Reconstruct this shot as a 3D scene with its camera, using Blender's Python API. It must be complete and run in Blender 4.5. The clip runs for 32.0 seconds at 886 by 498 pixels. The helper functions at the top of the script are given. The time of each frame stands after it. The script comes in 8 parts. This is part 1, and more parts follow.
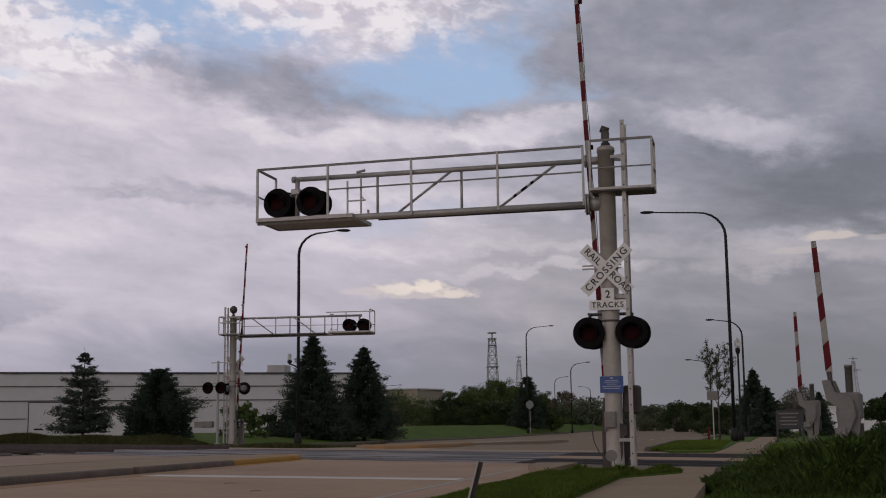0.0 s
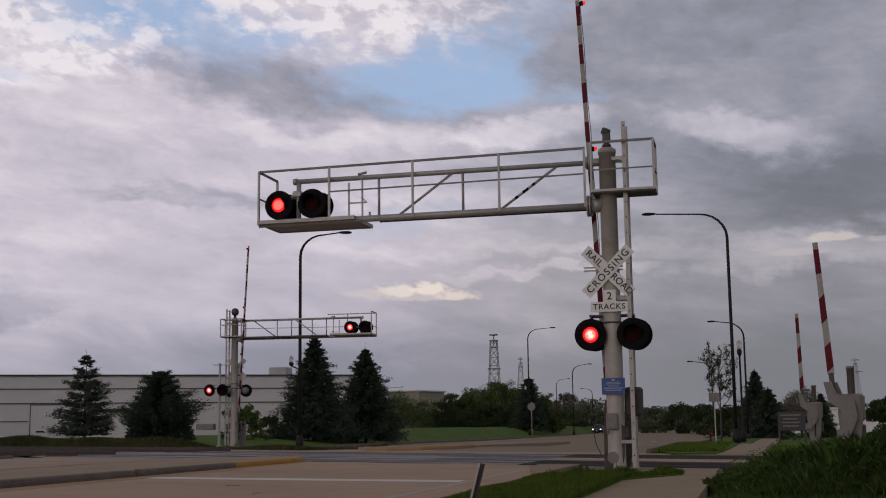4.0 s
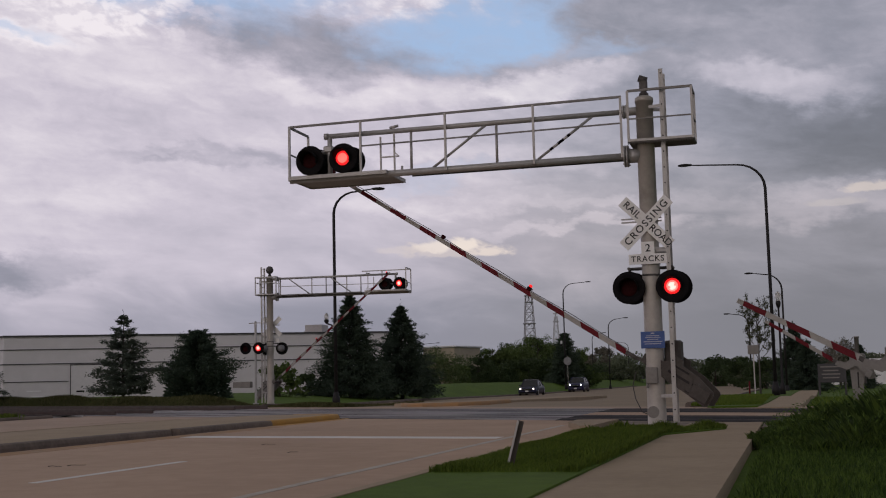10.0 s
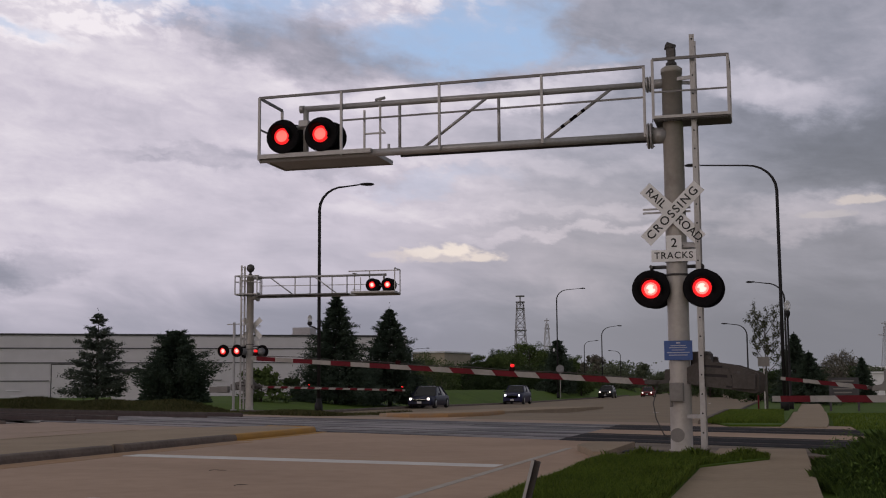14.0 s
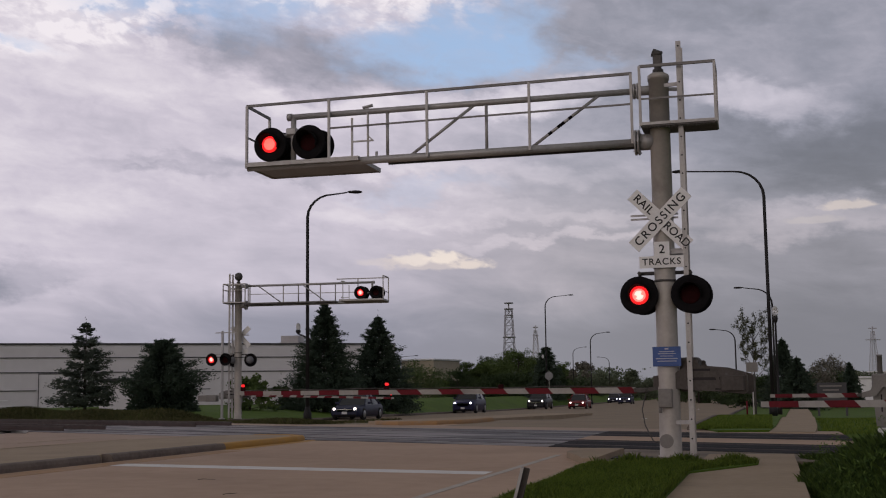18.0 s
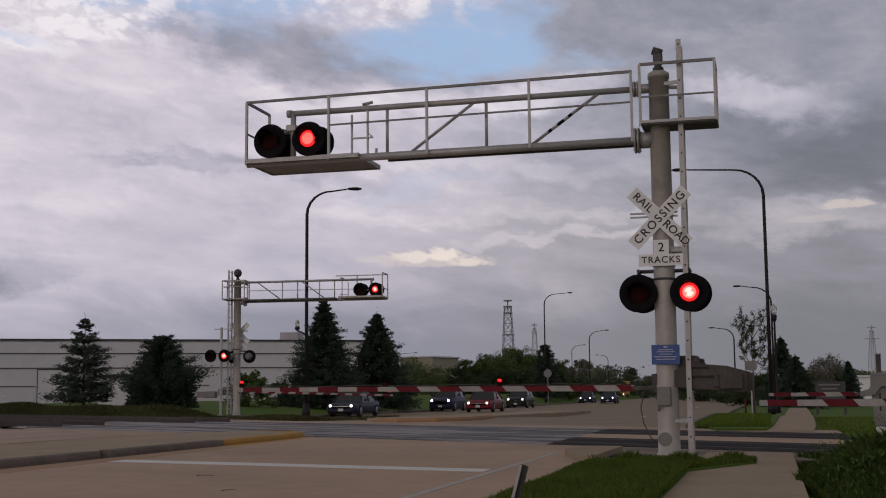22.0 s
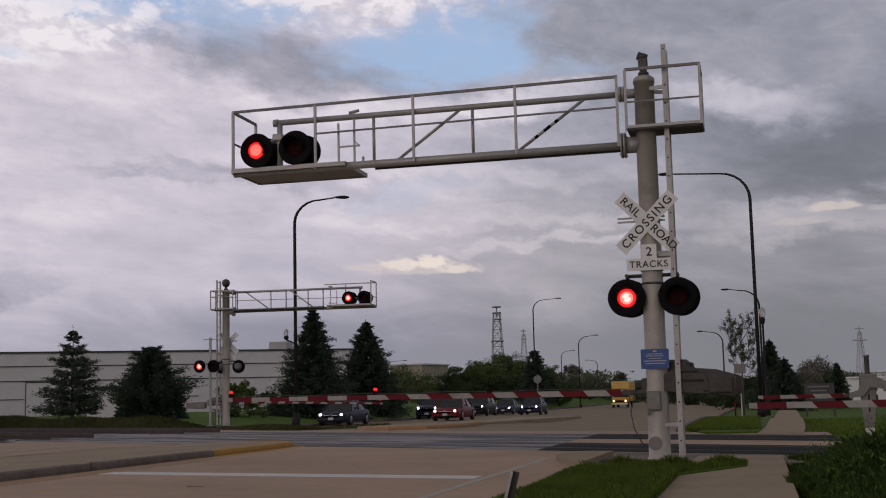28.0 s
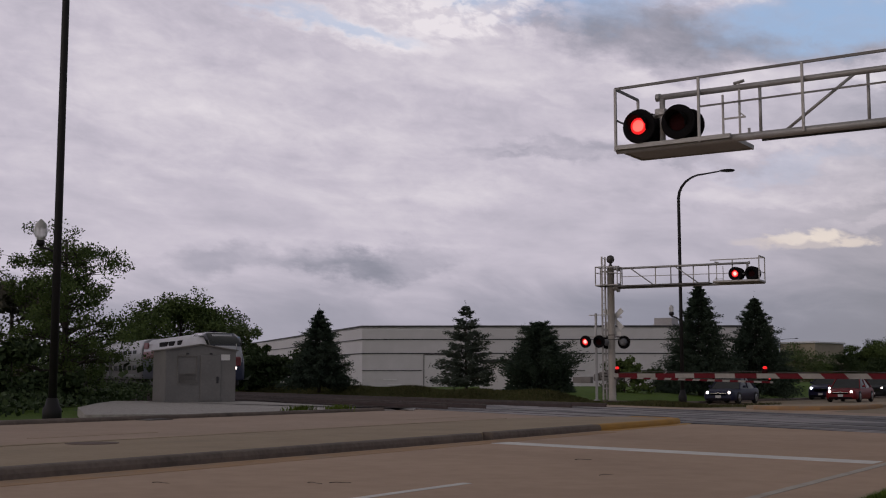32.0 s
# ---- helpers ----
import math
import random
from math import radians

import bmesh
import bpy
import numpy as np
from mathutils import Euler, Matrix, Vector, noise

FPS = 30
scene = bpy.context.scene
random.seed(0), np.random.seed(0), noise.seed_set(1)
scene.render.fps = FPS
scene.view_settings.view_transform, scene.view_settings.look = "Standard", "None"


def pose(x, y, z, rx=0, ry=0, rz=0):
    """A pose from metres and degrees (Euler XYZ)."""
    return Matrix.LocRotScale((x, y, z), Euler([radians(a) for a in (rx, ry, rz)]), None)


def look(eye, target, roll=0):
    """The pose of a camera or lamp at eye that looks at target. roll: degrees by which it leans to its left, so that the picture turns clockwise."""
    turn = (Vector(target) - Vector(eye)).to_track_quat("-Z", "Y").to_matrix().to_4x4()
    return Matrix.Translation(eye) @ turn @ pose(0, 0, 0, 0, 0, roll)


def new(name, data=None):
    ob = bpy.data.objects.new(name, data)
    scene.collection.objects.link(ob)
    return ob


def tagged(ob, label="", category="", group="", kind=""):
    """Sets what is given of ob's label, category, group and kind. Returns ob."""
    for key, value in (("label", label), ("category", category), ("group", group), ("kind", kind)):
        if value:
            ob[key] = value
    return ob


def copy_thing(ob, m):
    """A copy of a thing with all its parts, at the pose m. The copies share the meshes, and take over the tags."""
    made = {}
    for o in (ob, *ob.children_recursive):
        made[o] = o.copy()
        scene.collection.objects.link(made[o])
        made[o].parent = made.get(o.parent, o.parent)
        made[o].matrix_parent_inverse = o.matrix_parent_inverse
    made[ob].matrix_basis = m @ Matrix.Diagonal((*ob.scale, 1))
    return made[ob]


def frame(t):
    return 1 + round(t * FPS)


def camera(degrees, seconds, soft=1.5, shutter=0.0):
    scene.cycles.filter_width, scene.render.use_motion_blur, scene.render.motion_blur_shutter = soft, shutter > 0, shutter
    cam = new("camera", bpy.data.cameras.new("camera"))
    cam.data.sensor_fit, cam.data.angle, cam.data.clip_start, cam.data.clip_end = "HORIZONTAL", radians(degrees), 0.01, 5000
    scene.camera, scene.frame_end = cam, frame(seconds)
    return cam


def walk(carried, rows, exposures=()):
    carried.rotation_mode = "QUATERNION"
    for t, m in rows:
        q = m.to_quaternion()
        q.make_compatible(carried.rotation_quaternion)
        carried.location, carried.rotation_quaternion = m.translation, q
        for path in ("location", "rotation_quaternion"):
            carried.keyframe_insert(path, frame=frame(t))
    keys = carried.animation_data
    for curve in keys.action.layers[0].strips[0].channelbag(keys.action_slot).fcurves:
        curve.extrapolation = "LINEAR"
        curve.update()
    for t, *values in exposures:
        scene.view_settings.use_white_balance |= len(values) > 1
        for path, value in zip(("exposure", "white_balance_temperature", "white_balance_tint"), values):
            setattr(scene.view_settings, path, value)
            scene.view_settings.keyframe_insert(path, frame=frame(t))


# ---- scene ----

# ---------------------------------------------------------------- camera
cam = camera(40.07, 32.0, soft=1.1)
# seconds, x, y, z, yaw, pitch, roll
PATH = [
    (0.0, 1.010, -3.580, 0.880, 14.12, 8.21, -0.68),
    (0.5, 1.010, -3.580, 0.880, 14.15, 8.37, -0.74),
    (1.0, 1.010, -3.580, 0.880, 14.25, 8.49, -0.76),
    (1.5, 1.010, -3.580, 0.880, 14.23, 8.63, -0.73),
    (2.0, 1.010, -3.580, 0.880, 14.29, 8.57, -0.74),
    (2.5, 1.010, -3.580, 0.880, 14.37, 8.49, -0.76),
    (3.0, 1.010, -3.580, 0.880, 14.33, 8.38, -0.73),
    (3.5, 1.010, -3.580, 0.880, 14.25, 8.30, -0.72),
    (5.5, 1.010, -3.580, 0.880, 14.09, 8.32, -0.82),
    (6.0, 1.010, -3.580, 0.880, 14.12, 8.24, -0.79),
    (6.5, 1.010, -3.580, 0.880, 14.19, 8.18, -0.95),
    (7.0, 1.010, -3.580, 0.880, 14.10, 8.05, -1.01),
    (7.5, 1.010, -3.580, 0.880, 14.22, 7.86, -0.98),
    (8.0, 1.010, -3.580, 0.880, 14.50, 7.69, -1.45),
    (8.5, 1.010, -3.580, 0.880, 14.69, 7.59, -1.26),
    (9.0, 1.010, -3.580, 0.880, 15.12, 7.23, -1.37),
    (9.5, 0.991, -3.512, 0.883, 15.54, 6.72, -1.21),
    (10.0, 0.899, -3.186, 0.896, 15.84, 6.26, -1.36),
    (10.5, 0.702, -2.488, 0.926, 15.97, 6.07, -1.13),
    (11.0, 0.342, -1.212, 0.979, 15.92, 6.10, -0.47),
    (11.5, 0.025, -0.088, 1.026, 15.83, 6.25, -0.07),
    (12.0, 0.002, -0.006, 1.030, 15.67, 6.35, -0.54),
    (12.5, 0.000, 0.000, 1.030, 15.54, 6.43, -0.40),
    (13.0, 0.000, 0.000, 1.030, 15.50, 6.45, -0.51),
    (13.5, 0.000, 0.000, 1.030, 15.46, 6.49, -0.53),
    (14.0, 0.000, 0.000, 1.030, 15.45, 6.50, -0.39),
    (14.5, 0.000, 0.000, 1.030, 15.42, 6.47, -0.39),
    (16.5, 0.000, 0.000, 1.030, 15.07, 6.73, -0.67),
    (17.0, 0.000, 0.000, 1.030, 14.92, 6.73, -0.76),
    (17.5, 0.000, 0.000, 1.030, 14.91, 6.73, -0.75),
    (18.0, 0.000, 0.000, 1.030, 14.89, 6.84, -0.74),
    (18.5, 0.000, 0.000, 1.030, 14.95, 6.95, -1.01),
    (19.0, 0.000, 0.000, 1.030, 15.15, 7.24, -0.86),
    (19.5, 0.000, 0.000, 1.030, 15.22, 7.25, -0.67),
    (20.0, 0.000, 0.000, 1.030, 15.09, 7.29, -0.61),
    (20.5, 0.000, 0.000, 1.030, 14.78, 6.66, -0.49),
    (21.0, 0.000, 0.000, 1.030, 14.80, 6.65, -0.47),
    (21.5, 0.000, 0.000, 1.030, 14.85, 6.70, -0.35),
    (22.0, 0.000, 0.000, 1.030, 14.86, 6.71, -0.51),
    (22.5, 0.000, 0.000, 1.030, 14.91, 6.70, -0.60),
    (23.0, 0.000, 0.000, 1.030, 14.86, 6.69, -0.62),
    (23.5, 0.000, 0.000, 1.030, 14.86, 6.69, -0.59),
    (24.0, 0.000, 0.000, 1.030, 14.83, 6.86, -0.30),
    (24.5, 0.000, 0.000, 1.030, 14.75, 7.07, -0.59),
    (25.0, 0.000, 0.000, 1.030, 14.60, 7.33, -1.02),
    (25.5, 0.000, 0.000, 1.030, 14.49, 7.52, -1.02),
    (27.5, 0.000, 0.000, 1.030, 14.25, 7.09, -1.23),
    (28.0, 0.000, 0.000, 1.030, 14.29, 7.04, -1.33),
    (28.5, 0.000, 0.000, 1.030, 14.26, 7.04, -1.01),
    (29.0, 0.000, 0.000, 1.030, 14.22, 7.05, -1.01),
    (29.5, 0.000, 0.000, 1.030, 14.16, 7.05, -1.01),
    (30.0, 0.000, 0.000, 1.030, 14.11, 7.08, -1.01),
    (30.5, 0.000, 0.000, 1.030, 14.05, 7.11, -0.74),
    (30.7, 0.000, 0.000, 1.030, 14.08, 7.05, -0.71),
    (30.8, 0.000, 0.000, 1.030, 14.61, 7.01, -0.69),
    (30.9, 0.000, 0.000, 1.030, 16.03, 6.98, -0.67),
    (31.0, 0.000, 0.000, 1.030, 18.00, 6.95, -0.65),
    (31.2, 0.000, 0.000, 1.030, 22.56, 6.79, -0.66),
    (31.3, 0.000, 0.000, 1.030, 24.87, 6.71, -0.67),
    (31.4, 0.000, 0.000, 1.030, 26.93, 6.63, -0.67),
    (31.5, 0.000, 0.000, 1.030, 28.66, 6.56, -0.68),
    (31.6, 0.000, 0.000, 1.030, 29.83, 6.47, -0.54),
    (31.7, 0.000, 0.000, 1.030, 30.71, 6.38, -0.41),
    (31.8, 0.000, 0.000, 1.030, 31.40, 6.30, -0.27),
    (31.9, 0.000, 0.000, 1.030, 31.89, 6.21, -0.14),
    (32.0, 0.000, 0.000, 1.030, 32.38, 6.12, -0.00),
]
walk(cam, [(t, pose(x, y, z, 90 + p, 0, w) @ pose(0, 0, 0, 0, 0, r)) for t, x, y, z, w, p, r in PATH],
     exposures=[(0.0, -0.12), (9.0, -0.12), (10.5, 0.0), (17.0, 0.0), (20.0, -0.07), (30.5, -0.07), (32.0, -0.14)])

# ---------------------------------------------------------------- sky and sun
world = bpy.data.worlds.new("evening_sky")
scene.world = world
world.use_nodes = True


class Net:
    """A short way to write node trees."""

    def __init__(self, tree):
        self.tree = tree
        tree.nodes.clear()

    def node(self, kind, **values):
        n = self.tree.nodes.new(kind)
        for key, value in values.items():
            if key in n.inputs:
                n.inputs[key].default_value = value
        return n

    def link(self, a, b):
        self.tree.links.new(a, b)

    def put(self, socket, value):
        if isinstance(value, bpy.types.NodeSocket):
            self.link(value, socket)
        else:
            socket.default_value = value

    def math(self, op, a, b=0.0, c=0.0, clamp=False):
        n = self.tree.nodes.new("ShaderNodeMath")
        n.operation, n.use_clamp = op, clamp
        for s, v in zip(n.inputs, (a, b, c)):
            self.put(s, v)
        return n.outputs[0]

    def vec(self, op, a, b=(0, 0, 0)):
        n = self.tree.nodes.new("ShaderNodeVectorMath")
        n.operation = op
        self.put(n.inputs[0], a)
        self.put(n.inputs[1], b)
        return n.outputs["Value"] if op in ("DOT_PRODUCT", "LENGTH", "DISTANCE") else n.outputs[0]

    def noise(self, vector, scale, detail=4.0, rough=0.55, distort=0.0):
        n = self.tree.nodes.new("ShaderNodeTexNoise")
        if vector is not None:
            self.link(vector, n.inputs["Vector"])
        n.inputs["Scale"].default_value, n.inputs["Detail"].default_value = scale, detail
        n.inputs["Roughness"].default_value, n.inputs["Distortion"].default_value = rough, distort
        return n.outputs["Fac"]

    def step(self, value, a, b, lo=0.0, hi=1.0):
        n = self.tree.nodes.new("ShaderNodeMapRange")
        n.interpolation_type = "SMOOTHSTEP"
        self.put(n.inputs["Value"], value)
        for key, v in (("From Min", a), ("From Max", b), ("To Min", lo), ("To Max", hi)):
            n.inputs[key].default_value = v
        return n.outputs["Result"]

    def mix(self, fac, a, b):
        n = self.tree.nodes.new("ShaderNodeMix")
        n.data_type = "RGBA"
        self.put(n.inputs[0], fac)
        for s, v in ((n.inputs[6], a), (n.inputs[7], b)):
            self.put(s, (*v, 1.0) if isinstance(v, tuple) and len(v) == 3 else v)
        return n.outputs[2]


def heading(az, el):
    """The unit vector at an azimuth (degrees, right of +y) and elevation."""
    a, e = radians(az), radians(el)
    return Vector((math.sin(a) * math.cos(e), math.cos(a) * math.cos(e), math.sin(e)))


def build_sky():
    """A broken evening overcast: tone by azimuth and elevation, banks and gaps with edges drawn out by warped coordinates."""
    w = Net(world.node_tree)
    d = w.node("ShaderNodeTexCoord").outputs["Generated"]
    sep = w.node("ShaderNodeSeparateXYZ")
    w.link(d, sep.inputs[0])
    deg = 180 / math.pi
    az = w.math("MULTIPLY", w.math("ARCTAN2", sep.outputs["X"], sep.outputs["Y"]), deg)
    el = w.math("MULTIPLY", w.math("ARCSINE", sep.outputs["Z"]), deg)

    def plane(stretch, lean, shift=0.0):
        c = w.node("ShaderNodeCombineXYZ")
        w.link(w.math("MULTIPLY", az, 1 / 60), c.inputs[0])
        w.link(w.math("ADD", w.math("MULTIPLY", el, stretch / 60), w.math("MULTIPLY", az, lean / 60)), c.inputs[1])
        c.inputs[2].default_value = shift
        return c.outputs[0]

    def off(n):
        return w.math("SUBTRACT", n, 0.5)

    def add(base, value, amount):
        return w.math("ADD", base, w.math("MULTIPLY", value, amount))
    p, q, r = plane(1.9, 0.2), plane(1.8, 0.25, 3.7), plane(2.7, 0.4, 8.1)
    # drawn-out edges: the coordinates wander at three scales
    wa = add(add(az, off(w.noise(q, 9.0, 3.0, 0.5)), 9.0), off(w.noise(q, 42.0, 5.0, 0.62)), 3.2)
    we = add(add(el, off(w.noise(p, 8.0, 3.0, 0.5)), 4.0), off(w.noise(p, 38.0, 5.0, 0.62)), 2.0)

    def bank(a, e, wide, high, tilt=0.0, soft=0.6):
        """1 in a bank of cloud about an azimuth and elevation, 0 outside it; tilt: degrees up for each degree to the right."""
        dx = w.math("SUBTRACT", wa, a)
        x = w.math("DIVIDE", dx, wide)
        y = w.math("DIVIDE", w.math("SUBTRACT", w.math("SUBTRACT", we, e), w.math("MULTIPLY", dx, tilt)), high)
        return w.step(w.math("SQRT", w.math("ADD", w.math("MULTIPLY", x, x), w.math("MULTIPLY", y, y))), 1 - soft, 1 + soft, 1.0, 0.0)
    n1, n2, n3 = w.noise(plane(3.0, 0.3, 1.3), 4.0, 3.0, 0.5, 0.4), w.noise(r, 10.0, 5.0, 0.55, 0.5), w.noise(p, 30.0, 5.0, 0.6, 0.6)
    n4, n5 = w.noise(p, 75.0, 4.0, 0.6, 0.4), w.noise(plane(1.6, 0.2, 5.5), 50.0, 3.0, 0.5, 0.3)
    # pale lilac in the west, lead grey to the right, paler again behind
    t = w.step(az, -26, 4, 0.800, 0.575)
    t = add(t, w.step(az, 22, 70), 0.06)
    broken = w.math("MULTIPLY", w.step(el, 4.0, 13.0, 0.25, 1.0), w.step(az, -6, 2, 1.0, 0.8))
    t = add(t, off(n1), 0.16)
    t = add(t, off(n2), 0.20)
    t = add(t, w.math("MULTIPLY", off(n3), broken), 0.13)
    t = add(t, w.math("MULTIPLY", off(n4), broken), 0.06)
    # thin level streaks below the broken layer
    t = add(t, w.math("MULTIPLY", off(w.noise(plane(6.0, 0.3, 12.4), 9.0, 5.0, 0.6, 0.3)), w.step(el, 16.0, 10.0, 0.2, 1.0)), 0.11)
    for a, e, wide, high, tilt, amount in (
            (-22.0, 16.0, 5.6, 1.35, -0.14, -0.16), (-27.0, 16.9, 3.0, 0.6, -0.1, -0.06), (-32.0, 14.8, 7.0, 1.3, -0.05, 0.06), (-37.0, 16.3, 3.6, 0.6, -0.12, 0.13),
            (-20.5, 13.4, 5.0, 0.6, -0.1, 0.06), (-10.2, 14.0, 3.0, 0.75, 0.05, 0.17), (-14.5, 13.6, 3.5, 0.7, 0.0, 0.08), (-6.5, 17.8, 5.0, 2.6, 0.0, -0.04),
            (0.6, 13.3, 3.8, 0.85, -0.22, 0.15), (3.8, 10.8, 7.0, 2.0, -0.06, -0.05), (4.0, 16.0, 9.0, 3.4, 0.0, 0.045), (4.0, 7.6, 6.0, 0.75, 0.0, 0.11),
            (-10.0, 8.1, 6.0, 0.32, -0.03, 0.06), (-8.4, 7.0, 5.0, 0.30, -0.02, 0.09), (-13.3, 10.6, 7.0, 0.55, -0.02, 0.06), (-16.4, 8.7, 7.0, 0.40, 0.0, 0.04),
            (-20.8, 10.5, 5.0, 0.40, -0.05, -0.07), (-27.5, 10.6, 4.0, 0.40, -0.05, -0.06), (-31.5, 8.4, 5.0, 0.5, 0.0, 0.03), (-37.4, 5.7, 2.2, 0.7, 0.0, -0.10),
            (-42.9, 5.4, 2.8, 0.8, 0.1, -0.11), (-34.9, 5.6, 3.8, 0.8, 0.08, -0.11), (-28.5, 10.2, 1.8, 0.25, 0.0, -0.06), (-44.0, 12.5, 8.0, 2.5, 0.0, 0.05)):
        t = add(t, bank(a, e, wide, high, tilt), amount)
    # small bright puffs high in the west, thinning towards the gaps
    field = w.math("MAXIMUM", bank(-20.2, 19.6, 8.0, 1.8, -0.10, 0.7), w.math("MULTIPLY", bank(-31.5, 17.9, 5.5, 1.4, -0.1, 0.7), 0.9))
    puff = w.step(w.math("ADD", n5, w.math("ADD", w.math("MULTIPLY", off(n3), 0.8), w.math("MULTIPLY", off(n4), 0.25))), 0.37, 0.66)
    t = add(t, field, 0.05)
    t = add(t, w.math("MULTIPLY", field, puff), 0.17)
    # the long grey bank low over the horizon
    low = w.step(add(add(el, off(n2), 2.4), off(n1), 3.0), 2.4, 5.2, 1.0, 0.0)
    low = w.math("MULTIPLY", low, w.step(az, -33, -20, 0.55, 0.88))
    t = w.math("ADD", w.math("MULTIPLY", t, w.math("SUBTRACT", 1.0, low)), w.math("MULTIPLY", low, w.step(az, -14, 2, 0.552, 0.508)))
    # unseen sky overhead, an added grey chosen for the light it gives
    high = w.step(add(el, off(n1), 14.0), 27, 46)
    t = w.math("ADD", w.math("MULTIPLY", t, w.math("SUBTRACT", 1.0, high)), w.math("MULTIPLY", high, 0.2))
    ramp = w.node("ShaderNodeValToRGB")
    w.link(t, ramp.inputs[0])
    stops = ((0.20, (0.270, 0.258, 0.255)), (0.36, (0.140, 0.144, 0.166)), (0.50, (0.206, 0.210, 0.250)), (0.60, (0.310, 0.308, 0.368)), (0.70, (0.454, 0.430, 0.500)),
             (0.80, (0.618, 0.570, 0.645)), (0.95, (0.89, 0.83, 0.86)))
    while len(ramp.color_ramp.elements) < len(stops):
        ramp.color_ramp.elements.new(0.5)
    for e, (at, c) in zip(ramp.color_ramp.elements, stops):
        e.position, e.color = at, (*c, 1.0)
    dull = w.math("MULTIPLY", w.step(az, -22, -6), w.step(el, 13, 6))
    colour = w.mix(dull, ramp.outputs[0], w.vec("MULTIPLY", ramp.outputs[0], (1.0, 0.985, 0.915)))
    colour = w.mix(w.math("MULTIPLY", w.step(az, -20, -8), w.step(el, 6, 11)), w.vec("MULTIPLY", colour, (1.0, 1.0, 1.02)), w.vec("MULTIPLY", colour, (0.975, 1.0, 1.01)))
    # open sky between the clouds
    sky = w.node("ShaderNodeTexSky")
    sky.sky_type, sky.sun_disc = "NISHITA", False
    sky.sun_elevation, sky.sun_rotation = radians(12), radians(-170)
    sky.altitude, sky.air_density, sky.dust_density = 200, 1.0, 1.0
    blue = w.vec("MULTIPLY", sky.outputs[0], (0.12, 0.12, 0.12))
    blue = w.mix(0.75, blue, (0.40, 0.545, 0.82))
    thin = w.math("SUBTRACT", 1.0, w.math("MULTIPLY", w.math("MULTIPLY", field, puff), 0.9))
    holes = bank(-14.2, 16.7, 4.4, 1.75, 0.12, 0.45)
    for a, e, wide, height, tilt, k in ((-28.2, 18.7, 5.2, 1.4, -0.22, 1.0), (-23.6, 18.2, 3.6, 0.8, -0.15, 0.8), (-38.0, 16.5, 3.2, 0.35, -0.1, 0.55), (-8.2, 15.4, 2.6, 0.45, 0.0, 0.4),
                                        (-10.0, 19.0, 3.0, 0.7, -0.1, 0.35), (-16.2, 9.8, 3.0, 0.35, 0.0, 0.2), (-33.5, 20.6, 3.0, 0.6, 0.0, 0.5)):
        holes = w.math("MAXIMUM", holes, w.math("MULTIPLY", bank(a, e, wide, height, tilt, 0.7), k))
    veil = w.math("ADD", 0.55, w.math("MULTIPLY", n3, 0.8), clamp=True)
    colour = w.mix(w.math("MULTIPLY", w.math("MULTIPLY", holes, veil), thin), colour, blue)
    # heaps of cloud, lit on their heads
    heads = w.math("ADD", w.math("MULTIPLY", off(n4), 1.3), w.math("MULTIPLY", off(n5), 1.1))
    for a, e, wide, height, k, c in ((-15.3, 6.12, 2.7, 0.50, 0.55, (0.72, 0.63, 0.60)), (-16.2, 6.32, 1.0, 0.40, 0.8, (0.86, 0.76, 0.70)), (-14.9, 6.38, 0.85, 0.44, 0.85, (0.90, 0.79, 0.71)), (-13.7, 6.05, 1.0, 0.34, 0.75, (0.84, 0.73, 0.66)),
                                     (-17.8, 6.2, 1.4, 0.25, 0.4, (0.72, 0.63, 0.60)), (3.7, 8.2, 1.2, 0.30, 0.65, (0.72, 0.63, 0.58)), (2.2, 7.6, 1.4, 0.22, 0.4, (0.62, 0.56, 0.54)), (6.2, 8.0, 1.0, 0.2, 0.35, (0.62, 0.56, 0.54))):
        x = w.math("DIVIDE", w.math("SUBTRACT", az, a), wide)
        y = w.math("DIVIDE", w.math("SUBTRACT", el, e), height)
        y = w.math("MULTIPLY", y, w.step(y, -0.4, 0.1, 1.7, 1.0))
        m = w.step(w.math("ADD", w.math("SQRT", w.math("ADD", w.math("MULTIPLY", x, x), w.math("MULTIPLY", y, y))), heads), 0.55, 1.15, 1.0, 0.0)
        colour = w.mix(w.math("MULTIPLY", m, k), colour, c)
    out = w.node("ShaderNodeOutputWorld")
    back = w.node("ShaderNodeBackground")
    w.link(colour, back.inputs[0])
    back.inputs[1].default_value = 1.0
    w.link(back.outputs[0], out.inputs[0])


build_sky()
sun_data = bpy.data.lights.new("sun", "SUN")
sun_data.energy, sun_data.angle, sun_data.color = 0.42, radians(40), (1.0, 0.82, 0.66)
sun = new("sun", sun_data)
sun.matrix_world = look((0, 0, 0), tuple(-heading(-170, 12)))

# ---------------------------------------------------------------- materials


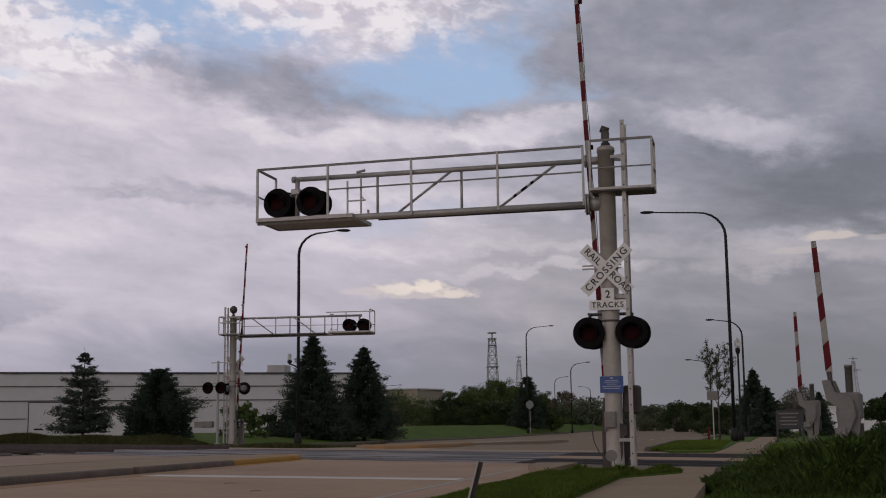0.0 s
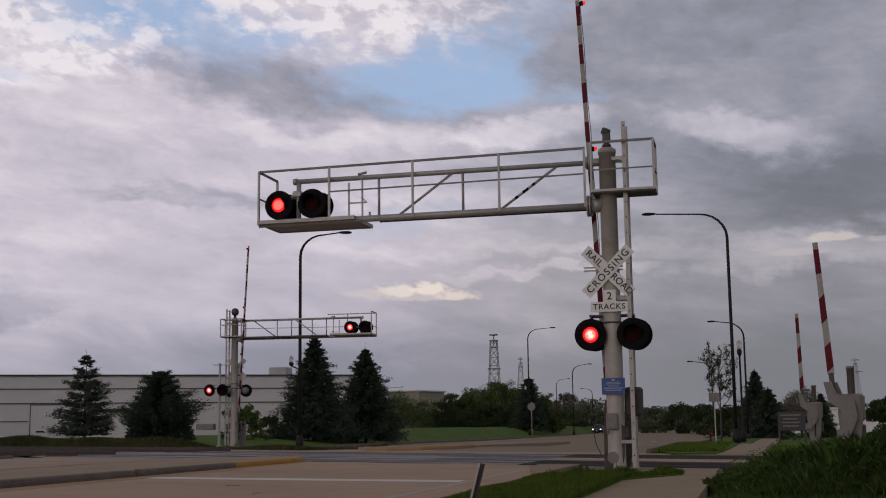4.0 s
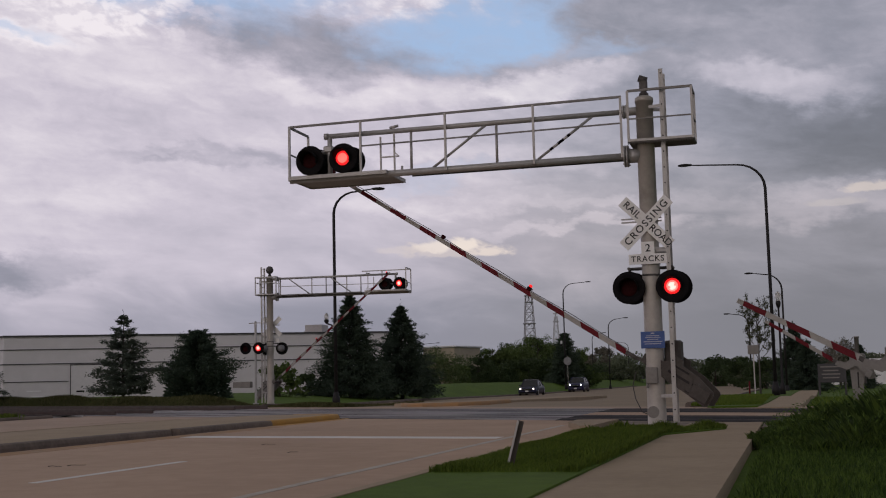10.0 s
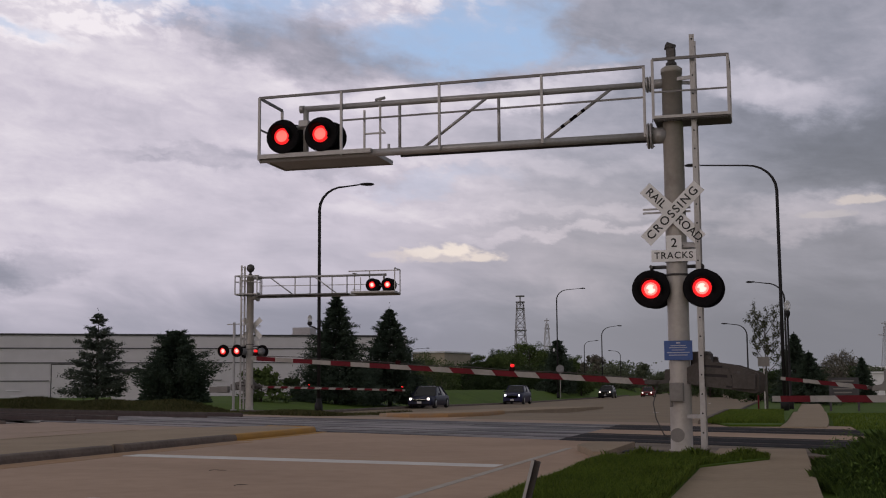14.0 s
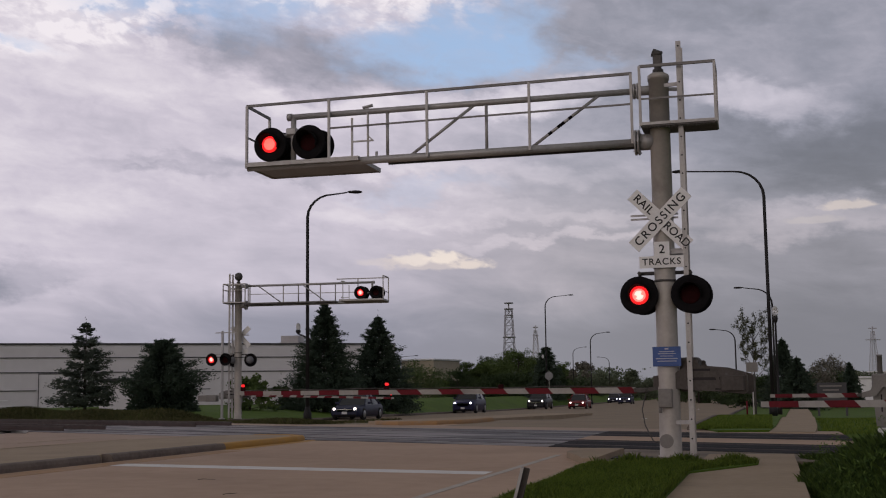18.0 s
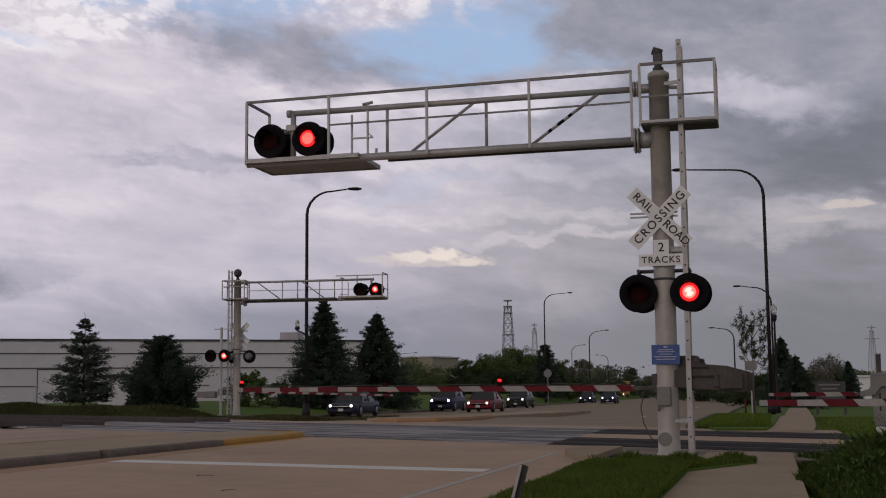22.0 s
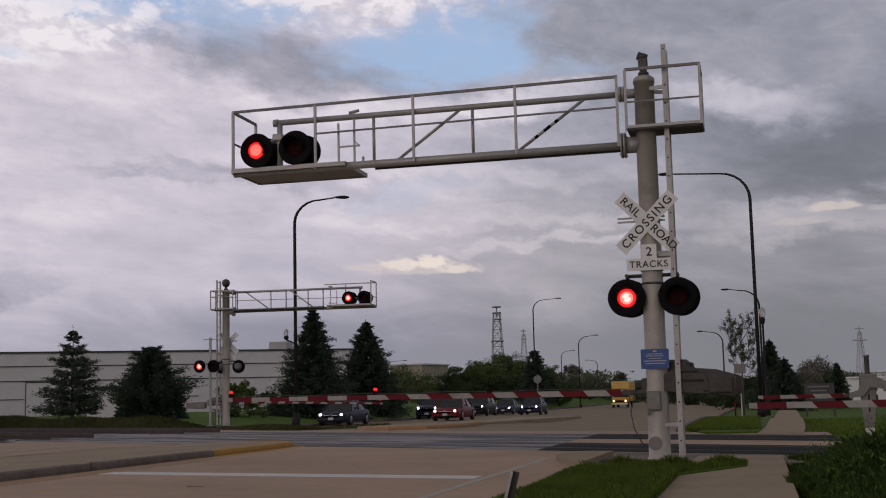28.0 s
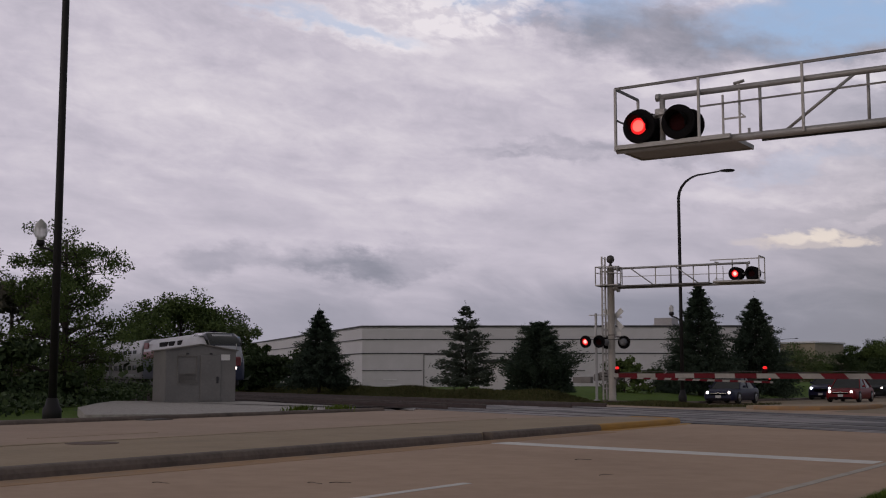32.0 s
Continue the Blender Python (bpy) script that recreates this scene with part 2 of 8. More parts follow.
def surface(name, c1, c2=None, scale=3.0, rough=0.7, metal=0.0, bump=0.0, bump_scale=40.0, stain=None, stain_at=(0.55, 0.75), stain_scale=0.6,
            vary=0.0, coords="Object", gloss=0.5, emit=None, strength=0.0, stretch=None, rows=None, worn_rough=None):
    """A procedural surface: two tones mixed at two scales, stains with a shape of their own, and fine relief."""
    m = bpy.data.materials.new(name)
    m.use_nodes = True
    w = Net(m.node_tree)
    out, b = w.node("ShaderNodeOutputMaterial"), w.node("ShaderNodeBsdfPrincipled")
    w.link(b.outputs[0], out.inputs[0])
    v = w.node("ShaderNodeTexCoord").outputs[coords]
    if rows:
        # grain that runs along the tracks: rows = scale along, scale across
        lie = w.node("ShaderNodeCombineXYZ")
        w.link(w.math("MULTIPLY", w.vec("DOT_PRODUCT", v, (-0.855, 0.519, 0.0)), rows[0]), lie.inputs[0])
        w.link(w.math("MULTIPLY", w.vec("DOT_PRODUCT", v, (0.519, 0.855, 0.0)), rows[1]), lie.inputs[1])
        v = lie.outputs[0]
    if stretch:
        v = w.vec("MULTIPLY", v, stretch)
    c2 = c2 or tuple(x * 0.75 for x in c1)
    n = w.math("ADD", w.math("MULTIPLY", w.noise(v, scale, 5.0), 0.6), w.math("MULTIPLY", w.noise(v, scale * 9, 3.0), 0.4))
    col = w.mix(w.step(n, 0.36, 0.64), c1, c2)
    if stain:
        worn = w.step(w.noise(v, stain_scale, 6.0, 0.62, 0.3), *stain_at)
        col = w.mix(w.math("MULTIPLY", worn, 0.8), col, stain)
    if vary:
        r = w.node("ShaderNodeObjectInfo").outputs["Random"]
        g = w.math("ADD", 1.0 - vary, w.math("MULTIPLY", r, 2 * vary))
        grey = w.node("ShaderNodeCombineXYZ")
        for s in grey.inputs:
            w.link(g, s)
        col = w.vec("MULTIPLY", col, grey.outputs[0])
    w.put(b.inputs["Base Color"], col)
    b.inputs["Roughness"].default_value, b.inputs["Metallic"].default_value = rough, metal
    b.inputs["Specular IOR Level"].default_value = gloss
    if worn_rough is not None:
        w.link(w.math("ADD", rough, w.math("MULTIPLY", worn, worn_rough - rough)), b.inputs["Roughness"])
    if bump:
        h = w.node("ShaderNodeBump", Strength=bump, Distance=0.02)
        w.link(w.noise(v, bump_scale, 4.0), h.inputs["Height"])
        w.link(h.outputs[0], b.inputs["Normal"])
    if emit:
        b.inputs["Emission Color"].default_value, b.inputs["Emission Strength"].default_value = (*emit, 1.0), strength
    return m


M = {}
M["concrete"] = surface("concrete", (0.425, 0.301, 0.215), (0.364, 0.255, 0.181), 0.35, 0.85, bump=0.15, bump_scale=60, stain=(0.286, 0.199, 0.142), stain_scale=0.18, stain_at=(0.50, 0.78), gloss=0.2)
M["pave_far"] = surface("pavement_concrete", (0.382, 0.279, 0.212), (0.322, 0.237, 0.179), 0.4, 0.85, bump=0.1, bump_scale=60, stain=(0.264, 0.207, 0.166), stain_scale=0.16, gloss=0.2)
M["road_far"] = surface("far_road_concrete", (0.255, 0.198, 0.135), (0.217, 0.167, 0.115), 0.4, 0.85, bump=0.1, bump_scale=60, stain=(0.182, 0.148, 0.107), stain_scale=0.16, gloss=0.2)
M["walk"] = surface("walk_concrete", (0.338, 0.263, 0.183), (0.288, 0.223, 0.155), 0.9, 0.9, bump=0.2, bump_scale=80, stain=(0.24, 0.19, 0.138), stain_scale=0.5, gloss=0.2)
M["apron"] = surface("soiled_concrete", (0.232, 0.188, 0.144), (0.178, 0.145, 0.112), 0.9, 0.9, bump=0.2, bump_scale=60, stain=(0.11, 0.092, 0.0741), stain_scale=0.8, stain_at=(0.46, 0.66), gloss=0.2)
M["kerb"] = surface("kerb_concrete", (0.185, 0.148, 0.126), (0.122, 0.0999, 0.0873), 1.4, 0.9, bump=0.3, bump_scale=50, stain=(0.0666, 0.0592, 0.0555), stain_scale=1.1, gloss=0.2)
M["asphalt"] = surface("track_asphalt", (0.252, 0.222, 0.218), (0.163, 0.148, 0.148), 0.9, 0.62, bump=0.2, bump_scale=50, stain=(0.0148, 0.0141, 0.0163), stain_scale=0.62, stain_at=(0.475, 0.545), gloss=0.3, rows=(0.19, 1.35))
M["panel"] = surface("rubber_panel", (0.085, 0.080, 0.082), (0.055, 0.052, 0.055), 0.8, 0.85, bump=0.2, bump_scale=50, stain=(0.16, 0.15, 0.15), stain_scale=0.5, gloss=0.2)
M["rubber"] = surface("black_rubber_panel", (0.018, 0.017, 0.019), (0.030, 0.029, 0.031), 0.8, 0.9, bump=0.2, bump_scale=50, stain=(0.06, 0.055, 0.055), stain_scale=0.9, gloss=0.08, rows=(0.2, 1.6))
M["white_line"] = surface("white_paint", (0.636, 0.614, 0.585), (0.555, 0.533, 0.511), 2.0, 0.8, stain=(0.37, 0.326, 0.296), stain_scale=2.2, stain_at=(0.62, 0.84))
M["worn_white"] = surface("worn_white_paint", (0.414, 0.377, 0.333), (0.355, 0.311, 0.259), 2.0, 0.85, stain=(0.281, 0.215, 0.163), stain_scale=1.6, stain_at=(0.50, 0.72))
M["manhole"] = surface("rusty_iron", (0.11, 0.060, 0.040), (0.07, 0.04, 0.03), 8.0, 0.8)
M["yellow_line"] = surface("yellow_paint", (0.429, 0.229, 0.037), (0.37, 0.2, 0.0444), 1.5, 0.8, stain=(0.266, 0.185, 0.111), stain_scale=1.0, stain_at=(0.55, 0.75))
M["worn_yellow"] = surface("worn_yellow_paint", (0.348, 0.196, 0.0814), (0.296, 0.185, 0.104), 1.5, 0.85, stain=(0.252, 0.2, 0.148), stain_scale=0.8, stain_at=(0.50, 0.70))
M["grass_ground"] = surface("lawn_soil", (0.0781, 0.132, 0.0125), (0.0569, 0.0995, 0.00977), 0.5, 0.95, bump=0.5, bump_scale=25, stain=(0.0755, 0.107, 0.0222), stain_scale=0.09, gloss=0.2)
M["gravel"] = surface("gravel_stone", (0.414, 0.385, 0.363), (0.281, 0.259, 0.244), 6.0, 0.95, bump=0.8, bump_scale=28, gloss=0.2)
M["ballast"] = surface("ballast_stone", (0.030, 0.019, 0.017), (0.016, 0.010, 0.009), 5.0, 0.95, bump=0.9, bump_scale=22, gloss=0.2)
M["tie"] = surface("tie_wood", (0.05, 0.036, 0.03), (0.03, 0.022, 0.02), 3.0, 0.9, bump=0.3, vary=0.2)
M["rail"] = surface("rail_steel", (0.10, 0.07, 0.06), (0.07, 0.05, 0.045), 4.0, 0.5, 0.6)
M["rail_top"] = surface("rail_top_steel", (0.13, 0.11, 0.105), (0.09, 0.078, 0.075), 4.0, 0.8, 0.1, gloss=0.1)
M["alu"] = surface("galvanised_aluminium", (0.40, 0.385, 0.375), (0.33, 0.315, 0.305), 2.0, 0.5, 0.35, bump=0.05, bump_scale=60, stain=(0.24, 0.22, 0.205), stain_scale=0.9, stain_at=(0.56, 0.78))
M["mast"] = surface("weathered_mast_paint", (0.44, 0.405, 0.365), (0.37, 0.34, 0.305), 1.6, 0.55, 0.25, bump=0.06, bump_scale=40, stain=(0.22, 0.195, 0.17), stain_scale=0.8, stain_at=(0.55, 0.78))
M["dark_metal"] = surface("dark_bracket_metal", (0.10, 0.09, 0.085), (0.06, 0.055, 0.05), 5.0, 0.6, 0.4)
# aluminium again, darkened in colour for rails seen against bright sky
M["rail_backlit"] = surface("backlit_handrail_aluminium", (0.17, 0.162, 0.158), (0.13, 0.124, 0.12), 3.0, 0.5, 0.35, stain=(0.09, 0.085, 0.08), stain_scale=1.2)
M["grate"] = surface("walkway_grating", (0.12, 0.11, 0.105), (0.085, 0.08, 0.075), 8.0, 0.6, 0.4)
M["black"] = surface("black_lamp_paint", (0.007, 0.006, 0.007), (0.010, 0.009, 0.010), 4.0, 0.9, gloss=0.15)
M["lens_dark"] = surface("unlit_red_lens", (0.030, 0.004, 0.005), (0.020, 0.003, 0.004), 20.0, 0.7, bump=0.15, bump_scale=60, gloss=0.08)
M["lens_pale"] = surface("grey_lamp_back", (0.20, 0.20, 0.21), (0.13, 0.13, 0.14), 4.0, 0.5)
M["glow"] = surface("lit_red_signal", (0.6, 0.02, 0.015), (0.5, 0.02, 0.01), 20.0, 0.4, emit=(1.0, 0.018, 0.022), strength=1.0)
M["glow_core"] = surface("lit_bulb", (0.8, 0.3, 0.2), (0.8, 0.3, 0.2), 20.0, 0.4, emit=(1.0, 0.115, 0.10), strength=1.3)
M["glow_hot"] = surface("lit_bulb_facing", (0.8, 0.4, 0.3), (0.8, 0.4, 0.3), 20.0, 0.4, emit=(1.0, 0.15, 0.13), strength=1.6)
M["glow_white"] = surface("lit_bulb_filament", (0.8, 0.5, 0.4), (0.8, 0.5, 0.4), 20.0, 0.4, emit=(1.0, 0.46, 0.40), strength=1.9)
M["white"] = surface("white_sign_sheeting", (0.78, 0.76, 0.74), (0.70, 0.68, 0.66), 3.0, 0.5)
M["sign_pale"] = surface("pale_sign_print", (0.42, 0.44, 0.50), (0.36, 0.38, 0.44), 6.0, 0.5)
M["letter"] = surface("black_sign_letter", (0.012, 0.012, 0.012), (0.02, 0.02, 0.02), 5.0, 0.6)
M["blue_sign"] = surface("blue_sign_sheeting", (0.0297, 0.081, 0.27), (0.0243, 0.0675, 0.23), 4.0, 0.5)
M["arm_white"] = surface("gate_arm_white", (0.33, 0.31, 0.285), (0.265, 0.25, 0.228), 2.0, 0.5, stain=(0.20, 0.185, 0.17), stain_scale=1.5)
M["arm_red"] = surface("gate_arm_red", (0.135, 0.006, 0.013), (0.100, 0.005, 0.010), 3.0, 0.6, gloss=0.2)
M["gate_dark"] = surface("weathered_gate_steel", (0.0812, 0.0686, 0.0602), (0.0532, 0.0448, 0.0392), 2.5, 0.7, 0.2, stain=(0.126, 0.105, 0.0896), stain_scale=1.2)
M["gate_grey"] = surface("gate_case_paint", (0.22, 0.205, 0.19), (0.175, 0.162, 0.15), 2.5, 0.6, 0.2, stain=(0.19, 0.175, 0.165), stain_scale=1.4)
M["pole_black"] = surface("black_pole_paint", (0.012, 0.011, 0.012), (0.018, 0.016, 0.017), 3.0, 0.6, gloss=0.3)
M["seam_dark"] = surface("dark_gap", (0.02, 0.018, 0.018), (0.03, 0.027, 0.026), 3.0, 0.9)
M["globe"] = surface("frosted_globe", (0.80, 0.79, 0.78), (0.72, 0.71, 0.70), 6.0, 0.3)
M["globe"].node_tree.nodes["Principled BSDF"].inputs["Transmission Weight"].default_value = 0.55

# ---------------------------------------------------------------- mesh helpers


def part(name, bm, material, parent=None, label="", smooth=False):
    """Links a bmesh as one mesh object under a thing or a part."""
    me = bpy.data.meshes.new(name)
    bm.to_mesh(me)
    bm.free()
    for m in (material if isinstance(material, (list, tuple)) else [material]):
        me.materials.append(m)
    if smooth:
        me.polygons.foreach_set("use_smooth", [True] * len(me.polygons))
    ob = new(name, me)
    if parent is not None:
        ob.parent = parent
    if label:
        ob["label"] = label
    return ob


def thing(name, label, category, m=None, group="", kind=""):
    """A top-level Empty that carries the parts of one thing."""
    ob = tagged(new(name), label, category, group, kind)
    ob.empty_display_size = 0.2
    if m is not None:
        ob.matrix_basis = m
    return ob


def box(bm, x, y, z, sx, sy, sz, m=None, mat=0, bevel=0.0):
    """A box about (x, y, z)."""
    t = Matrix.Translation((x, y, z)) @ Matrix.Diagonal((sx, sy, sz, 1))
    r = bmesh.ops.create_cube(bm, size=1.0, matrix=(m @ t) if m is not None else t)
    fs = {f for v in r["verts"] for f in v.link_faces}
    for f in fs:
        f.material_index = mat
    if bevel:
        bmesh.ops.bevel(bm, geom=list({e for f in fs for e in f.edges}), offset=bevel, segments=1, affect="EDGES", material=-1)
    return fs


def rod(bm, a, b, r, r2=None, n=12, mat=0, caps=True):
    """A round bar from a to b."""
    a, b = Vector(a), Vector(b)
    d = b - a
    q = d.to_track_quat("Z", "Y").to_matrix().to_4x4()
    t = Matrix.Translation((a + b) / 2) @ q
    r = bmesh.ops.create_cone(bm, cap_ends=caps, segments=n, radius1=r, radius2=r if r2 is None else r2, depth=d.length, matrix=t)
    for v in r["verts"]:
        for f in v.link_faces:
            f.material_index = mat
            f.smooth = len(f.verts) == 4


def bar(bm, a, b, w, h=None, mat=0):
    """A square bar from a to b, its faces upright."""
    a, b = Vector(a), Vector(b)
    d = b - a
    up = Vector((0, 0, 1)) if abs(d.normalized().z) < 0.99 else Vector((0, 1, 0))
    x = d.normalized()
    y = up.cross(x).normalized()
    z = x.cross(y)
    m = Matrix((x, y, z)).transposed().to_4x4()
    m.translation = (a + b) / 2
    box(bm, 0, 0, 0, d.length, w, h or w, m, mat)


def lathe(bm, profile, n=24, m=None, mat=0):
    """A turned shape round z from (radius, height) pairs."""
    rings = []
    for r, z in profile:
        ring = []
        for i in range(n):
            a = 2 * math.pi * i / n
            p = Vector((r * math.cos(a), r * math.sin(a), z))
            ring.append(bm.verts.new(m @ p if m is not None else p))
        rings.append(ring)
    for p, q in zip(rings, rings[1:]):
        for i in range(n):
            f = bm.faces.new((p[i], p[(i + 1) % n], q[(i + 1) % n], q[i]))
            f.smooth, f.material_index = True, mat
    for ring, flip in ((rings[0], True), (rings[-1], False)):
        f = bm.faces.new(ring[::-1] if flip else ring)
        f.material_index = mat
    return bm


def tube(bm, points, r, n=8, r2=None, mat=0):
    """A round bar along a line of points, tapering from r to r2."""
    points = [Vector(p) for p in points]
    r2 = r if r2 is None else r2
    rings = []
    side = None
    for i, p in enumerate(points):
        d = (points[min(i + 1, len(points) - 1)] - points[max(i - 1, 0)]).normalized()
        if side is None:
            side = d.orthogonal().normalized()
        side = (side - d * side.dot(d)).normalized()
        o = d.cross(side)
        rr = r + (r2 - r) * i / (len(points) - 1)
        rings.append([bm.verts.new(p + (side * math.cos(2 * math.pi * k / n) + o * math.sin(2 * math.pi * k / n)) * rr) for k in range(n)])
    for p, q in zip(rings, rings[1:]):
        for i in range(n):
            f = bm.faces.new((p[i], p[(i + 1) % n], q[(i + 1) % n], q[i]))
            f.smooth, f.material_index = True, mat
    bm.faces.new(rings[0][::-1]).material_index = mat
    bm.faces.new(rings[-1]).material_index = mat


def strip(bm, outline, z0, z1, mat=0, height=None):
    """A slab with the outline [(x, y)...] (counter-clockwise) between two heights; height(x, y) adds to both."""
    h = height or (lambda x, y: 0.0)
    lo = [bm.verts.new((x, y, z0 + h(x, y))) for x, y in outline]
    hi = [bm.verts.new((x, y, z1 + h(x, y))) for x, y in outline]
    n = len(outline)
    fs = [bm.faces.new(hi), bm.faces.new(lo[::-1])]
    fs += [bm.faces.new((lo[i], lo[(i + 1) % n], hi[(i + 1) % n], hi[i])) for i in range(n)]
    for f in fs:
        f.material_index = mat


def letters(name, text, size, m, parent, material, depth=0.004, wide=1.0):
    """Raised letters as a mesh, centred, on a plate."""
    cu = bpy.data.curves.new(name, "FONT")
    cu.body, cu.size, cu.extrude, cu.align_x, cu.align_y = text, size, depth, "CENTER", "CENTER"
    cu.space_character = wide
    cu.offset = size * 0.012
    ob = bpy.data.objects.new(name, cu)
    me = bpy.data.meshes.new_from_object(ob)
    bpy.data.objects.remove(ob)
    me.transform(m)
    me.materials.clear()
    me.materials.append(material)
    o = new(name, me)
    o.parent = parent
    return o

# ---------------------------------------------------------------- the ground plan
# x to the right across the road, y along the road, z up; the crossing lies at z = 0
TE, TN = Vector((-0.855, 0.519)).normalized(), Vector((0.519, 0.855)).normalized()    # along and across the tracks
TRACK_S = (19.5, 24.5)
BEND, RADIUS, BEND_ANGLE = 900.0, 900.0, 0.3


def along(s, w):
    """The plan point at w metres along the tracks, s metres across them; the line bends away past BEND."""
    if w <= BEND:
        return TN * s + TE * w
    a = min((w - BEND) / RADIUS, BEND_ANGLE)
    r = RADIUS - s + TRACK_S[0]
    c = TN * (TRACK_S[0] + RADIUS) + TE * BEND
    p = c - TN * r * math.cos(a) + TE * r * math.sin(a)
    return p + (TE * math.cos(a) + TN * math.sin(a)) * (w - BEND - a * RADIUS)


def ease(t):
    t = min(1.0, max(0.0, t))
    return t * t * (3 - 2 * t)


def road_height(x, y):
    return -0.30 * ease((y - 46) / 18) - 0.25 * ease((y - 64) / 60)


def rise(x, y):
    """The lawns' height: a low bank along the tracks, a gentle mound beyond them."""
    z = road_height(x, y) - 0.06
    left = ease((-22.5 - x) / 8)
    s = Vector((x, y)).dot(TN)
    behind = ease((s - 28.0) / 4)
    away = ease((-36.0 - x) / 6)
    z += left * behind * ((1 - away) * 0.60 + away * 0.85 * (1 - ease((s - 32) / 7)) + 0.12 * noise.noise(Vector((x * 0.05, y * 0.05, 0))))
    z -= left * ease((17.0 - s) / 8) * 0.15
    z += 0.75 * ease((-24.6 - x) / 4) * ease((y - 84) / 26) * ease((420 - y) / 120)
    return z

# ---------------------------------------------------------------- ground, roads, tracks


def build_ground():
    bm = bmesh.new()
    xs = sorted(set([-900, -500, -300, -200, -150, -120, -100, -90, -80] + [i * 2.0 for i in range(-37, 16)] + [40, 60, 90, 140, 220, 400, 900]))
    ys = sorted(set([-500, -200, -80, -40, -25] + [i * 2.0 for i in range(-9, 70)] + [150, 170, 200, 250, 330, 500, 900, 1800]))
    grid = {}
    for i, x in enumerate(xs):
        for j, y in enumerate(ys):
            z = rise(x, y) - 0.05
            s = Vector((x, y)).dot(TN)
            if x > -24 and x < 0 and y < 300:
                z -= 0.25
            if 13.5 < s < 30.5 and -260 < x < 200:
                z -= 0.45
            grid[i, j] = bm.verts.new((x, y, z))
    for i in range(len(xs) - 1):
        for j in range(len(ys) - 1):
            bm.faces.new((grid[i, j], grid[i + 1, j], grid[i + 1, j + 1], grid[i, j + 1])).smooth = True
    ob = part("ground", bm, M["grass_ground"])
    tagged(ob, "mown green lawn and verges beside the road", "grass", kind="structure")


def slab(name, x0, x1, y0, y1, material, top=0.0, thick=0.3, step=3.0, label="", category="", cut=None):
    """A pavement slab that follows the road's fall, in rows across y."""
    bm = bmesh.new()
    n = max(1, int((y1 - y0) / step))
    rows = []
    for i in range(n + 1):
        y = y0 + (y1 - y0) * i / n
        ends = []
        for x in (x0, x1):
            yy = y
            h = road_height(x, yy) + top
            ends.append((bm.verts.new((x, yy, h)), bm.verts.new((x, yy, h - thick))))
        rows.append(ends)
    for a, b in zip(rows, rows[1:]):
        bm.faces.new((a[0][0], a[1][0], b[1][0], b[0][0]))
        bm.faces.new((a[0][1], b[0][1], b[1][1], a[1][1]))
        bm.faces.new((a[0][0], b[0][0], b[0][1], a[0][1]))
        bm.faces.new((a[1][0], a[1][1], b[1][1], b[1][0]))
    bm.faces.new([v for v in (rows[0][0][0], rows[0][0][1], rows[0][1][1], rows[0][1][0])])
    bm.faces.new([v for v in (rows[-1][0][0], rows[-1][1][0], rows[-1][1][1], rows[-1][0][1])])
    ob = part(name, bm, material)
    tagged(ob, label, category, kind="structure")
    return ob


def skew(name, x0, x1, s0, s1, material, top, thick, label, category, parent=None):
    """A slab between two lines parallel to the tracks, cut off at x0 and x1."""
    bm = bmesh.new()

    def yat(x, s):
        return (s - x * TN.x) / TN.y
    n = 12
    outline = [(x0 + (x1 - x0) * i / n, yat(x0 + (x1 - x0) * i / n, s0)) for i in range(n + 1)]
    outline += [(x1 + (x0 - x1) * i / n, yat(x1 + (x0 - x1) * i / n, s1)) for i in range(n + 1)]
    strip(bm, outline, top - thick, top)
    ob = part(name, bm, material, parent)
    if parent is None:
        tagged(ob, label, category, kind="structure")
    return ob


def flat_mark(name, outline, material, top, parent=None, label="", category=""):
    bm = bmesh.new()
    strip(bm, outline, top - 0.02, top, height=road_height)
    ob = part(name, bm, material, parent)
    if parent is None:
        tagged(ob, label, category, kind="structure")
    return ob


def kerb_run(name, points, width, top, material, label, inward=1):
    """A kerb along plan points, with a sloped face and rounded nose."""
    bm = bmesh.new()
    prof = [(0.0, -0.25), (0.0, top * 0.45), (0.025, top * 0.85), (0.06, top), (width, top), (width, -0.25)]
    rings = []
    for i, p in enumerate(points):
        a, b = Vector(points[max(i - 1, 0)]), Vector(points[min(i + 1, len(points) - 1)])
        d = (b - a).normalized()
        nrm = Vector((-d.y, d.x)) * inward
        h = road_height(*p)
        j = 0.008 * noise.noise(Vector((p[0] * 2, p[1] * 2, 3)))
        rings.append([bm.verts.new((p[0] + nrm.x * u, p[1] + nrm.y * u, h + z + j)) for u, z in prof])
    k = len(prof)
    for p, q in zip(rings, rings[1:]):
        for i in range(k - 1):
            bm.faces.new((p[i], q[i], q[i + 1], p[i + 1]))
    bm.faces.new(rings[0])
    bm.faces.new(rings[-1][::-1])
    bmesh.ops.recalc_face_normals(bm, faces=bm.faces)
    return tagged(part(name, bm, material), label, "kerb", kind="structure")


def line_points(x, y0, y1, step=1.0):
    n = max(1, int(abs(y1 - y0) / step))
    return [(x, y0 + (y1 - y0) * i / n) for i in range(n + 1)]


build_ground()
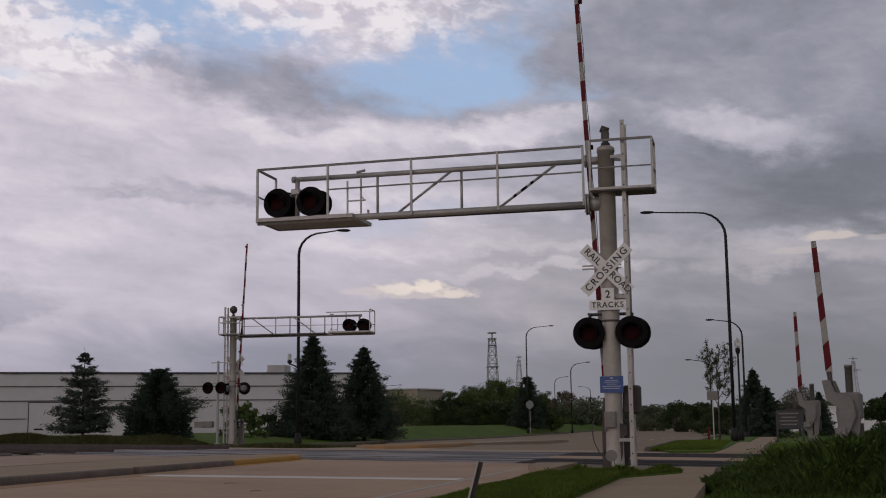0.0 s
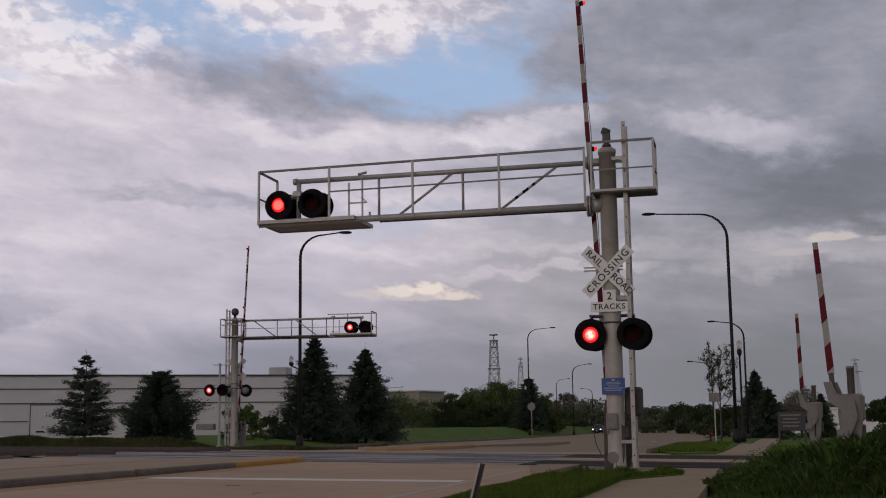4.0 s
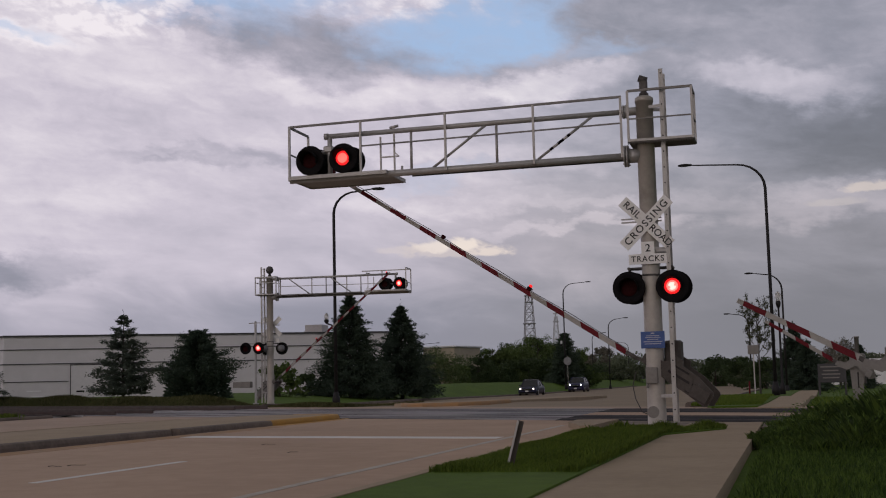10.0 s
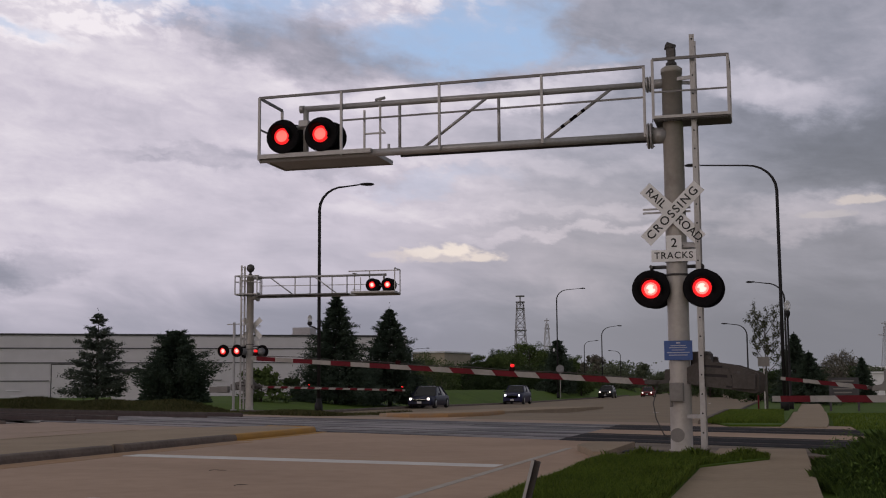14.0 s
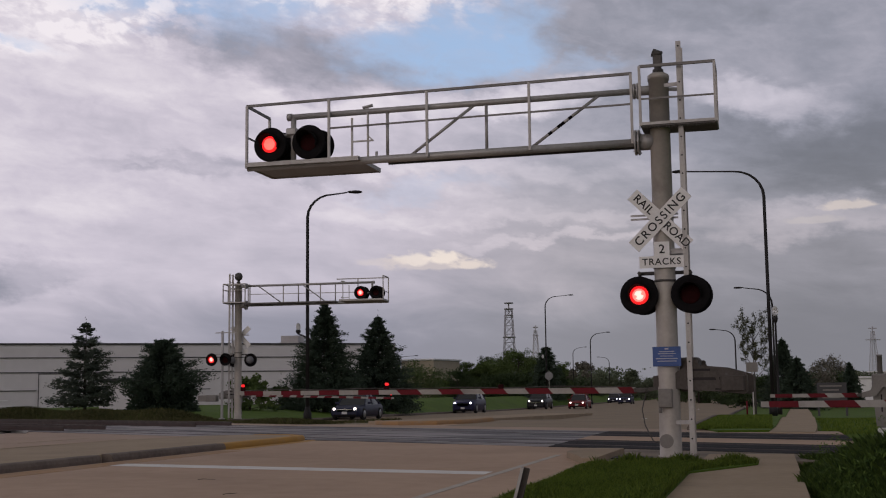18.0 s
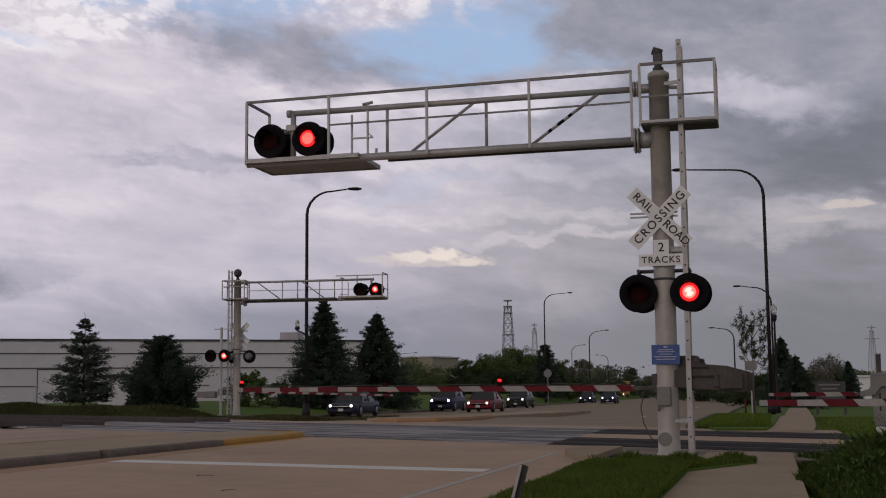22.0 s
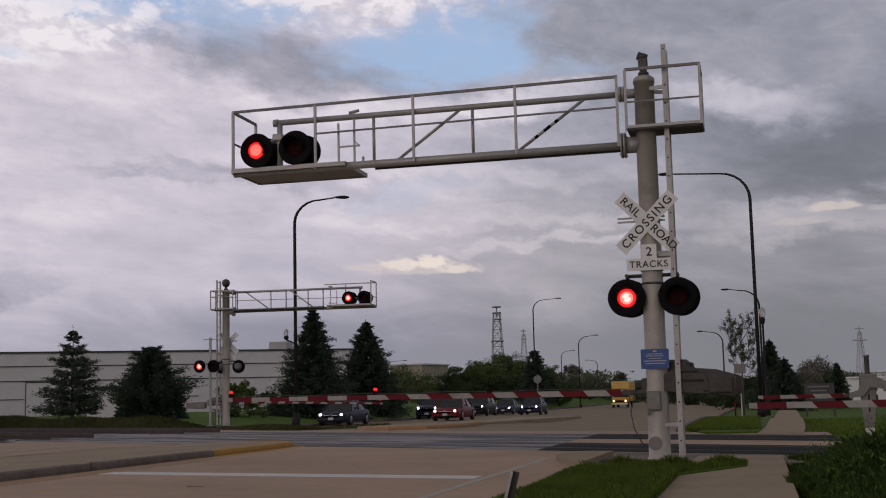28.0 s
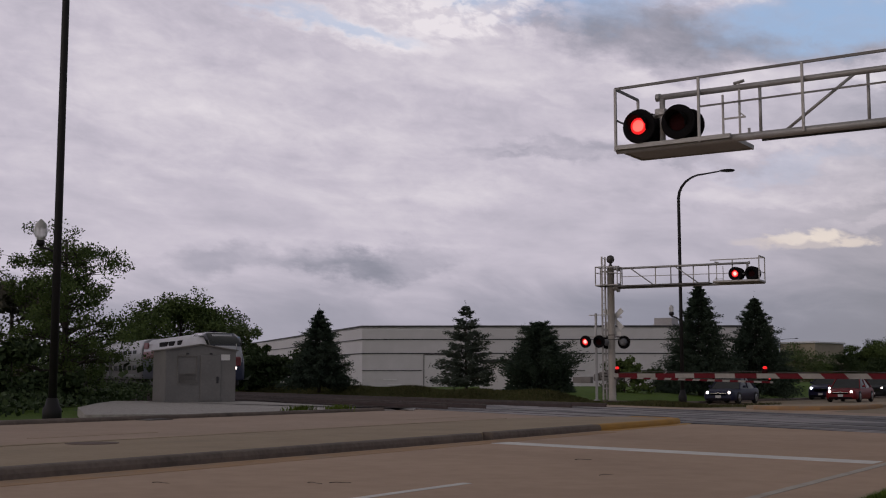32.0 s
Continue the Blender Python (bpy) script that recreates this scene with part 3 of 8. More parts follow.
# carriageways: towards the crossing and away, near side and far side
slab("road", -10.55, -2.65, -30, 27.0, M["concrete"], 0.0, 0.3, label="grey concrete carriageway up to the crossing", category="road")
slab("road", -23.2, -14.3, -30, 42.0, M["pave_far"], 0.0, 0.3, label="grey concrete carriageway for oncoming traffic", category="road")
slab("road", -24.0, -1.9, 27.0, 330, M["road_far"], -0.006, 0.3, label="pale concrete road beyond the tracks", category="road")
slab("road", -14.3, -10.55, 22.0, 42.0, M["concrete"], -0.002, 0.3, label="concrete pavement round the median's nose", category="road")
# raised median
bm = bmesh.new()
strip(bm, [(-14.1, -30), (-10.75, -30), (-10.75, 26.3), (-10.95, 27.2), (-11.5, 27.7), (-12.3, 28.0), (-13.3, 27.4), (-14.1, 25.4)], -0.2, 0.115)
tagged(part("median", bm, M["walk"]), "raised concrete traffic median", "median", kind="structure")
nose = [(-10.55, y) for y in range(-30, 18)] + [(-10.55, 17.9)]
kerb_run("kerb", nose, 0.22, 0.125, M["kerb"], "weathered grey concrete median kerb")
kerb_run("kerb", [(-10.55, 18.25), (-10.55, 19.5), (-10.55, 21.0), (-10.55, 22.6)], 0.22, 0.125, M["kerb"], "weathered grey concrete median kerb beyond a joint")
kerb_run("kerb", [(-10.55, 22.6), (-10.55, 24.0), (-10.55, 25.4), (-10.57, 26.5), (-10.75, 27.4), (-11.4, 28.0), (-12.3, 28.3)], 0.22, 0.125, M["yellow_line"], "kerb of the median nose painted yellow")
kerb_run("kerb", [(-14.3, y) for y in range(-30, 26)], 0.22, 0.122, M["walk"], "grey concrete median kerb on the oncoming side", -1)
kerb_run("kerb", line_points(-2.65, -30, 17.6), 0.18, 0.055, M["walk"], "grey concrete kerb beside the verge", -1)
kerb_run("kerb", [(-23.2, y) for y in range(-30, 34)], 0.2, 0.10, M["kerb"], "low concrete kerb of the oncoming lanes")
kerb_run("kerb", line_points(-2.2, 33.5, 120, 2.0), 0.18, 0.14, M["kerb"], "pale concrete kerb beyond the tracks", -1)
kerb_run("kerb", line_points(-24.0, 52.0, 200, 3.0), 0.18, 0.14, M["kerb"], "pale concrete kerb below the lawn", 1)
# yellow nose of the median across the tracks
kerb_run("kerb", [(-13.9, 42.2), (-13.4, 40.9), (-12.4, 40.4), (-11.2, 41.0), (-10.4, 43.0), (-10.3, 46.0)], 0.3, 0.14, M["worn_yellow"], "far median nose painted yellow", 1)
bm = bmesh.new()
strip(bm, [(-14.0, 41.9), (-13.2, 40.9), (-12.4, 40.7), (-11.4, 41.2), (-10.6, 43.0), (-10.6, 75), (-14.0, 75)], -0.25, 0.12, height=road_height)
tagged(part("median", bm, M["walk"]), "concrete median beyond the tracks", "median", kind="structure")
# paint
flat_mark("stop_line", [(-10.02, 17.15), (-3.62, 15.52), (-3.62, 16.05), (-10.02, 17.70)], M["white_line"], 0.004, label="white painted stop line across two lanes", category="stop line")
flat_mark("edge_line", [(-3.54, -30), (-3.43, -30), (-3.43, 20.5), (-3.54, 20.5)], M["worn_white"], 0.004, label="worn white edge line beside the kerb", category="road marking")
for y0 in (-26, -14, -2, 7.4):
    flat_mark("lane_line", [(-6.43, y0), (-6.32, y0), (-6.32, y0 + 3.1), (-6.43, y0 + 3.1)], M["white_line"], 0.004, label="white dashed lane line on the concrete", category="road marking")
for y0 in (-20, -8, 4, 14.2, 26):
    flat_mark("lane_line", [(-17.6, y0), (-17.48, y0), (-17.48, y0 + 3), (-17.6, y0 + 3)], M["walk"], 0.004, label="worn pale lane line on the oncoming side", category="road marking")
flat_mark("yellow_edge", [(-10.42, -30), (-9.95, -30), (-9.95, 22.0), (-10.42, 22.0)], M["worn_yellow"], 0.004, label="faded yellow paint along the median kerb", category="road marking")
flat_mark("yellow_tip", [(-10.52, 22.4), (-10.25, 22.6), (-10.30, 26.4), (-10.50, 27.6), (-10.62, 27.3), (-10.54, 26.4)], M["yellow_line"], 0.005, label="orange-yellow paint at the foot of the median nose", category="road marking")
for y0 in (60, 72, 84, 96, 108):
    flat_mark("lane_line", [(-6.2, y0), (-6.08, y0), (-6.08, y0 + 3), (-6.2, y0 + 3)], M["white_line"], 0.000, label="white lane line beyond the tracks", category="road marking")
# walks
slab("sidewalk", -1.0, 0.32, -30, 20.2, M["walk"], 0.03, 0.2, label="pale concrete sidewalk up to the tracks", category="sidewalk")


def ribbon(name, rows, material, top, label, category):
    """A strip of pavement or turf laid along the road: rows of (y, left x, right x), 0.25 m thick."""
    bm = bmesh.new()
    sections = []
    for y, a, b in rows:
        z = road_height(0, y) + top
        sections.append([bm.verts.new(v) for v in ((a, y, z), (b, y, z), (b, y, z - 0.25), (a, y, z - 0.25))])
    for p, q in zip(sections, sections[1:]):
        for k in range(4):
            bm.faces.new((p[k], p[(k + 1) % 4], q[(k + 1) % 4], q[k]))
    bm.faces.new(sections[0])
    bm.faces.new(sections[-1])
    bmesh.ops.recalc_face_normals(bm, faces=bm.faces)
    return tagged(part(name, bm, material), label, category, kind="structure")


def far_walk(y):
    """The left edge of the sidewalk beyond the tracks, which flares at the crossing."""
    return 0.02 + 0.021 * (y - 31) - 0.10 * max(0.0, 1 - (y - 30.6) / 5)


FAR_ROWS = [30.6, 31.6, 33, 35, 38, 42] + [46 + 3 * i for i in range(29)]
ribbon("sidewalk", [(y, far_walk(y), far_walk(y) + 1.08 + 0.006 * min(y - 30, 40)) for y in FAR_ROWS], M["walk"], 0.03, "pale concrete sidewalk beyond the tracks", "sidewalk")


def build_crossing():
    """The paved crossing: dark panels with sunk rails, concrete between them."""
    for s, tag in zip(TRACK_S, ("nearer", "farther")):
        skew("crossing_panel", -24.5, -4.2, s - 1.55, s + 1.45, M["asphalt"], 0.012, 0.2, f"dark worn asphalt and rubber panels of the {tag} track", "crossing")
        skew("crossing_panel", -4.2, 1.6, s - 1.55, s + 1.45, M["rubber"], 0.012, 0.2, f"black rubber panels of the {tag} track by the walk", "crossing")
        for g in (-0.75, 0.75):
            skew("flange_gap", -24.5, 1.6, s + g - 0.045, s + g + 0.055, M["panel"], 0.016, 0.1, "dark flangeway beside a sunken rail", "crossing")
            skew("sunken_rail", -24.5, 1.6, s + g - 0.035, s + g + 0.035, M["rail_top"], 0.022, 0.1, "worn steel rail sunk in the crossing", "rail")
    skew("crossing_apron", -24.5, -4.2, TRACK_S[0] + 1.45, TRACK_S[1] - 1.55, M["asphalt"], 0.008, 0.2, "worn mottled paving between the two tracks", "crossing")
    skew("crossing_apron", -4.2, 1.6, TRACK_S[0] + 1.45, TRACK_S[1] - 1.55, M["concrete"], 0.008, 0.2, "pale concrete between the two tracks", "crossing")
    skew("crossing_apron", -2.6, 1.6, TRACK_S[0] - 3.4, TRACK_S[0] - 1.55, M["apron"], 0.004, 0.2, "concrete apron beside the nearer track", "crossing")
    skew("crossing_apron", -24.5, 1.6, TRACK_S[1] + 1.45, TRACK_S[1] + 3.5, M["pave_far"], 0.004, 0.2, "concrete apron beyond the farther track", "crossing")


def track_run(name, w0, w1, label):
    """Ballast bed, ties and rails of both tracks over a stretch."""
    n = int((w1 - w0) / 3)
    bm = bmesh.new()
    rows = []
    for i in range(n + 1):
        w = w0 + (w1 - w0) * i / n
        row = []
        for s, z in ((TRACK_S[0] - 2.6, -0.30), (TRACK_S[0] - 1.7, 0.0), (22.0, -0.06), (TRACK_S[1] + 1.7, 0.0), (TRACK_S[1] + 3.2, -0.30)):
            p = along(s, w)
            row.append(bm.verts.new((p.x, p.y, z)))
        rows.append(row)
    for a, b in zip(rows, rows[1:]):
        for i in range(4):
            bm.faces.new((a[i], a[i + 1], b[i + 1], b[i])).smooth = True
    bmesh.ops.recalc_face_normals(bm, faces=bm.faces)
    bed = tagged(part("ballast", bm, M["ballast"]), "dark stone ballast bed under the tracks", "ballast", kind="structure")
    for s in TRACK_S:
        for g in (-0.75, 0.75):
            bm = bmesh.new()
            pts = [along(s + g, w0 + (w1 - w0) * i / (n)) for i in range(n + 1)]
            for dz, wd, ht, mat in ((0.06, 0.13, 0.03, 0), (0.13, 0.03, 0.12, 0), (0.20, 0.07, 0.04, 1)):
                for a, b in zip(pts, pts[1:]):
                    bar(bm, (a.x, a.y, dz - 0.06), (b.x, b.y, dz - 0.06), wd, ht, mat)
            rail = part("rail", bm, [M["rail"], M["rail_top"]])
            tagged(rail, label, "rail", kind="structure")
    return bed


build_crossing()
bed_left = track_run("track", 37.5, 260, "rust-brown steel rail running off along the bend")
tie_mesh = None
for s in TRACK_S:
    for i in range(70):
        w = 38.3 + i * 0.56
        if tie_mesh is None:
            bm = bmesh.new()
            box(bm, 0, 0, 0, 0.23, 2.6, 0.16, bevel=0.015)
            tie = part("tie", bm, M["tie"], bed_left)
            tie_mesh = tie.data
        else:
            tie = new("tie", tie_mesh)
            tie.parent = bed_left
        p = along(s, w)
        tie.matrix_basis = pose(p.x, p.y, -0.07 + 0.01 * math.sin(i * 1.7), 0, 0, math.degrees(math.atan2(TE.y, TE.x)) + 0.8 * math.sin(i * 2.3))
bed_right = track_run("track", -1.2 - 70, -1.2, "rust-brown steel rail leading off past the walk")
# lawn strip edges beside the nearer carriageway
bm = bmesh.new()
strip(bm, [(-2.47, -30), (-1.0, -30), (-1.0, 15.4), (-0.46, 16.6), (-0.2, 17.2), (-0.28, 17.55), (-1.2, 17.4), (-2.47, 17.4)], -0.2, 0.05)
tagged(part("verge", bm, M["grass_ground"]), "grass verge between kerb and sidewalk", "grass", kind="structure")
ribbon("verge", [(y, -2.02 if y > 34 else -1.2 - 0.2 * (y - 31), far_walk(y)) for y in FAR_ROWS[1:]], M["grass_ground"], 0.055, "grass verge beyond the tracks", "grass")

# concrete round the mast's foot, with a kerb end and a dark inlet
slab("mast_pad", -2.47, -1.0, 16.0, 20.4, M["apron"], 0.015, 0.2, label="concrete pad round the signal mast", category="pavement")
bm = bmesh.new()
strip(bm, [(-2.65, 17.6), (-2.47, 17.6), (-2.42, 20.8), (-3.25, 20.9), (-3.2, 19.6), (-2.85, 18.4)], -0.2, 0.10)
tagged(part("kerb_end", bm, M["walk"]), "pale concrete kerb end beside the crossing", "kerb", kind="structure")
bm = bmesh.new()
strip(bm, [(-2.40, 18.9), (-1.80, 18.9), (-1.80, 19.35), (-2.40, 19.35)], -0.1, 0.035)
tagged(part("kerb_inlet", bm, M["seam_dark"]), "dark open gutter inlet beside the kerb end", "drain", kind="structure")

# ---------------------------------------------------------------- signals


def signal_lamp(parent, x, y, z, face, lit_rows, name="flashing_light", back=False, size=0.305, turn=0, hot=False):
    """A round black background with hood, dark red lens and a bulb that comes forward when lit. face: +1 looks along +y, -1 along -y."""
    m = Matrix.Translation((x, y, z)) @ pose(0, 0, 0, -90 if face > 0 else 90, 0, 0)
    if turn:
        m = Matrix.Translation((x, y, z)) @ pose(0, 0, 0, 0, 0, turn) @ pose(0, 0, 0, -90 if face > 0 else 90, 0, 0)
    bm = bmesh.new()
    lathe(bm, [(size, -0.012), (size, 0.0), (size - 0.012, 0.008), (0.165, 0.008), (0.163, -0.002)], 32, m)
    disc = part(name, bm, M["black"], parent, smooth=False)
    bm = bmesh.new()
    lathe(bm, [(0.06, -0.24), (0.13, -0.22), (0.165, -0.14), (0.17, -0.02), (0.155, -0.015)], 20, m)
    part("housing", bm, M["lens_pale"] if back else M["black"], disc)
    bm = bmesh.new()
    n = 18
    rows = []
    for i in range(n + 1):
        a = radians(-25 + 230 * i / n)
        c, s = math.cos(a), math.sin(a)
        up = (s, c)
        length = 0.10 + 0.20 * max(0.0, s) ** 0.6
        rows.append([bm.verts.new(m @ Vector((r * c, -r * s if face > 0 else r * s, l))) for r, l in ((0.172, 0.0), (0.172, length), (0.164, length), (0.164, 0.0))])
    for p, q in zip(rows, rows[1:]):
        for k in range(4):
            bm.faces.new((p[k], p[(k + 1) % 4], q[(k + 1) % 4], q[k])).smooth = True
    bmesh.ops.recalc_face_normals(bm, faces=bm.faces)
    part("hood", bm, M["black"], disc)
    bm = bmesh.new()
    lathe(bm, [(0.162, -0.004), (0.15, 0.004), (0.11, 0.010), (0.06, 0.014), (0.002, 0.016)], 24, m)
    part("lens", bm, M["lens_dark"], disc, "dark red glass lens")
    bm = bmesh.new()
    lathe(bm, [(0.150, 0.012), (0.146, 0.022), (0.105, 0.036), (0.072, 0.043), (0.04, 0.046), (0.002, 0.048)], 24, m)
    for f in bm.faces:
        c = m.inverted() @ f.calc_center_median()
        d = math.hypot(c.x, c.y) * (1 + 0.10 * math.sin(2 * math.atan2(c.y, c.x) + 0.7))
        f.material_index = 2 if d < 0.060 else 1 if d < 0.098 else 0
    bulb = part("bulb", bm, [M["glow"], M["glow_hot"], M["glow_white"]] if hot else [M["glow"], M["glow_core"], M["glow_core"]], disc, "glowing red bulb")
    if lit_rows:
        FLASHERS.append((bulb, m.to_3x3() @ Vector((0, 0, 1)), lit_rows))
    return disc


FLASHERS = []      # bulb, its way forward, lit at even or odd beats
ARM_LIGHTS = []
FLASH_START, FLASH_AT, BEAT = 2.2, 7.5, 0.5405


def gantry(m, label, group, far=False):
    """A cantilever signal: mast, truss with walkway, rails, basket, ladder, lamps, crossbuck. +x runs out along the arm, +y faces the traffic."""
    g = thing("cantilever_signal", label, "signal gantry", m, group)
    bm = bmesh.new()
    lathe(bm, [(0.20, 0.0), (0.20, 0.03), (0.175, 0.04), (0.172, 0.5), (0.168, 3.2), (0.163, 6.10), (0.175, 6.10), (0.175, 6.18), (0.12, 6.22)], 28)
    part("mast", bm, M["mast"], g, "weathered grey tubular mast")
    bm = bmesh.new()
    lathe(bm, [(0.09, 6.2), (0.09, 6.28), (0.06, 6.30), (0.06, 6.36)], 16)
    if far:
        lathe(bm, [(0.06, 6.36), (0.15, 6.42), (0.19, 6.55), (0.15, 6.68), (0.05, 6.74)], 18)
    else:
        box(bm, 0.0, 0, 6.44, 0.15, 0.14, 0.18, bevel=0.02)
        rod(bm, (-0.06, 0, 6.52), (0.08, 0, 6.58), 0.07)
    part("bell" if far else "cap", bm, M["dark_metal"], g, "dark crossing bell" if far else "dark weathered mast cap")
    bm = bmesh.new()
    lathe(bm, [(0.11, 0.0), (0.11, 0.012)], 24, Matrix.Translation((0.05, 0.165, 0.26)) @ pose(0, 0, 0, -90, 0, 0))
    part("hole_cover", bm, M["gate_grey"], g)
    bm = bmesh.new()
    box(bm, 0.04, 0.21, 0.93, 0.22, 0.12, 0.30, bevel=0.015)
    box(bm, 0.04, 0.275, 0.93, 0.16, 0.01, 0.22)
    rod(bm, (0.13, 0.2, 0.7), (0.13, 0.2, 0.80), 0.025)
    part("junction_box", bm, M["gate_grey"], g)
    L, zb, zt = (7.13, 5.21, 6.10) if far else (7.25, 5.09, 5.95)
    bm = bmesh.new()
    rod(bm, (0.15, 0, zb), (L + 0.02, 0, zb), 0.068, n=16)
    part("bottom_chord", bm, M["alu"], g)
    bm = bmesh.new()
    rod(bm, (0.12, 0, zt), (6.48, 0, zt), 0.052, n=16)
    rod(bm, (6.43, 0, zt), (6.51, 0, zt), 0.068, n=16)
    part("top_chord", bm, M["alu"], g)
    for x0, z0, x1, z1 in ((0.95, zt, 2.18, zb), (3.07, zt, 4.29, zb), (2.90, zt, 2.90, zb), (4.66, zt, 4.66, zb)):
        bm = bmesh.new()
        rod(bm, (x0, 0, z0), (x1, 0, z1), 0.027, n=10)
        b = part("brace", bm, M["alu"], g)
    if not far:
        for k in (0.42, 0.55, 0.70):
            bm = bmesh.new()
            p = Vector((0.95, 0, zt)).lerp(Vector((2.18, 0, zb)), k)
            d = (Vector((2.18, 0, zb)) - Vector((0.95, 0, zt))).normalized() * (0.035 if k != 0.55 else 0.07)
            rod(bm, p - d, p + d, 0.029, n=10)
            part("black_band", bm, M["black"], g)
    for z, r in ((zb, 0.19), (zt, 0.11)):
        bm = bmesh.new()
        rod(bm, (0.10, 0, z), (0.34, 0, z), r * 0.72, n=16)
        lathe(bm, [(r + 0.02, 0), (r + 0.02, 0.03)], 20, Matrix.Translation((0.33, 0, z)) @ pose(0, 0, 0, 0, 90, 0))
        lathe(bm, [(r + 0.02, 0), (r + 0.02, 0.03)], 20, Matrix.Translation((0.38, 0, z)) @ pose(0, 0, 0, 0, 90, 0))
        for a in range(0, 360, 60):
            y, dz = (r - 0.005) * math.cos(radians(a)), (r - 0.005) * math.sin(radians(a))
            rod(bm, (0.31, y, z + dz), (0.43, y, z + dz), 0.011, n=6)
        part("flange", bm, M["alu"], g)
    # walkway grating and the wider platform at its end
    bm = bmesh.new()
    for y in (-0.06, -0.50):
        box(bm, 2.6, y, zb + 0.03, 4.4, 0.02, 0.07)
    for i in range(44):
        box(bm, 0.5 + i * 0.1, -0.28, zb + 0.04, 0.012, 0.44, 0.03)
    for i in range(7):
        box(bm, 2.6, -0.10 - i * 0.06, zb + 0.045, 4.4, 0.008, 0.025)
    part("walkway", bm, M["grate"], g)
    bm = bmesh.new()
    x0, yn, yf = 5.15, 0.13, -1.12
    box(bm, (x0 + L) / 2, (yn + yf) / 2, zb + 0.02, L - x0, yn - yf, 0.02)
    for y in (yn, yf):
        box(bm, (x0 + L) / 2, y, zb + 0.025, L - x0, 0.03, 0.075)
    for x in (x0 + 0.01, L + 0.01):
        box(bm, x, (yn + yf) / 2, zb + 0.025, 0.03, yn - yf - 0.02, 0.075)
    part("platform", bm, M["alu"], g)
    # front hand rail
    ztop, dip = (6.30, 0.0) if far else (6.23, 0.045)
    bm = bmesh.new()
    bar(bm, (4.7 if far else 0.42, 0.10, ztop), (L, 0.10, ztop - dip), 0.035, 0.045)
    bar(bm, (L, 0.10, ztop - dip), (L, -0.92, ztop - dip), 0.035, 0.045)
    part("top_rail", bm, M["alu"] if far else M["rail_backlit"], g)
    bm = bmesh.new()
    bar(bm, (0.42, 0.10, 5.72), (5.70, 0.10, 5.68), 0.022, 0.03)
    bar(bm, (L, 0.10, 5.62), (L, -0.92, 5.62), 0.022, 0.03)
    part("mid_rail", bm, M["alu"] if far else M["rail_backlit"], g)
    for x in (0.44, 2.14, 3.92, 5.70, L):
        bm = bmesh.new()
        bar(bm, (x, 0.10, zb - 0.03), (x, 0.10, zt if far and x < 4.7 else ztop - dip * x / L), 0.042)
        part("rail_post", bm, M["alu"], g)
    bm = bmesh.new()
    bar(bm, (L, -0.92, zb), (L, -0.92, ztop - dip), 0.042)
    part("rail_post", bm, M["alu"], g)
    bm = bmesh.new()
    for x in (5.01, 5.30):
        bar(bm, (x, 0.02, zb), (x, 0.02, zt + (0.08 if x < 5.1 else -0.1)), 0.032)
    bar(bm, (4.91, 0.02, 5.43), (5.30, 0.02, 5.43), 0.028)
    bar(bm, (4.92, 0.02, 5.43), (5.03, 0.02, 5.54), 0.02)
    rod(bm, (4.92, 0.02, zt + 0.10), (5.10, 0.02, zt + 0.07), 0.028, n=8)
    rod(bm, (4.86, 0, zb), (4.86, 0, zb + 0.14), 0.025, n=8)
    part("gate_bar", bm, M["alu"], g)
    # lamps on the arm
    bm = bmesh.new()
    rod(bm, (6.40, 0, zb), (6.40, 0, zt), 0.05, n=12)
    box(bm, 6.42, 0.0, 5.68, 0.20, 0.16, 0.13, bevel=0.02)
    rod(bm, (6.05, 0, 5.62), (6.78, 0, 5.62), 0.035, n=10)
    part("lamp_bracket", bm, M["alu"], g)
    lz = 5.62 if far else 5.45
    for x, odd in ((6.06 - 0.12 * far, 0), (6.78 - 0.12 * far, 1)):
        signal_lamp(g, x, 0.16, lz, 1, (odd,), size=0.305)
        signal_lamp(g, x - 0.02, -0.28, lz, -1, (1 - odd,), size=0.305, hot=True)
    # basket round the mast
    xa, xb, ya, yb, z0, z1 = (0.45, -0.62, 0.30, -0.35, 5.30, 6.18) if far else (0.28, -0.91, 0.30, -0.35, 5.30, 6.28)
    bm = bmesh.new()
    box(bm, (xa + xb) / 2, (ya + yb) / 2, z0, xa - xb, ya - yb, 0.03)
    for i in range(26):
        box(bm, xb + 0.03 + i * 0.047, ya - 0.02, z0 - 0.02, 0.012, 0.03, 0.05)
    part("basket_floor", bm, M["grate"], g)
    for z, wd in ((z0 + 0.03, 0.045), (5.90 if far else 5.74, 0.026), (z1, 0.045)):
        for p, q in (((xb, ya, z), (xa, ya, z)), ((xb, yb, z), (xa, yb, z)), ((xb, ya, z), (xb, yb, z)))[::1 if far else 2]:
            bm = bmesh.new()
            bar(bm, p, q, wd * 0.85, wd)
            part("basket_rail", bm, M["alu"] if far or z < 5.5 else M["rail_backlit"], g)
    for x in (xa, xb):
        for y in (ya, yb):
            if not far and x == xa and y == yb:
                continue
            bm = bmesh.new()
            bar(bm, (x, y, z0), (x, y, z1), 0.042)
            part("basket_post", bm, M["alu"], g)
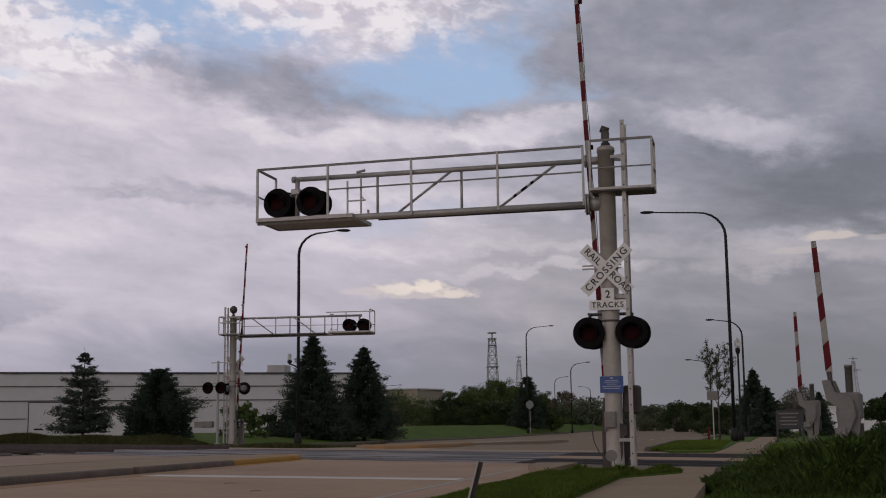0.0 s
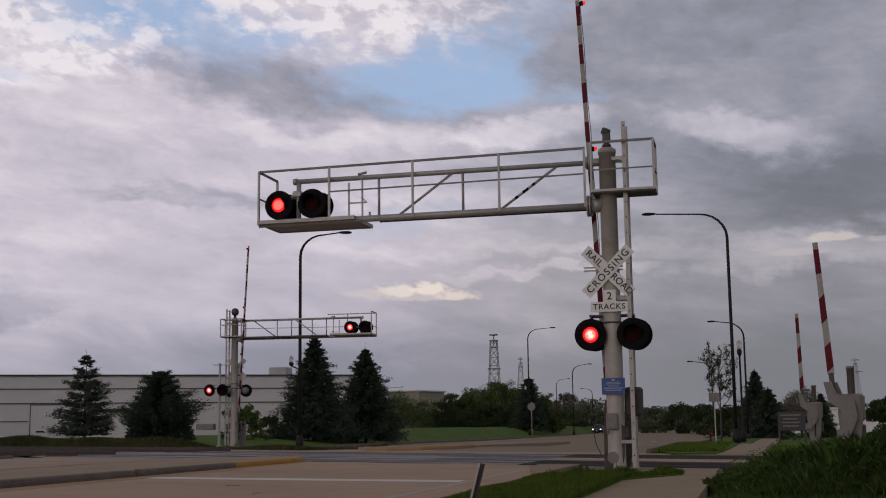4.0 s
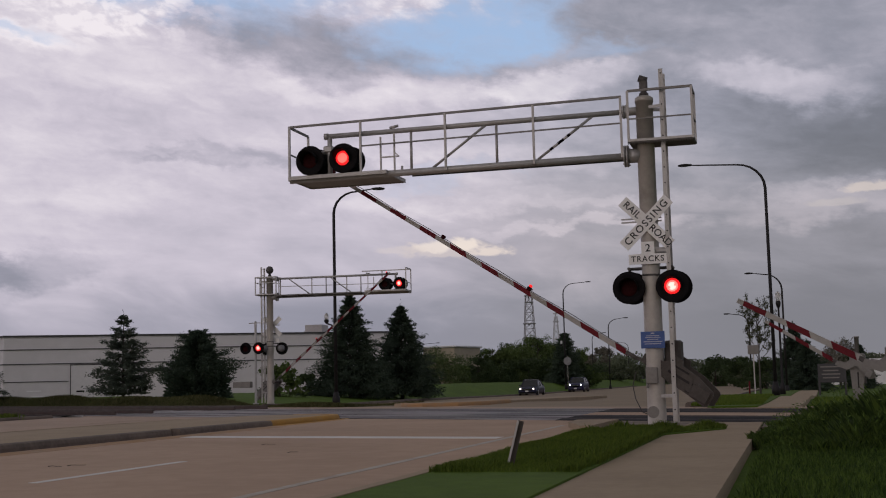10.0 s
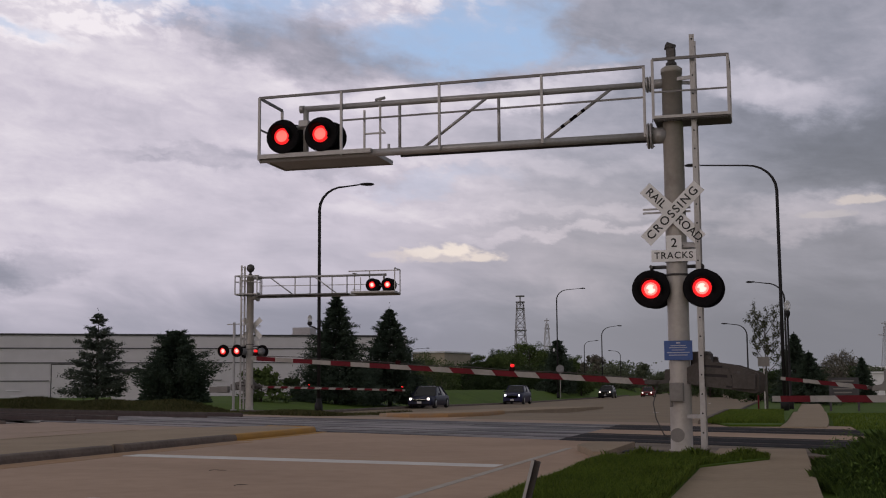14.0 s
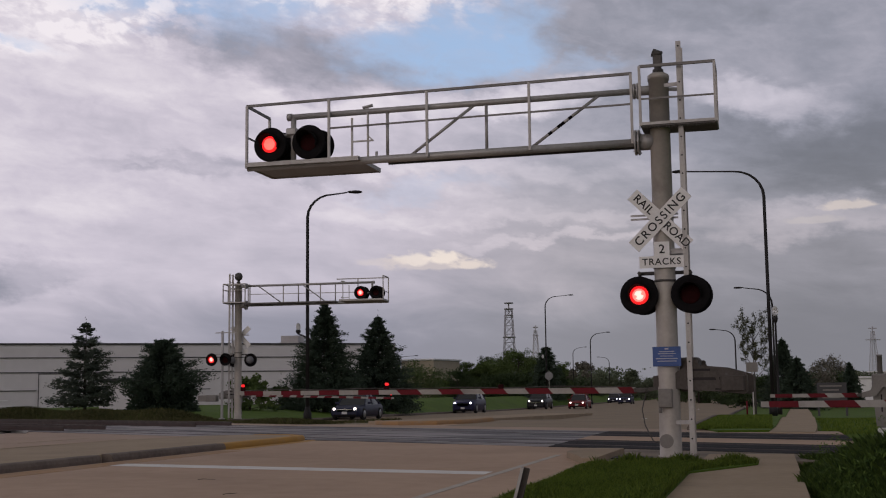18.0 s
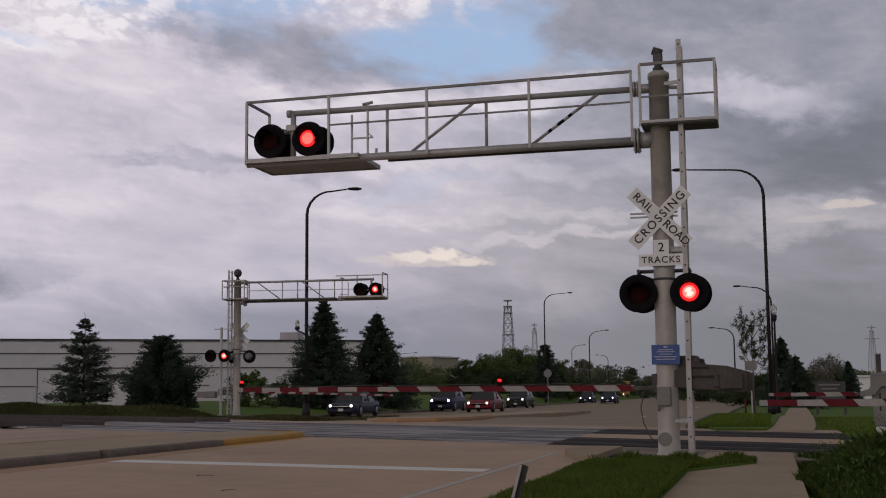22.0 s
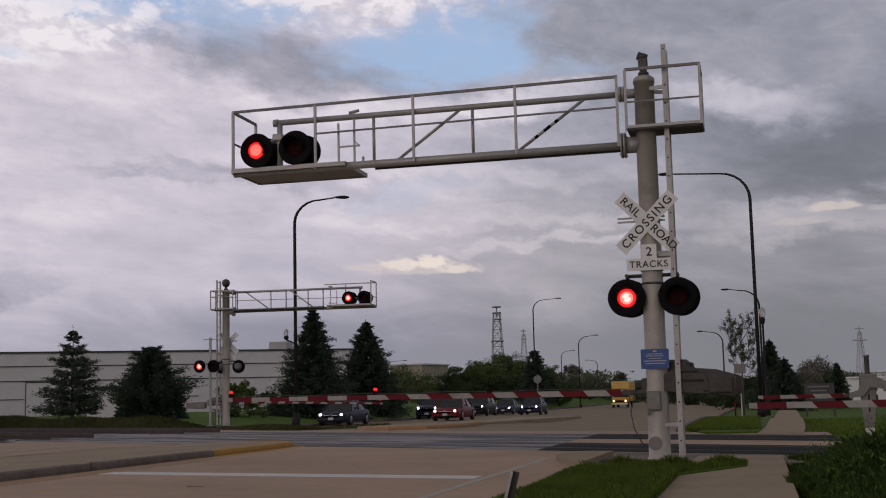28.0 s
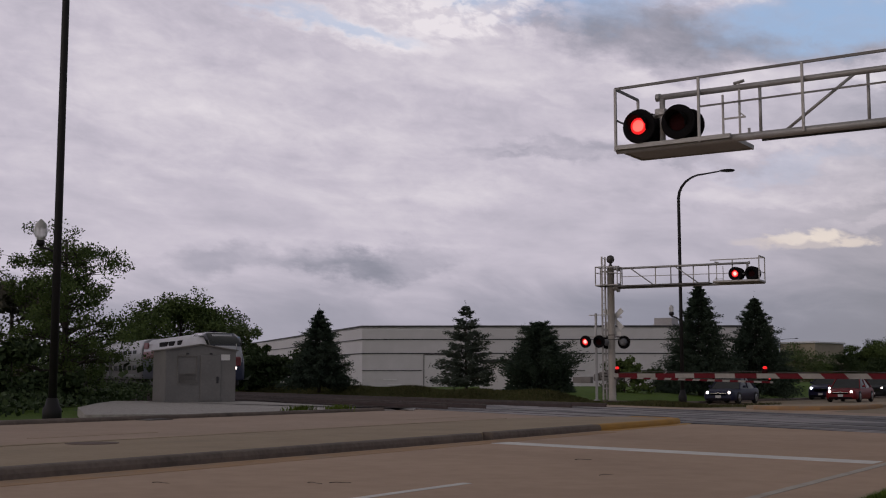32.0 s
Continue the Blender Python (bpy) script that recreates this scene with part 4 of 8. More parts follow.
    # ladder
    for y in (0.20, -0.22):
        bm = bmesh.new()
        bar(bm, (-0.35, y, 0.05), (-0.35, y, 6.68), 0.08, 0.03)
        if y > 0:
            for i in range(22):
                rod(bm, (-0.35, y + 0.012, 0.3 + i * 0.3), (-0.35, y + 0.0175, 0.3 + i * 0.3), 0.014, n=8, mat=1)
        part("ladder_rail", bm, [M["alu"], M["black"]], g)
    for i in range(22):
        bm = bmesh.new()
        rod(bm, (-0.35, -0.20, 0.3 + i * 0.3), (-0.35, 0.185, 0.3 + i * 0.3), 0.013, n=8)
        part("rung", bm, M["alu"], g)
    for z in (0.55, 3.25, 5.98):
        for y0, y1 in ((0.12, 0.20), (-0.12, -0.22)):
            bm = bmesh.new()
            bar(bm, (-0.10, y0, z), (-0.35, y1 * 0.92, z), 0.03, 0.06)
            part("ladder_bracket", bm, M["alu"], g)
    # mast lamps and cross arm
    bm = bmesh.new()
    rod(bm, (-0.42, 0.0, 2.93), (0.42, 0.0, 2.93), 0.03, n=10)
    for z in (2.78, 3.0):
        lathe(bm, [(0.18, 0), (0.18, 0.035)], 24, Matrix.Translation((0, 0, z)))
    for x in (-0.40, 0.40):
        rod(bm, (x, -0.12, 2.93), (x, 0.12, 2.93), 0.03, n=8)
        rod(bm, (x, 0, 2.6), (x, 0, 2.93), 0.03, n=8)
    part("lamp_bracket", bm, M["dark_metal"], g)
    for x, odd in ((-0.40, 0), (0.40, 1)):
        if far:
            signal_lamp(g, x + 0.19, 0.05, 2.68, 1, (odd,), back=True)
            continue
        signal_lamp(g, x, 0.22, 2.565, 1, (odd,), hot=True)
        signal_lamp(g, x - 0.03, -0.26, 2.58, -1, (1 - odd,))
    # crossbuck and plates
    pivot = Matrix.Translation((0.03, 0.21, 3.77))
    for a, text, y in ((-45, None, 0.0), (45, "CROSSING", 0.012)):
        r = pivot @ pose(0, 0, 0, 0, a, 0)
        bm = bmesh.new()
        box(bm, 0, y, 0, 1.22, 0.006, 0.225, r)
        blade = part("crossbuck_blade", bm, M["white"], g, "white blade with black letters")
        t = r @ Matrix.Translation((0, y + 0.004, 0)) @ pose(0, 0, 0, 90, 0, 180)
        if text:
            letters("lettering", text, 0.190, t, blade, M["letter"], wide=1.26)
        else:
            letters("lettering", "RAIL", 0.182, t @ Matrix.Translation((-0.36, 0, 0)), blade, M["letter"], wide=1.05)
            letters("lettering", "ROAD", 0.182, t @ Matrix.Translation((0.36, 0, 0)), blade, M["letter"], wide=0.98)
    back = pose(0, 0, 0, 90, 0, 180)
    bm = bmesh.new()
    box(bm, 0.02, 0.205, 3.30, 0.24, 0.006, 0.23)
    plate = part("number_plate", bm, M["white"], g, "white plate with a black 2")
    letters("lettering", "2", 0.20, Matrix.Translation((0.02, 0.209, 3.29)) @ back, plate, M["letter"])
    bm = bmesh.new()
    box(bm, 0.03, 0.215, 3.09, 0.70, 0.006, 0.19, bevel=0.002)
    plate = part("tracks_plate", bm, M["white"], g, "white plate with black letters")
    letters("lettering", "TRACKS", 0.15, Matrix.Translation((0.03, 0.219, 3.09)) @ back, plate, M["letter"], wide=1.15)
    bm = bmesh.new()
    for z in (3.80, 3.86):
        bar(bm, (-0.25, 0.17, z), (0.52, -0.02, z + 0.02), 0.02, 0.03)
    part("sign_bracket", bm, M["alu"], g)
    bm = bmesh.new()
    bar(bm, (-0.35, 0.1, 3.28), (0.05, 0.17, 3.28), 0.03, 0.05)
    part("sign_bracket", bm, M["alu"], g)
    if not far:
        bm = bmesh.new()
        box(bm, 0.0, 0.205, 1.585, 0.44, 0.005, 0.31, bevel=0.002)
        plate = part("notice_plate", bm, M["blue_sign"], g, "small blue notice with pale lines")
        for z, wd, h in ((1.705, 0.06, 0.022), (1.662, 0.24, 0.011), (1.630, 0.28, 0.011), (1.592, 0.20, 0.011), (1.552, 0.35, 0.013), (1.512, 0.30, 0.013)):
            bm = bmesh.new()
            box(bm, 0.0, 0.209, z, wd, 0.003, h)
            part("text_bar", bm, M["sign_pale"], plate)
    return g


near_gantry = gantry(pose(-1.555, 19.73, 0, 0, 0.0, 0) @ pose(0, 0, 0, 0, 0, 180), "weathered grey cantilever signal with crossbuck and red flashing lights", "cantilever signals")
far_gantry = gantry(pose(-23.65, 51.9, 0.05, 0, 0, 4), "grey cantilever signal with ladder and bell, showing its back", "cantilever signals", far=True)

# ---------------------------------------------------------------- gates
GATES = []       # arm, rows of (seconds, degrees above level)


def gate(label, px, py, pz, heading_deg, length, post=True, lights=(), ground=0.0, pale=False, slim=1.0, group="crossing gates", drop=0.0, on_mast=False):
    """A gate: case on a post, a striped arm on a hub and counterweights. +x runs along the lowered arm."""
    steel = M["gate_dark"] if on_mast and not pale else M["gate_grey"]
    g = thing("crossing_gate", label, "crossing gate", pose(px, py, 0, 0, 0, heading_deg), group)
    if post:
        bm = bmesh.new()
        lathe(bm, [(0.16, ground - 0.05), (0.16, ground + 0.03), (0.062, ground + 0.04), (0.060, pz + 0.62), (0.068, pz + 0.62), (0.066, pz + 0.66)], 18, Matrix.Translation((0.02, -0.02, 0)))
        part("post", bm, M["gate_grey"], g, "pale round gate post")
        bm = bmesh.new()
        box(bm, 0.03, 0.06, ground + 0.08, 0.20, 0.20, 0.26, bevel=0.02)
        part("foundation", bm, M["white"], g, "pale concrete foot")
        bm = bmesh.new()
        vs = [bm.verts.new((x, y, z)) for y in (0.26, 0.31) for x, z in ((-0.20, pz - 0.1), (0.20, pz - 0.1), (0.13, ground + 0.25), (-0.10, ground + 0.25))]
        for q in ((0, 1, 2, 3), (7, 6, 5, 4), (0, 4, 5, 1), (1, 5, 6, 2), (2, 6, 7, 3), (3, 7, 4, 0)):
            bm.faces.new([vs[i] for i in q])
        bmesh.ops.recalc_face_normals(bm, faces=bm.faces)
        part("leg_plate", bm, M["gate_grey"], g)
        bm = bmesh.new()
        box(bm, -0.01, 0.312, pz - 0.50, 0.035, 0.01, 0.42)
        part("slot", bm, M["seam_dark"], g, "dark slot in the plate")
        bm = bmesh.new()
        box(bm, -0.14, 0.18, pz - 0.45, 0.13, 0.10, 0.30, bevel=0.015)
        part("bracket", bm, M["dark_metal"], g)
    bm = bmesh.new()
    cx, cz = (-0.40, pz + 0.10) if on_mast else (0.0, pz - 0.02)
    box(bm, cx, 0.16, cz, 0.32 if on_mast else 0.40, 0.26, 0.54 if on_mast else 0.44, bevel=0.04)
    for x, z in ((-0.12, 0.12), (0.12, 0.12), (-0.12, -0.14), (0.12, -0.14)):
        rod(bm, (cx + x, 0.28, cz + z), (cx + x, 0.305, cz + z), 0.018, n=8)
    part("case", bm, steel, g, "grey gate mechanism case")
    bm = bmesh.new()
    rod(bm, (0, -0.16, pz), (0, 0.36, pz), 0.055, n=16)
    rod(bm, (0, 0.33, pz), (0, 0.37, pz), 0.095, n=16)
    part("hub", bm, M["dark_metal"], g)
    # the arm turns about the hub
    bm = bmesh.new()
    h0, h1 = 0.054 * slim, 0.041 * slim
    pts = [(0.55, h0), (length, h1)]
    vs = [bm.verts.new((x, y, z - drop)) for x, h in pts for y, z in ((-0.016, -h), (0.016, -h), (0.016, h), (-0.016, h))]
    for q in ((0, 1, 2, 3), (7, 6, 5, 4), (0, 4, 5, 1), (1, 5, 6, 2), (2, 6, 7, 3), (3, 7, 4, 0)):
        bm.faces.new([vs[i] for i in q])
    bmesh.ops.recalc_face_normals(bm, faces=bm.faces)
    arm = part("arm", bm, M["arm_white"], g, "red and white striped gate arm")
    arm.location = (0, 0, pz)
    # sloping red stripes
    period, red = 0.813, 0.42
    x = length - 0.12 - red
    while x > 0.20:
        bm = bmesh.new()
        start = max(x, 0.57)
        lean = 0.045 if x < length * 0.62 else 0.004
        ha = h0 + (h1 - h0) * (start - 0.62) / (length - 0.62) + 0.0012
        hb = h0 + (h1 - h0) * (x + red - 0.62) / (length - 0.62) + 0.0012
        vs = [bm.verts.new((xx + (lean if z > 0 else -lean), y, z - drop)) for xx, h in ((start, ha), (x + red, hb)) for y, z in ((-0.0175, -h), (0.0175, -h), (0.0175, h), (-0.0175, h))]
        for q in ((0, 1, 2, 3), (7, 6, 5, 4), (0, 4, 5, 1), (1, 5, 6, 2), (2, 6, 7, 3), (3, 7, 4, 0)):
            bm.faces.new([vs[i] for i in q])
        bmesh.ops.recalc_face_normals(bm, faces=bm.faces)
        part("stripe", bm, M["arm_red"], arm)
        x -= period
    bm = bmesh.new()
    box(bm, 0.46, 0, -drop, 0.24, 0.05, 0.08, bevel=0.01)
    bar(bm, (0.05, 0, -drop * 0.6), (0.40, 0, -drop), 0.04, 0.06)
    rod(bm, (0.40, -0.06, -drop), (0.40, 0.06, -drop), 0.03, n=10)
    rod(bm, (0.56, -0.05, 0.02 - drop), (0.56, 0.05, 0.02 - drop), 0.016, n=8)
    part("arm_hinge", bm, M["dark_metal"], arm)
    # counterweights on both sides of the case
    for y in (-0.12, 0.42):
        bm = bmesh.new()
        if on_mast:
            outline = [(0.14, -0.08), (0.14, 0.08), (-0.22, 0.13), (-0.36, 0.22), (-0.40, 0.33), (-0.56, 0.33), (-0.60, 0.24), (-0.94, 0.21), (-1.30, 0.11), (-1.34, 0.07), (-1.34, -0.17), (-1.28, -0.21), (-0.90, -0.17), (-0.50, -0.15), (-0.20, -0.12)]
        else:
            outline = [(0.42, -drop - 0.06), (0.42, -drop + 0.06), (0.22, -drop + 0.12), (0.08, 0.10), (-0.20, 0.12), (-0.46, -0.02), (-0.58, -0.18), (-0.50, -0.26), (-0.36, -0.17), (-0.06, -0.12), (0.10, -drop - 0.02)]
        lo = [bm.verts.new((a, y - 0.02, b)) for a, b in outline]
        hi = [bm.verts.new((a, y + 0.02, b)) for a, b in outline]
        bm.faces.new(lo)
        bm.faces.new(hi[::-1])
        for i in range(len(outline)):
            j = (i + 1) % len(outline)
            bm.faces.new((lo[j], lo[i], hi[i], hi[j]))
        bmesh.ops.recalc_face_normals(bm, faces=bm.faces)
        part("counterweight_arm", bm, steel, arm, "grey counterweight arm")
        bm = bmesh.new()
        if on_mast:
            box(bm, -1.12, y + (0.055 if y > 0 else -0.055), -0.04, 0.36, 0.07, 0.24, bevel=0.012)
        else:
            box(bm, -0.44, y + (0.045 if y > 0 else -0.045), -0.14, 0.16, 0.05, 0.18, bevel=0.012)
        part("counterweight", bm, steel, arm)
        if on_mast:
            side = y + (0.022 if y > 0 else -0.022)
            for cx, cz, wd, ht in ((-0.62, 0.17, 0.30, 0.035), (-0.66, 0.03, 0.52, 0.045), (-0.92, -0.13, 0.16, 0.03)):
                bm = bmesh.new()
                box(bm, cx, side, cz, wd, 0.006, ht)
                part("slot", bm, M["seam_dark"], arm, "dark slot")
            bm = bmesh.new()
            bar(bm, (-0.84, side, 0.17), (-0.92, side, -0.12), 0.02, 0.05)
            part("rib", bm, steel, arm)
            for cx, cz in ((-0.45, 0.30), (-0.56, 0.30), (-0.40, -0.10), (-1.02, 0.10), (-1.24, 0.06)):
                bm = bmesh.new()
                rod(bm, (cx, side - 0.01, cz), (cx, side + 0.01, cz), 0.022, n=8)
                part("bolt", bm, M["dark_metal"], arm)
    if lights:
        bm = bmesh.new()
        tube(bm, [(0.6, 0.0, h0 + 0.012 - drop)] + [(lx, 0.0, h0 - drop + (h1 - h0) * lx / length + 0.012 + (0.02 if k % 2 else 0)) for k, lx in enumerate(np.linspace(1.0, length - 0.1, 9))], 0.007, 6)
        part("light_cable", bm, M["dark_metal"], arm)
    for lx, mode in lights:
        z = 0.05 - drop
        bm = bmesh.new()
        box(bm, lx, 0, z + 0.030, 0.095, 0.055, 0.075, bevel=0.012)
        part("arm_light", bm, M["lens_dark"], arm, "small dark red arm light")
        bm = bmesh.new()
        box(bm, lx, 0, z + 0.092, 0.080, 0.042, 0.052, bevel=0.018)
        bulb = part("arm_bulb", bm, M["glow"], arm, "glowing red arm light")
        ARM_LIGHTS.append((bulb, mode))
    GATES.append(arm)
    return arm


gate_near = gate("long red and white crossing gate arm on the signal mast", -1.582, 20.077, 1.20, 180 - 9.3, 8.25, post=False, on_mast=True, drop=0.14, slim=0.92,
                 lights=((8.17, "steady"), (5.12, 1), (2.92, 0)))
gate_far = gate("red and white gate arm beyond the tracks", -23.45, 51.95, 1.12, -20, 8.75, post=False, on_mast=True, lights=((8.6, "steady"), (5.7, 1), (3.4, 0)), slim=0.9, pale=True)
gate_walk = gate("short striped sidewalk gate on a grey post", 2.586, 17.72, 1.12, 180 - 13.5, 2.80, ground=-0.05, drop=0.29)
gate_walk_far = gate("short striped sidewalk gate across the tracks", 2.60, 31.2, 1.20, 180 - 9.6, 2.64, ground=-0.1, drop=0.31)

# the post with two lamps beside the far signal
fp = thing("flasher_post", "thin pale post with two red lamps beside the ladder", "signal post", pose(-24.06, 51.1, 0.05))
bm = bmesh.new()
lathe(bm, [(0.14, 0), (0.14, 0.05), (0.06, 0.06), (0.058, 3.95), (0.05, 4.0)], 14)
part("post", bm, M["alu"], fp)
bm = bmesh.new()
bar(bm, (-0.35, 0, 3.92), (0.7, 0, 3.92), 0.04)
part("cross_arm", bm, M["alu"], fp)
bm = bmesh.new()
bar(bm, (-0.42, 0, 2.92), (0.5, 0, 2.92), 0.05)
part("lamp_arm", bm, M["alu"], fp)
for x, odd in ((-0.42, 1), (0.26, 0)):
    signal_lamp(fp, x - 0.04, -0.16, 2.70, -1, (odd,), size=0.29, hot=True)
bm = bmesh.new()
box(bm, -0.55, 0.1, 0.95, 0.55, 0.3, 0.3, bevel=0.03)
box(bm, -1.0, 0.1, 0.95, 0.5, 0.04, 0.28)
part("case", bm, M["gate_grey"], fp)

# ---------------------------------------------------------------- foliage


def leaf_material(name, c1, c2, rough=0.75):
    """Leaf or needle tone, a little different on every clump."""
    m = bpy.data.materials.new(name)
    m.use_nodes = True
    w = Net(m.node_tree)
    out, b = w.node("ShaderNodeOutputMaterial"), w.node("ShaderNodeBsdfPrincipled")
    w.link(b.outputs[0], out.inputs[0])
    r = w.node("ShaderNodeNewGeometry").outputs["Random Per Island"]
    v = w.node("ShaderNodeTexCoord").outputs["Object"]
    f = w.math("ADD", w.math("MULTIPLY", r, 0.6), w.math("MULTIPLY", w.noise(v, 0.7, 3.0), 0.5))
    w.put(b.inputs["Base Color"], w.mix(w.step(f, 0.15, 0.95), c1, c2))
    b.inputs["Roughness"].default_value = rough
    b.inputs["Specular IOR Level"].default_value = 0.25
    return m


# spruce and dark-leaf tones carry a slight lift for haze
M["spruce"] = leaf_material("spruce_needles", (0.0243, 0.0405, 0.027), (0.054, 0.0783, 0.0513))
M["pine"] = leaf_material("pine_needles", (0.0374, 0.0528, 0.0396), (0.088, 0.108, 0.0814))
M["leaf"] = leaf_material("green_leaves", (0.042, 0.070, 0.018), (0.098, 0.138, 0.038))
# distance haze put into the colour: a paler leaf for far trees
M["leaf_hazed"] = leaf_material("hazed_distant_leaves", (0.0626, 0.0799, 0.0475), (0.117, 0.136, 0.0821))
M["leaf_dark"] = leaf_material("dark_leaves", (0.0224, 0.0392, 0.014), (0.0476, 0.0728, 0.0252))
M["leaf_light"] = leaf_material("young_leaves", (0.055, 0.085, 0.030), (0.105, 0.135, 0.050))
M["leaf_street"] = leaf_material("bronze_green_leaves", (0.040, 0.048, 0.026), (0.088, 0.092, 0.048))
M["leaf_grey"] = leaf_material("bud_twigs", (0.095, 0.090, 0.072), (0.165, 0.150, 0.120))
M["blade"] = leaf_material("grass_blades", (0.0639, 0.11, 0.0121), (0.154, 0.211, 0.0293), 0.8)
M["weed"] = leaf_material("weed_blades", (0.0299, 0.0646, 0.0112), (0.114, 0.18, 0.0323), 0.8)
M["bark"] = surface("bark", (0.055, 0.043, 0.035), (0.032, 0.026, 0.022), 6.0, 0.95, bump=0.6, bump_scale=30)
M["bark_grey"] = surface("grey_bark", (0.11, 0.10, 0.09), (0.07, 0.062, 0.056), 6.0, 0.95, bump=0.5, bump_scale=30)
RNG = np.random.default_rng(7)


def cards(name, centre, along_v, size_l, size_w, material, parent):
    """Many small four-cornered leaves: centre, direction, length and width for each."""
    n = len(centre)
    side = np.cross(along_v, RNG.normal(size=(n, 3)))
    side /= np.linalg.norm(side, axis=1, keepdims=True) + 1e-9
    a = along_v * size_l[:, None] / 2
    b = side * size_w[:, None] / 2
    co = np.empty((n, 4, 3))
    co[:, 0], co[:, 1], co[:, 2], co[:, 3] = centre - a, centre + b - a * 0.1, centre + a, centre - b - a * 0.1
    me = bpy.data.meshes.new(name)
    me.vertices.add(4 * n)
    me.vertices.foreach_set("co", co.ravel())
    me.loops.add(4 * n)
    me.loops.foreach_set("vertex_index", np.arange(4 * n))
    me.polygons.add(n)
    me.polygons.foreach_set("loop_start", np.arange(0, 4 * n, 4))
    me.update()
    me.materials.append(material)
    ob = new(name, me)
    ob.parent = parent
    return ob


def unit(v):
    return v / (np.linalg.norm(v, axis=1, keepdims=True) + 1e-9)


def conifer(x, y, z, h, r, material, label, n=2600, gap=0.0, clump=0.34, bare=0.06, power=0.9, category="conifer tree", droop=0.35, whorls=0, core=0.35):
    """A conifer: tapered trunk, boughs in whorls, needles in small sprays along each bough."""
    t = thing("conifer", label, category, pose(x, y, z, 0, 0, RNG.uniform(0, 360)))
    bm = bmesh.new()
    tube(bm, [(0, 0, -0.2), (0.02, 0, h * 0.4), (0, 0.02, h * 0.97)], h * 0.022, 8, 0.012)
    part("trunk", bm, M["bark"], t)
    whorls = whorls or int(h * 3.2)
    bm = bmesh.new()
    cs, ds, ls, ws = [], [], [], []
    for k in range(whorls):
        f = bare + (1 - bare) * (k + RNG.uniform(-0.3, 0.3)) / whorls
        f = min(max(f, bare), 0.985)
        reach = r * (1 - f) ** power * 1.02 + 0.05
        m = max(4, int(7 * (1 - f) + 4))
        for j in range(m):
            if RNG.random() < gap:
                continue
            az = 2 * math.pi * (j + RNG.uniform(-0.35, 0.35)) / m + k * 1.1
            length = reach * RNG.uniform(0.68, 1.12)
            base = np.array([0, 0, f * h])
            tilt = -droop * (1 - f) + 0.25 * f + RNG.uniform(-0.08, 0.08)
            out = np.array([math.cos(az), math.sin(az), tilt])
            tip = base + out * length + np.array([0, 0, 0.10 * length])
            tube(bm, [base, base + (tip - base) * 0.5 - np.array([0, 0, 0.04 * length]), tip], 0.018 + 0.006 * length, 4, 0.004)
            q = max(3, int(n / (whorls * m) * (0.35 + length / r)))
            u = RNG.uniform(0.12, 1.02, q) ** 0.8
            p = base + (tip - base) * u[:, None] + RNG.normal(size=(q, 3)) * np.array([0.10, 0.10, 0.07]) * (0.4 + 0.5 * length)
            d = unit(np.tile(out, (q, 1)) + RNG.normal(size=(q, 3)) * 0.6 + np.array([0, 0, -0.15]))
            cs.append(p), ds.append(d)
            s = clump * RNG.uniform(0.6, 1.25, q) * (0.55 + 0.45 * (1 - f))
            ls.append(s * 1.6), ws.append(s * 0.40)
    if core:
        q = int(n * core)
        f = bare + (0.97 - bare) * RNG.random(q) ** 1.5
        rr = r * (1 - f) ** power * 0.80 * np.sqrt(RNG.random(q))
        a = RNG.uniform(0, 2 * math.pi, q)
        cs.append(np.stack([rr * np.cos(a), rr * np.sin(a), f * h], 1))
        ds.append(unit(np.stack([np.cos(a), np.sin(a), RNG.normal(size=q) * 0.4], 1)))
        s = clump * RNG.uniform(0.8, 1.5, q)
        ls.append(s * 1.5), ws.append(s * 0.75)
    q = 24
    cs.append(np.array([0, 0, h * 0.95]) + RNG.normal(size=(q, 3)) * np.array([0.06, 0.06, h * 0.035]))
    ds.append(unit(RNG.normal(size=(q, 3)) * 0.3 + np.array([0, 0, 1.0])))
    ls.append(np.full(q, clump)), ws.append(np.full(q, clump * 0.35))
    tagged(part("branching", bm, M["bark"], t), kind="stuff")
    crown = cards("needles", np.concatenate(cs), np.concatenate(ds), np.concatenate(ls), np.concatenate(ws), material, t)
    return t


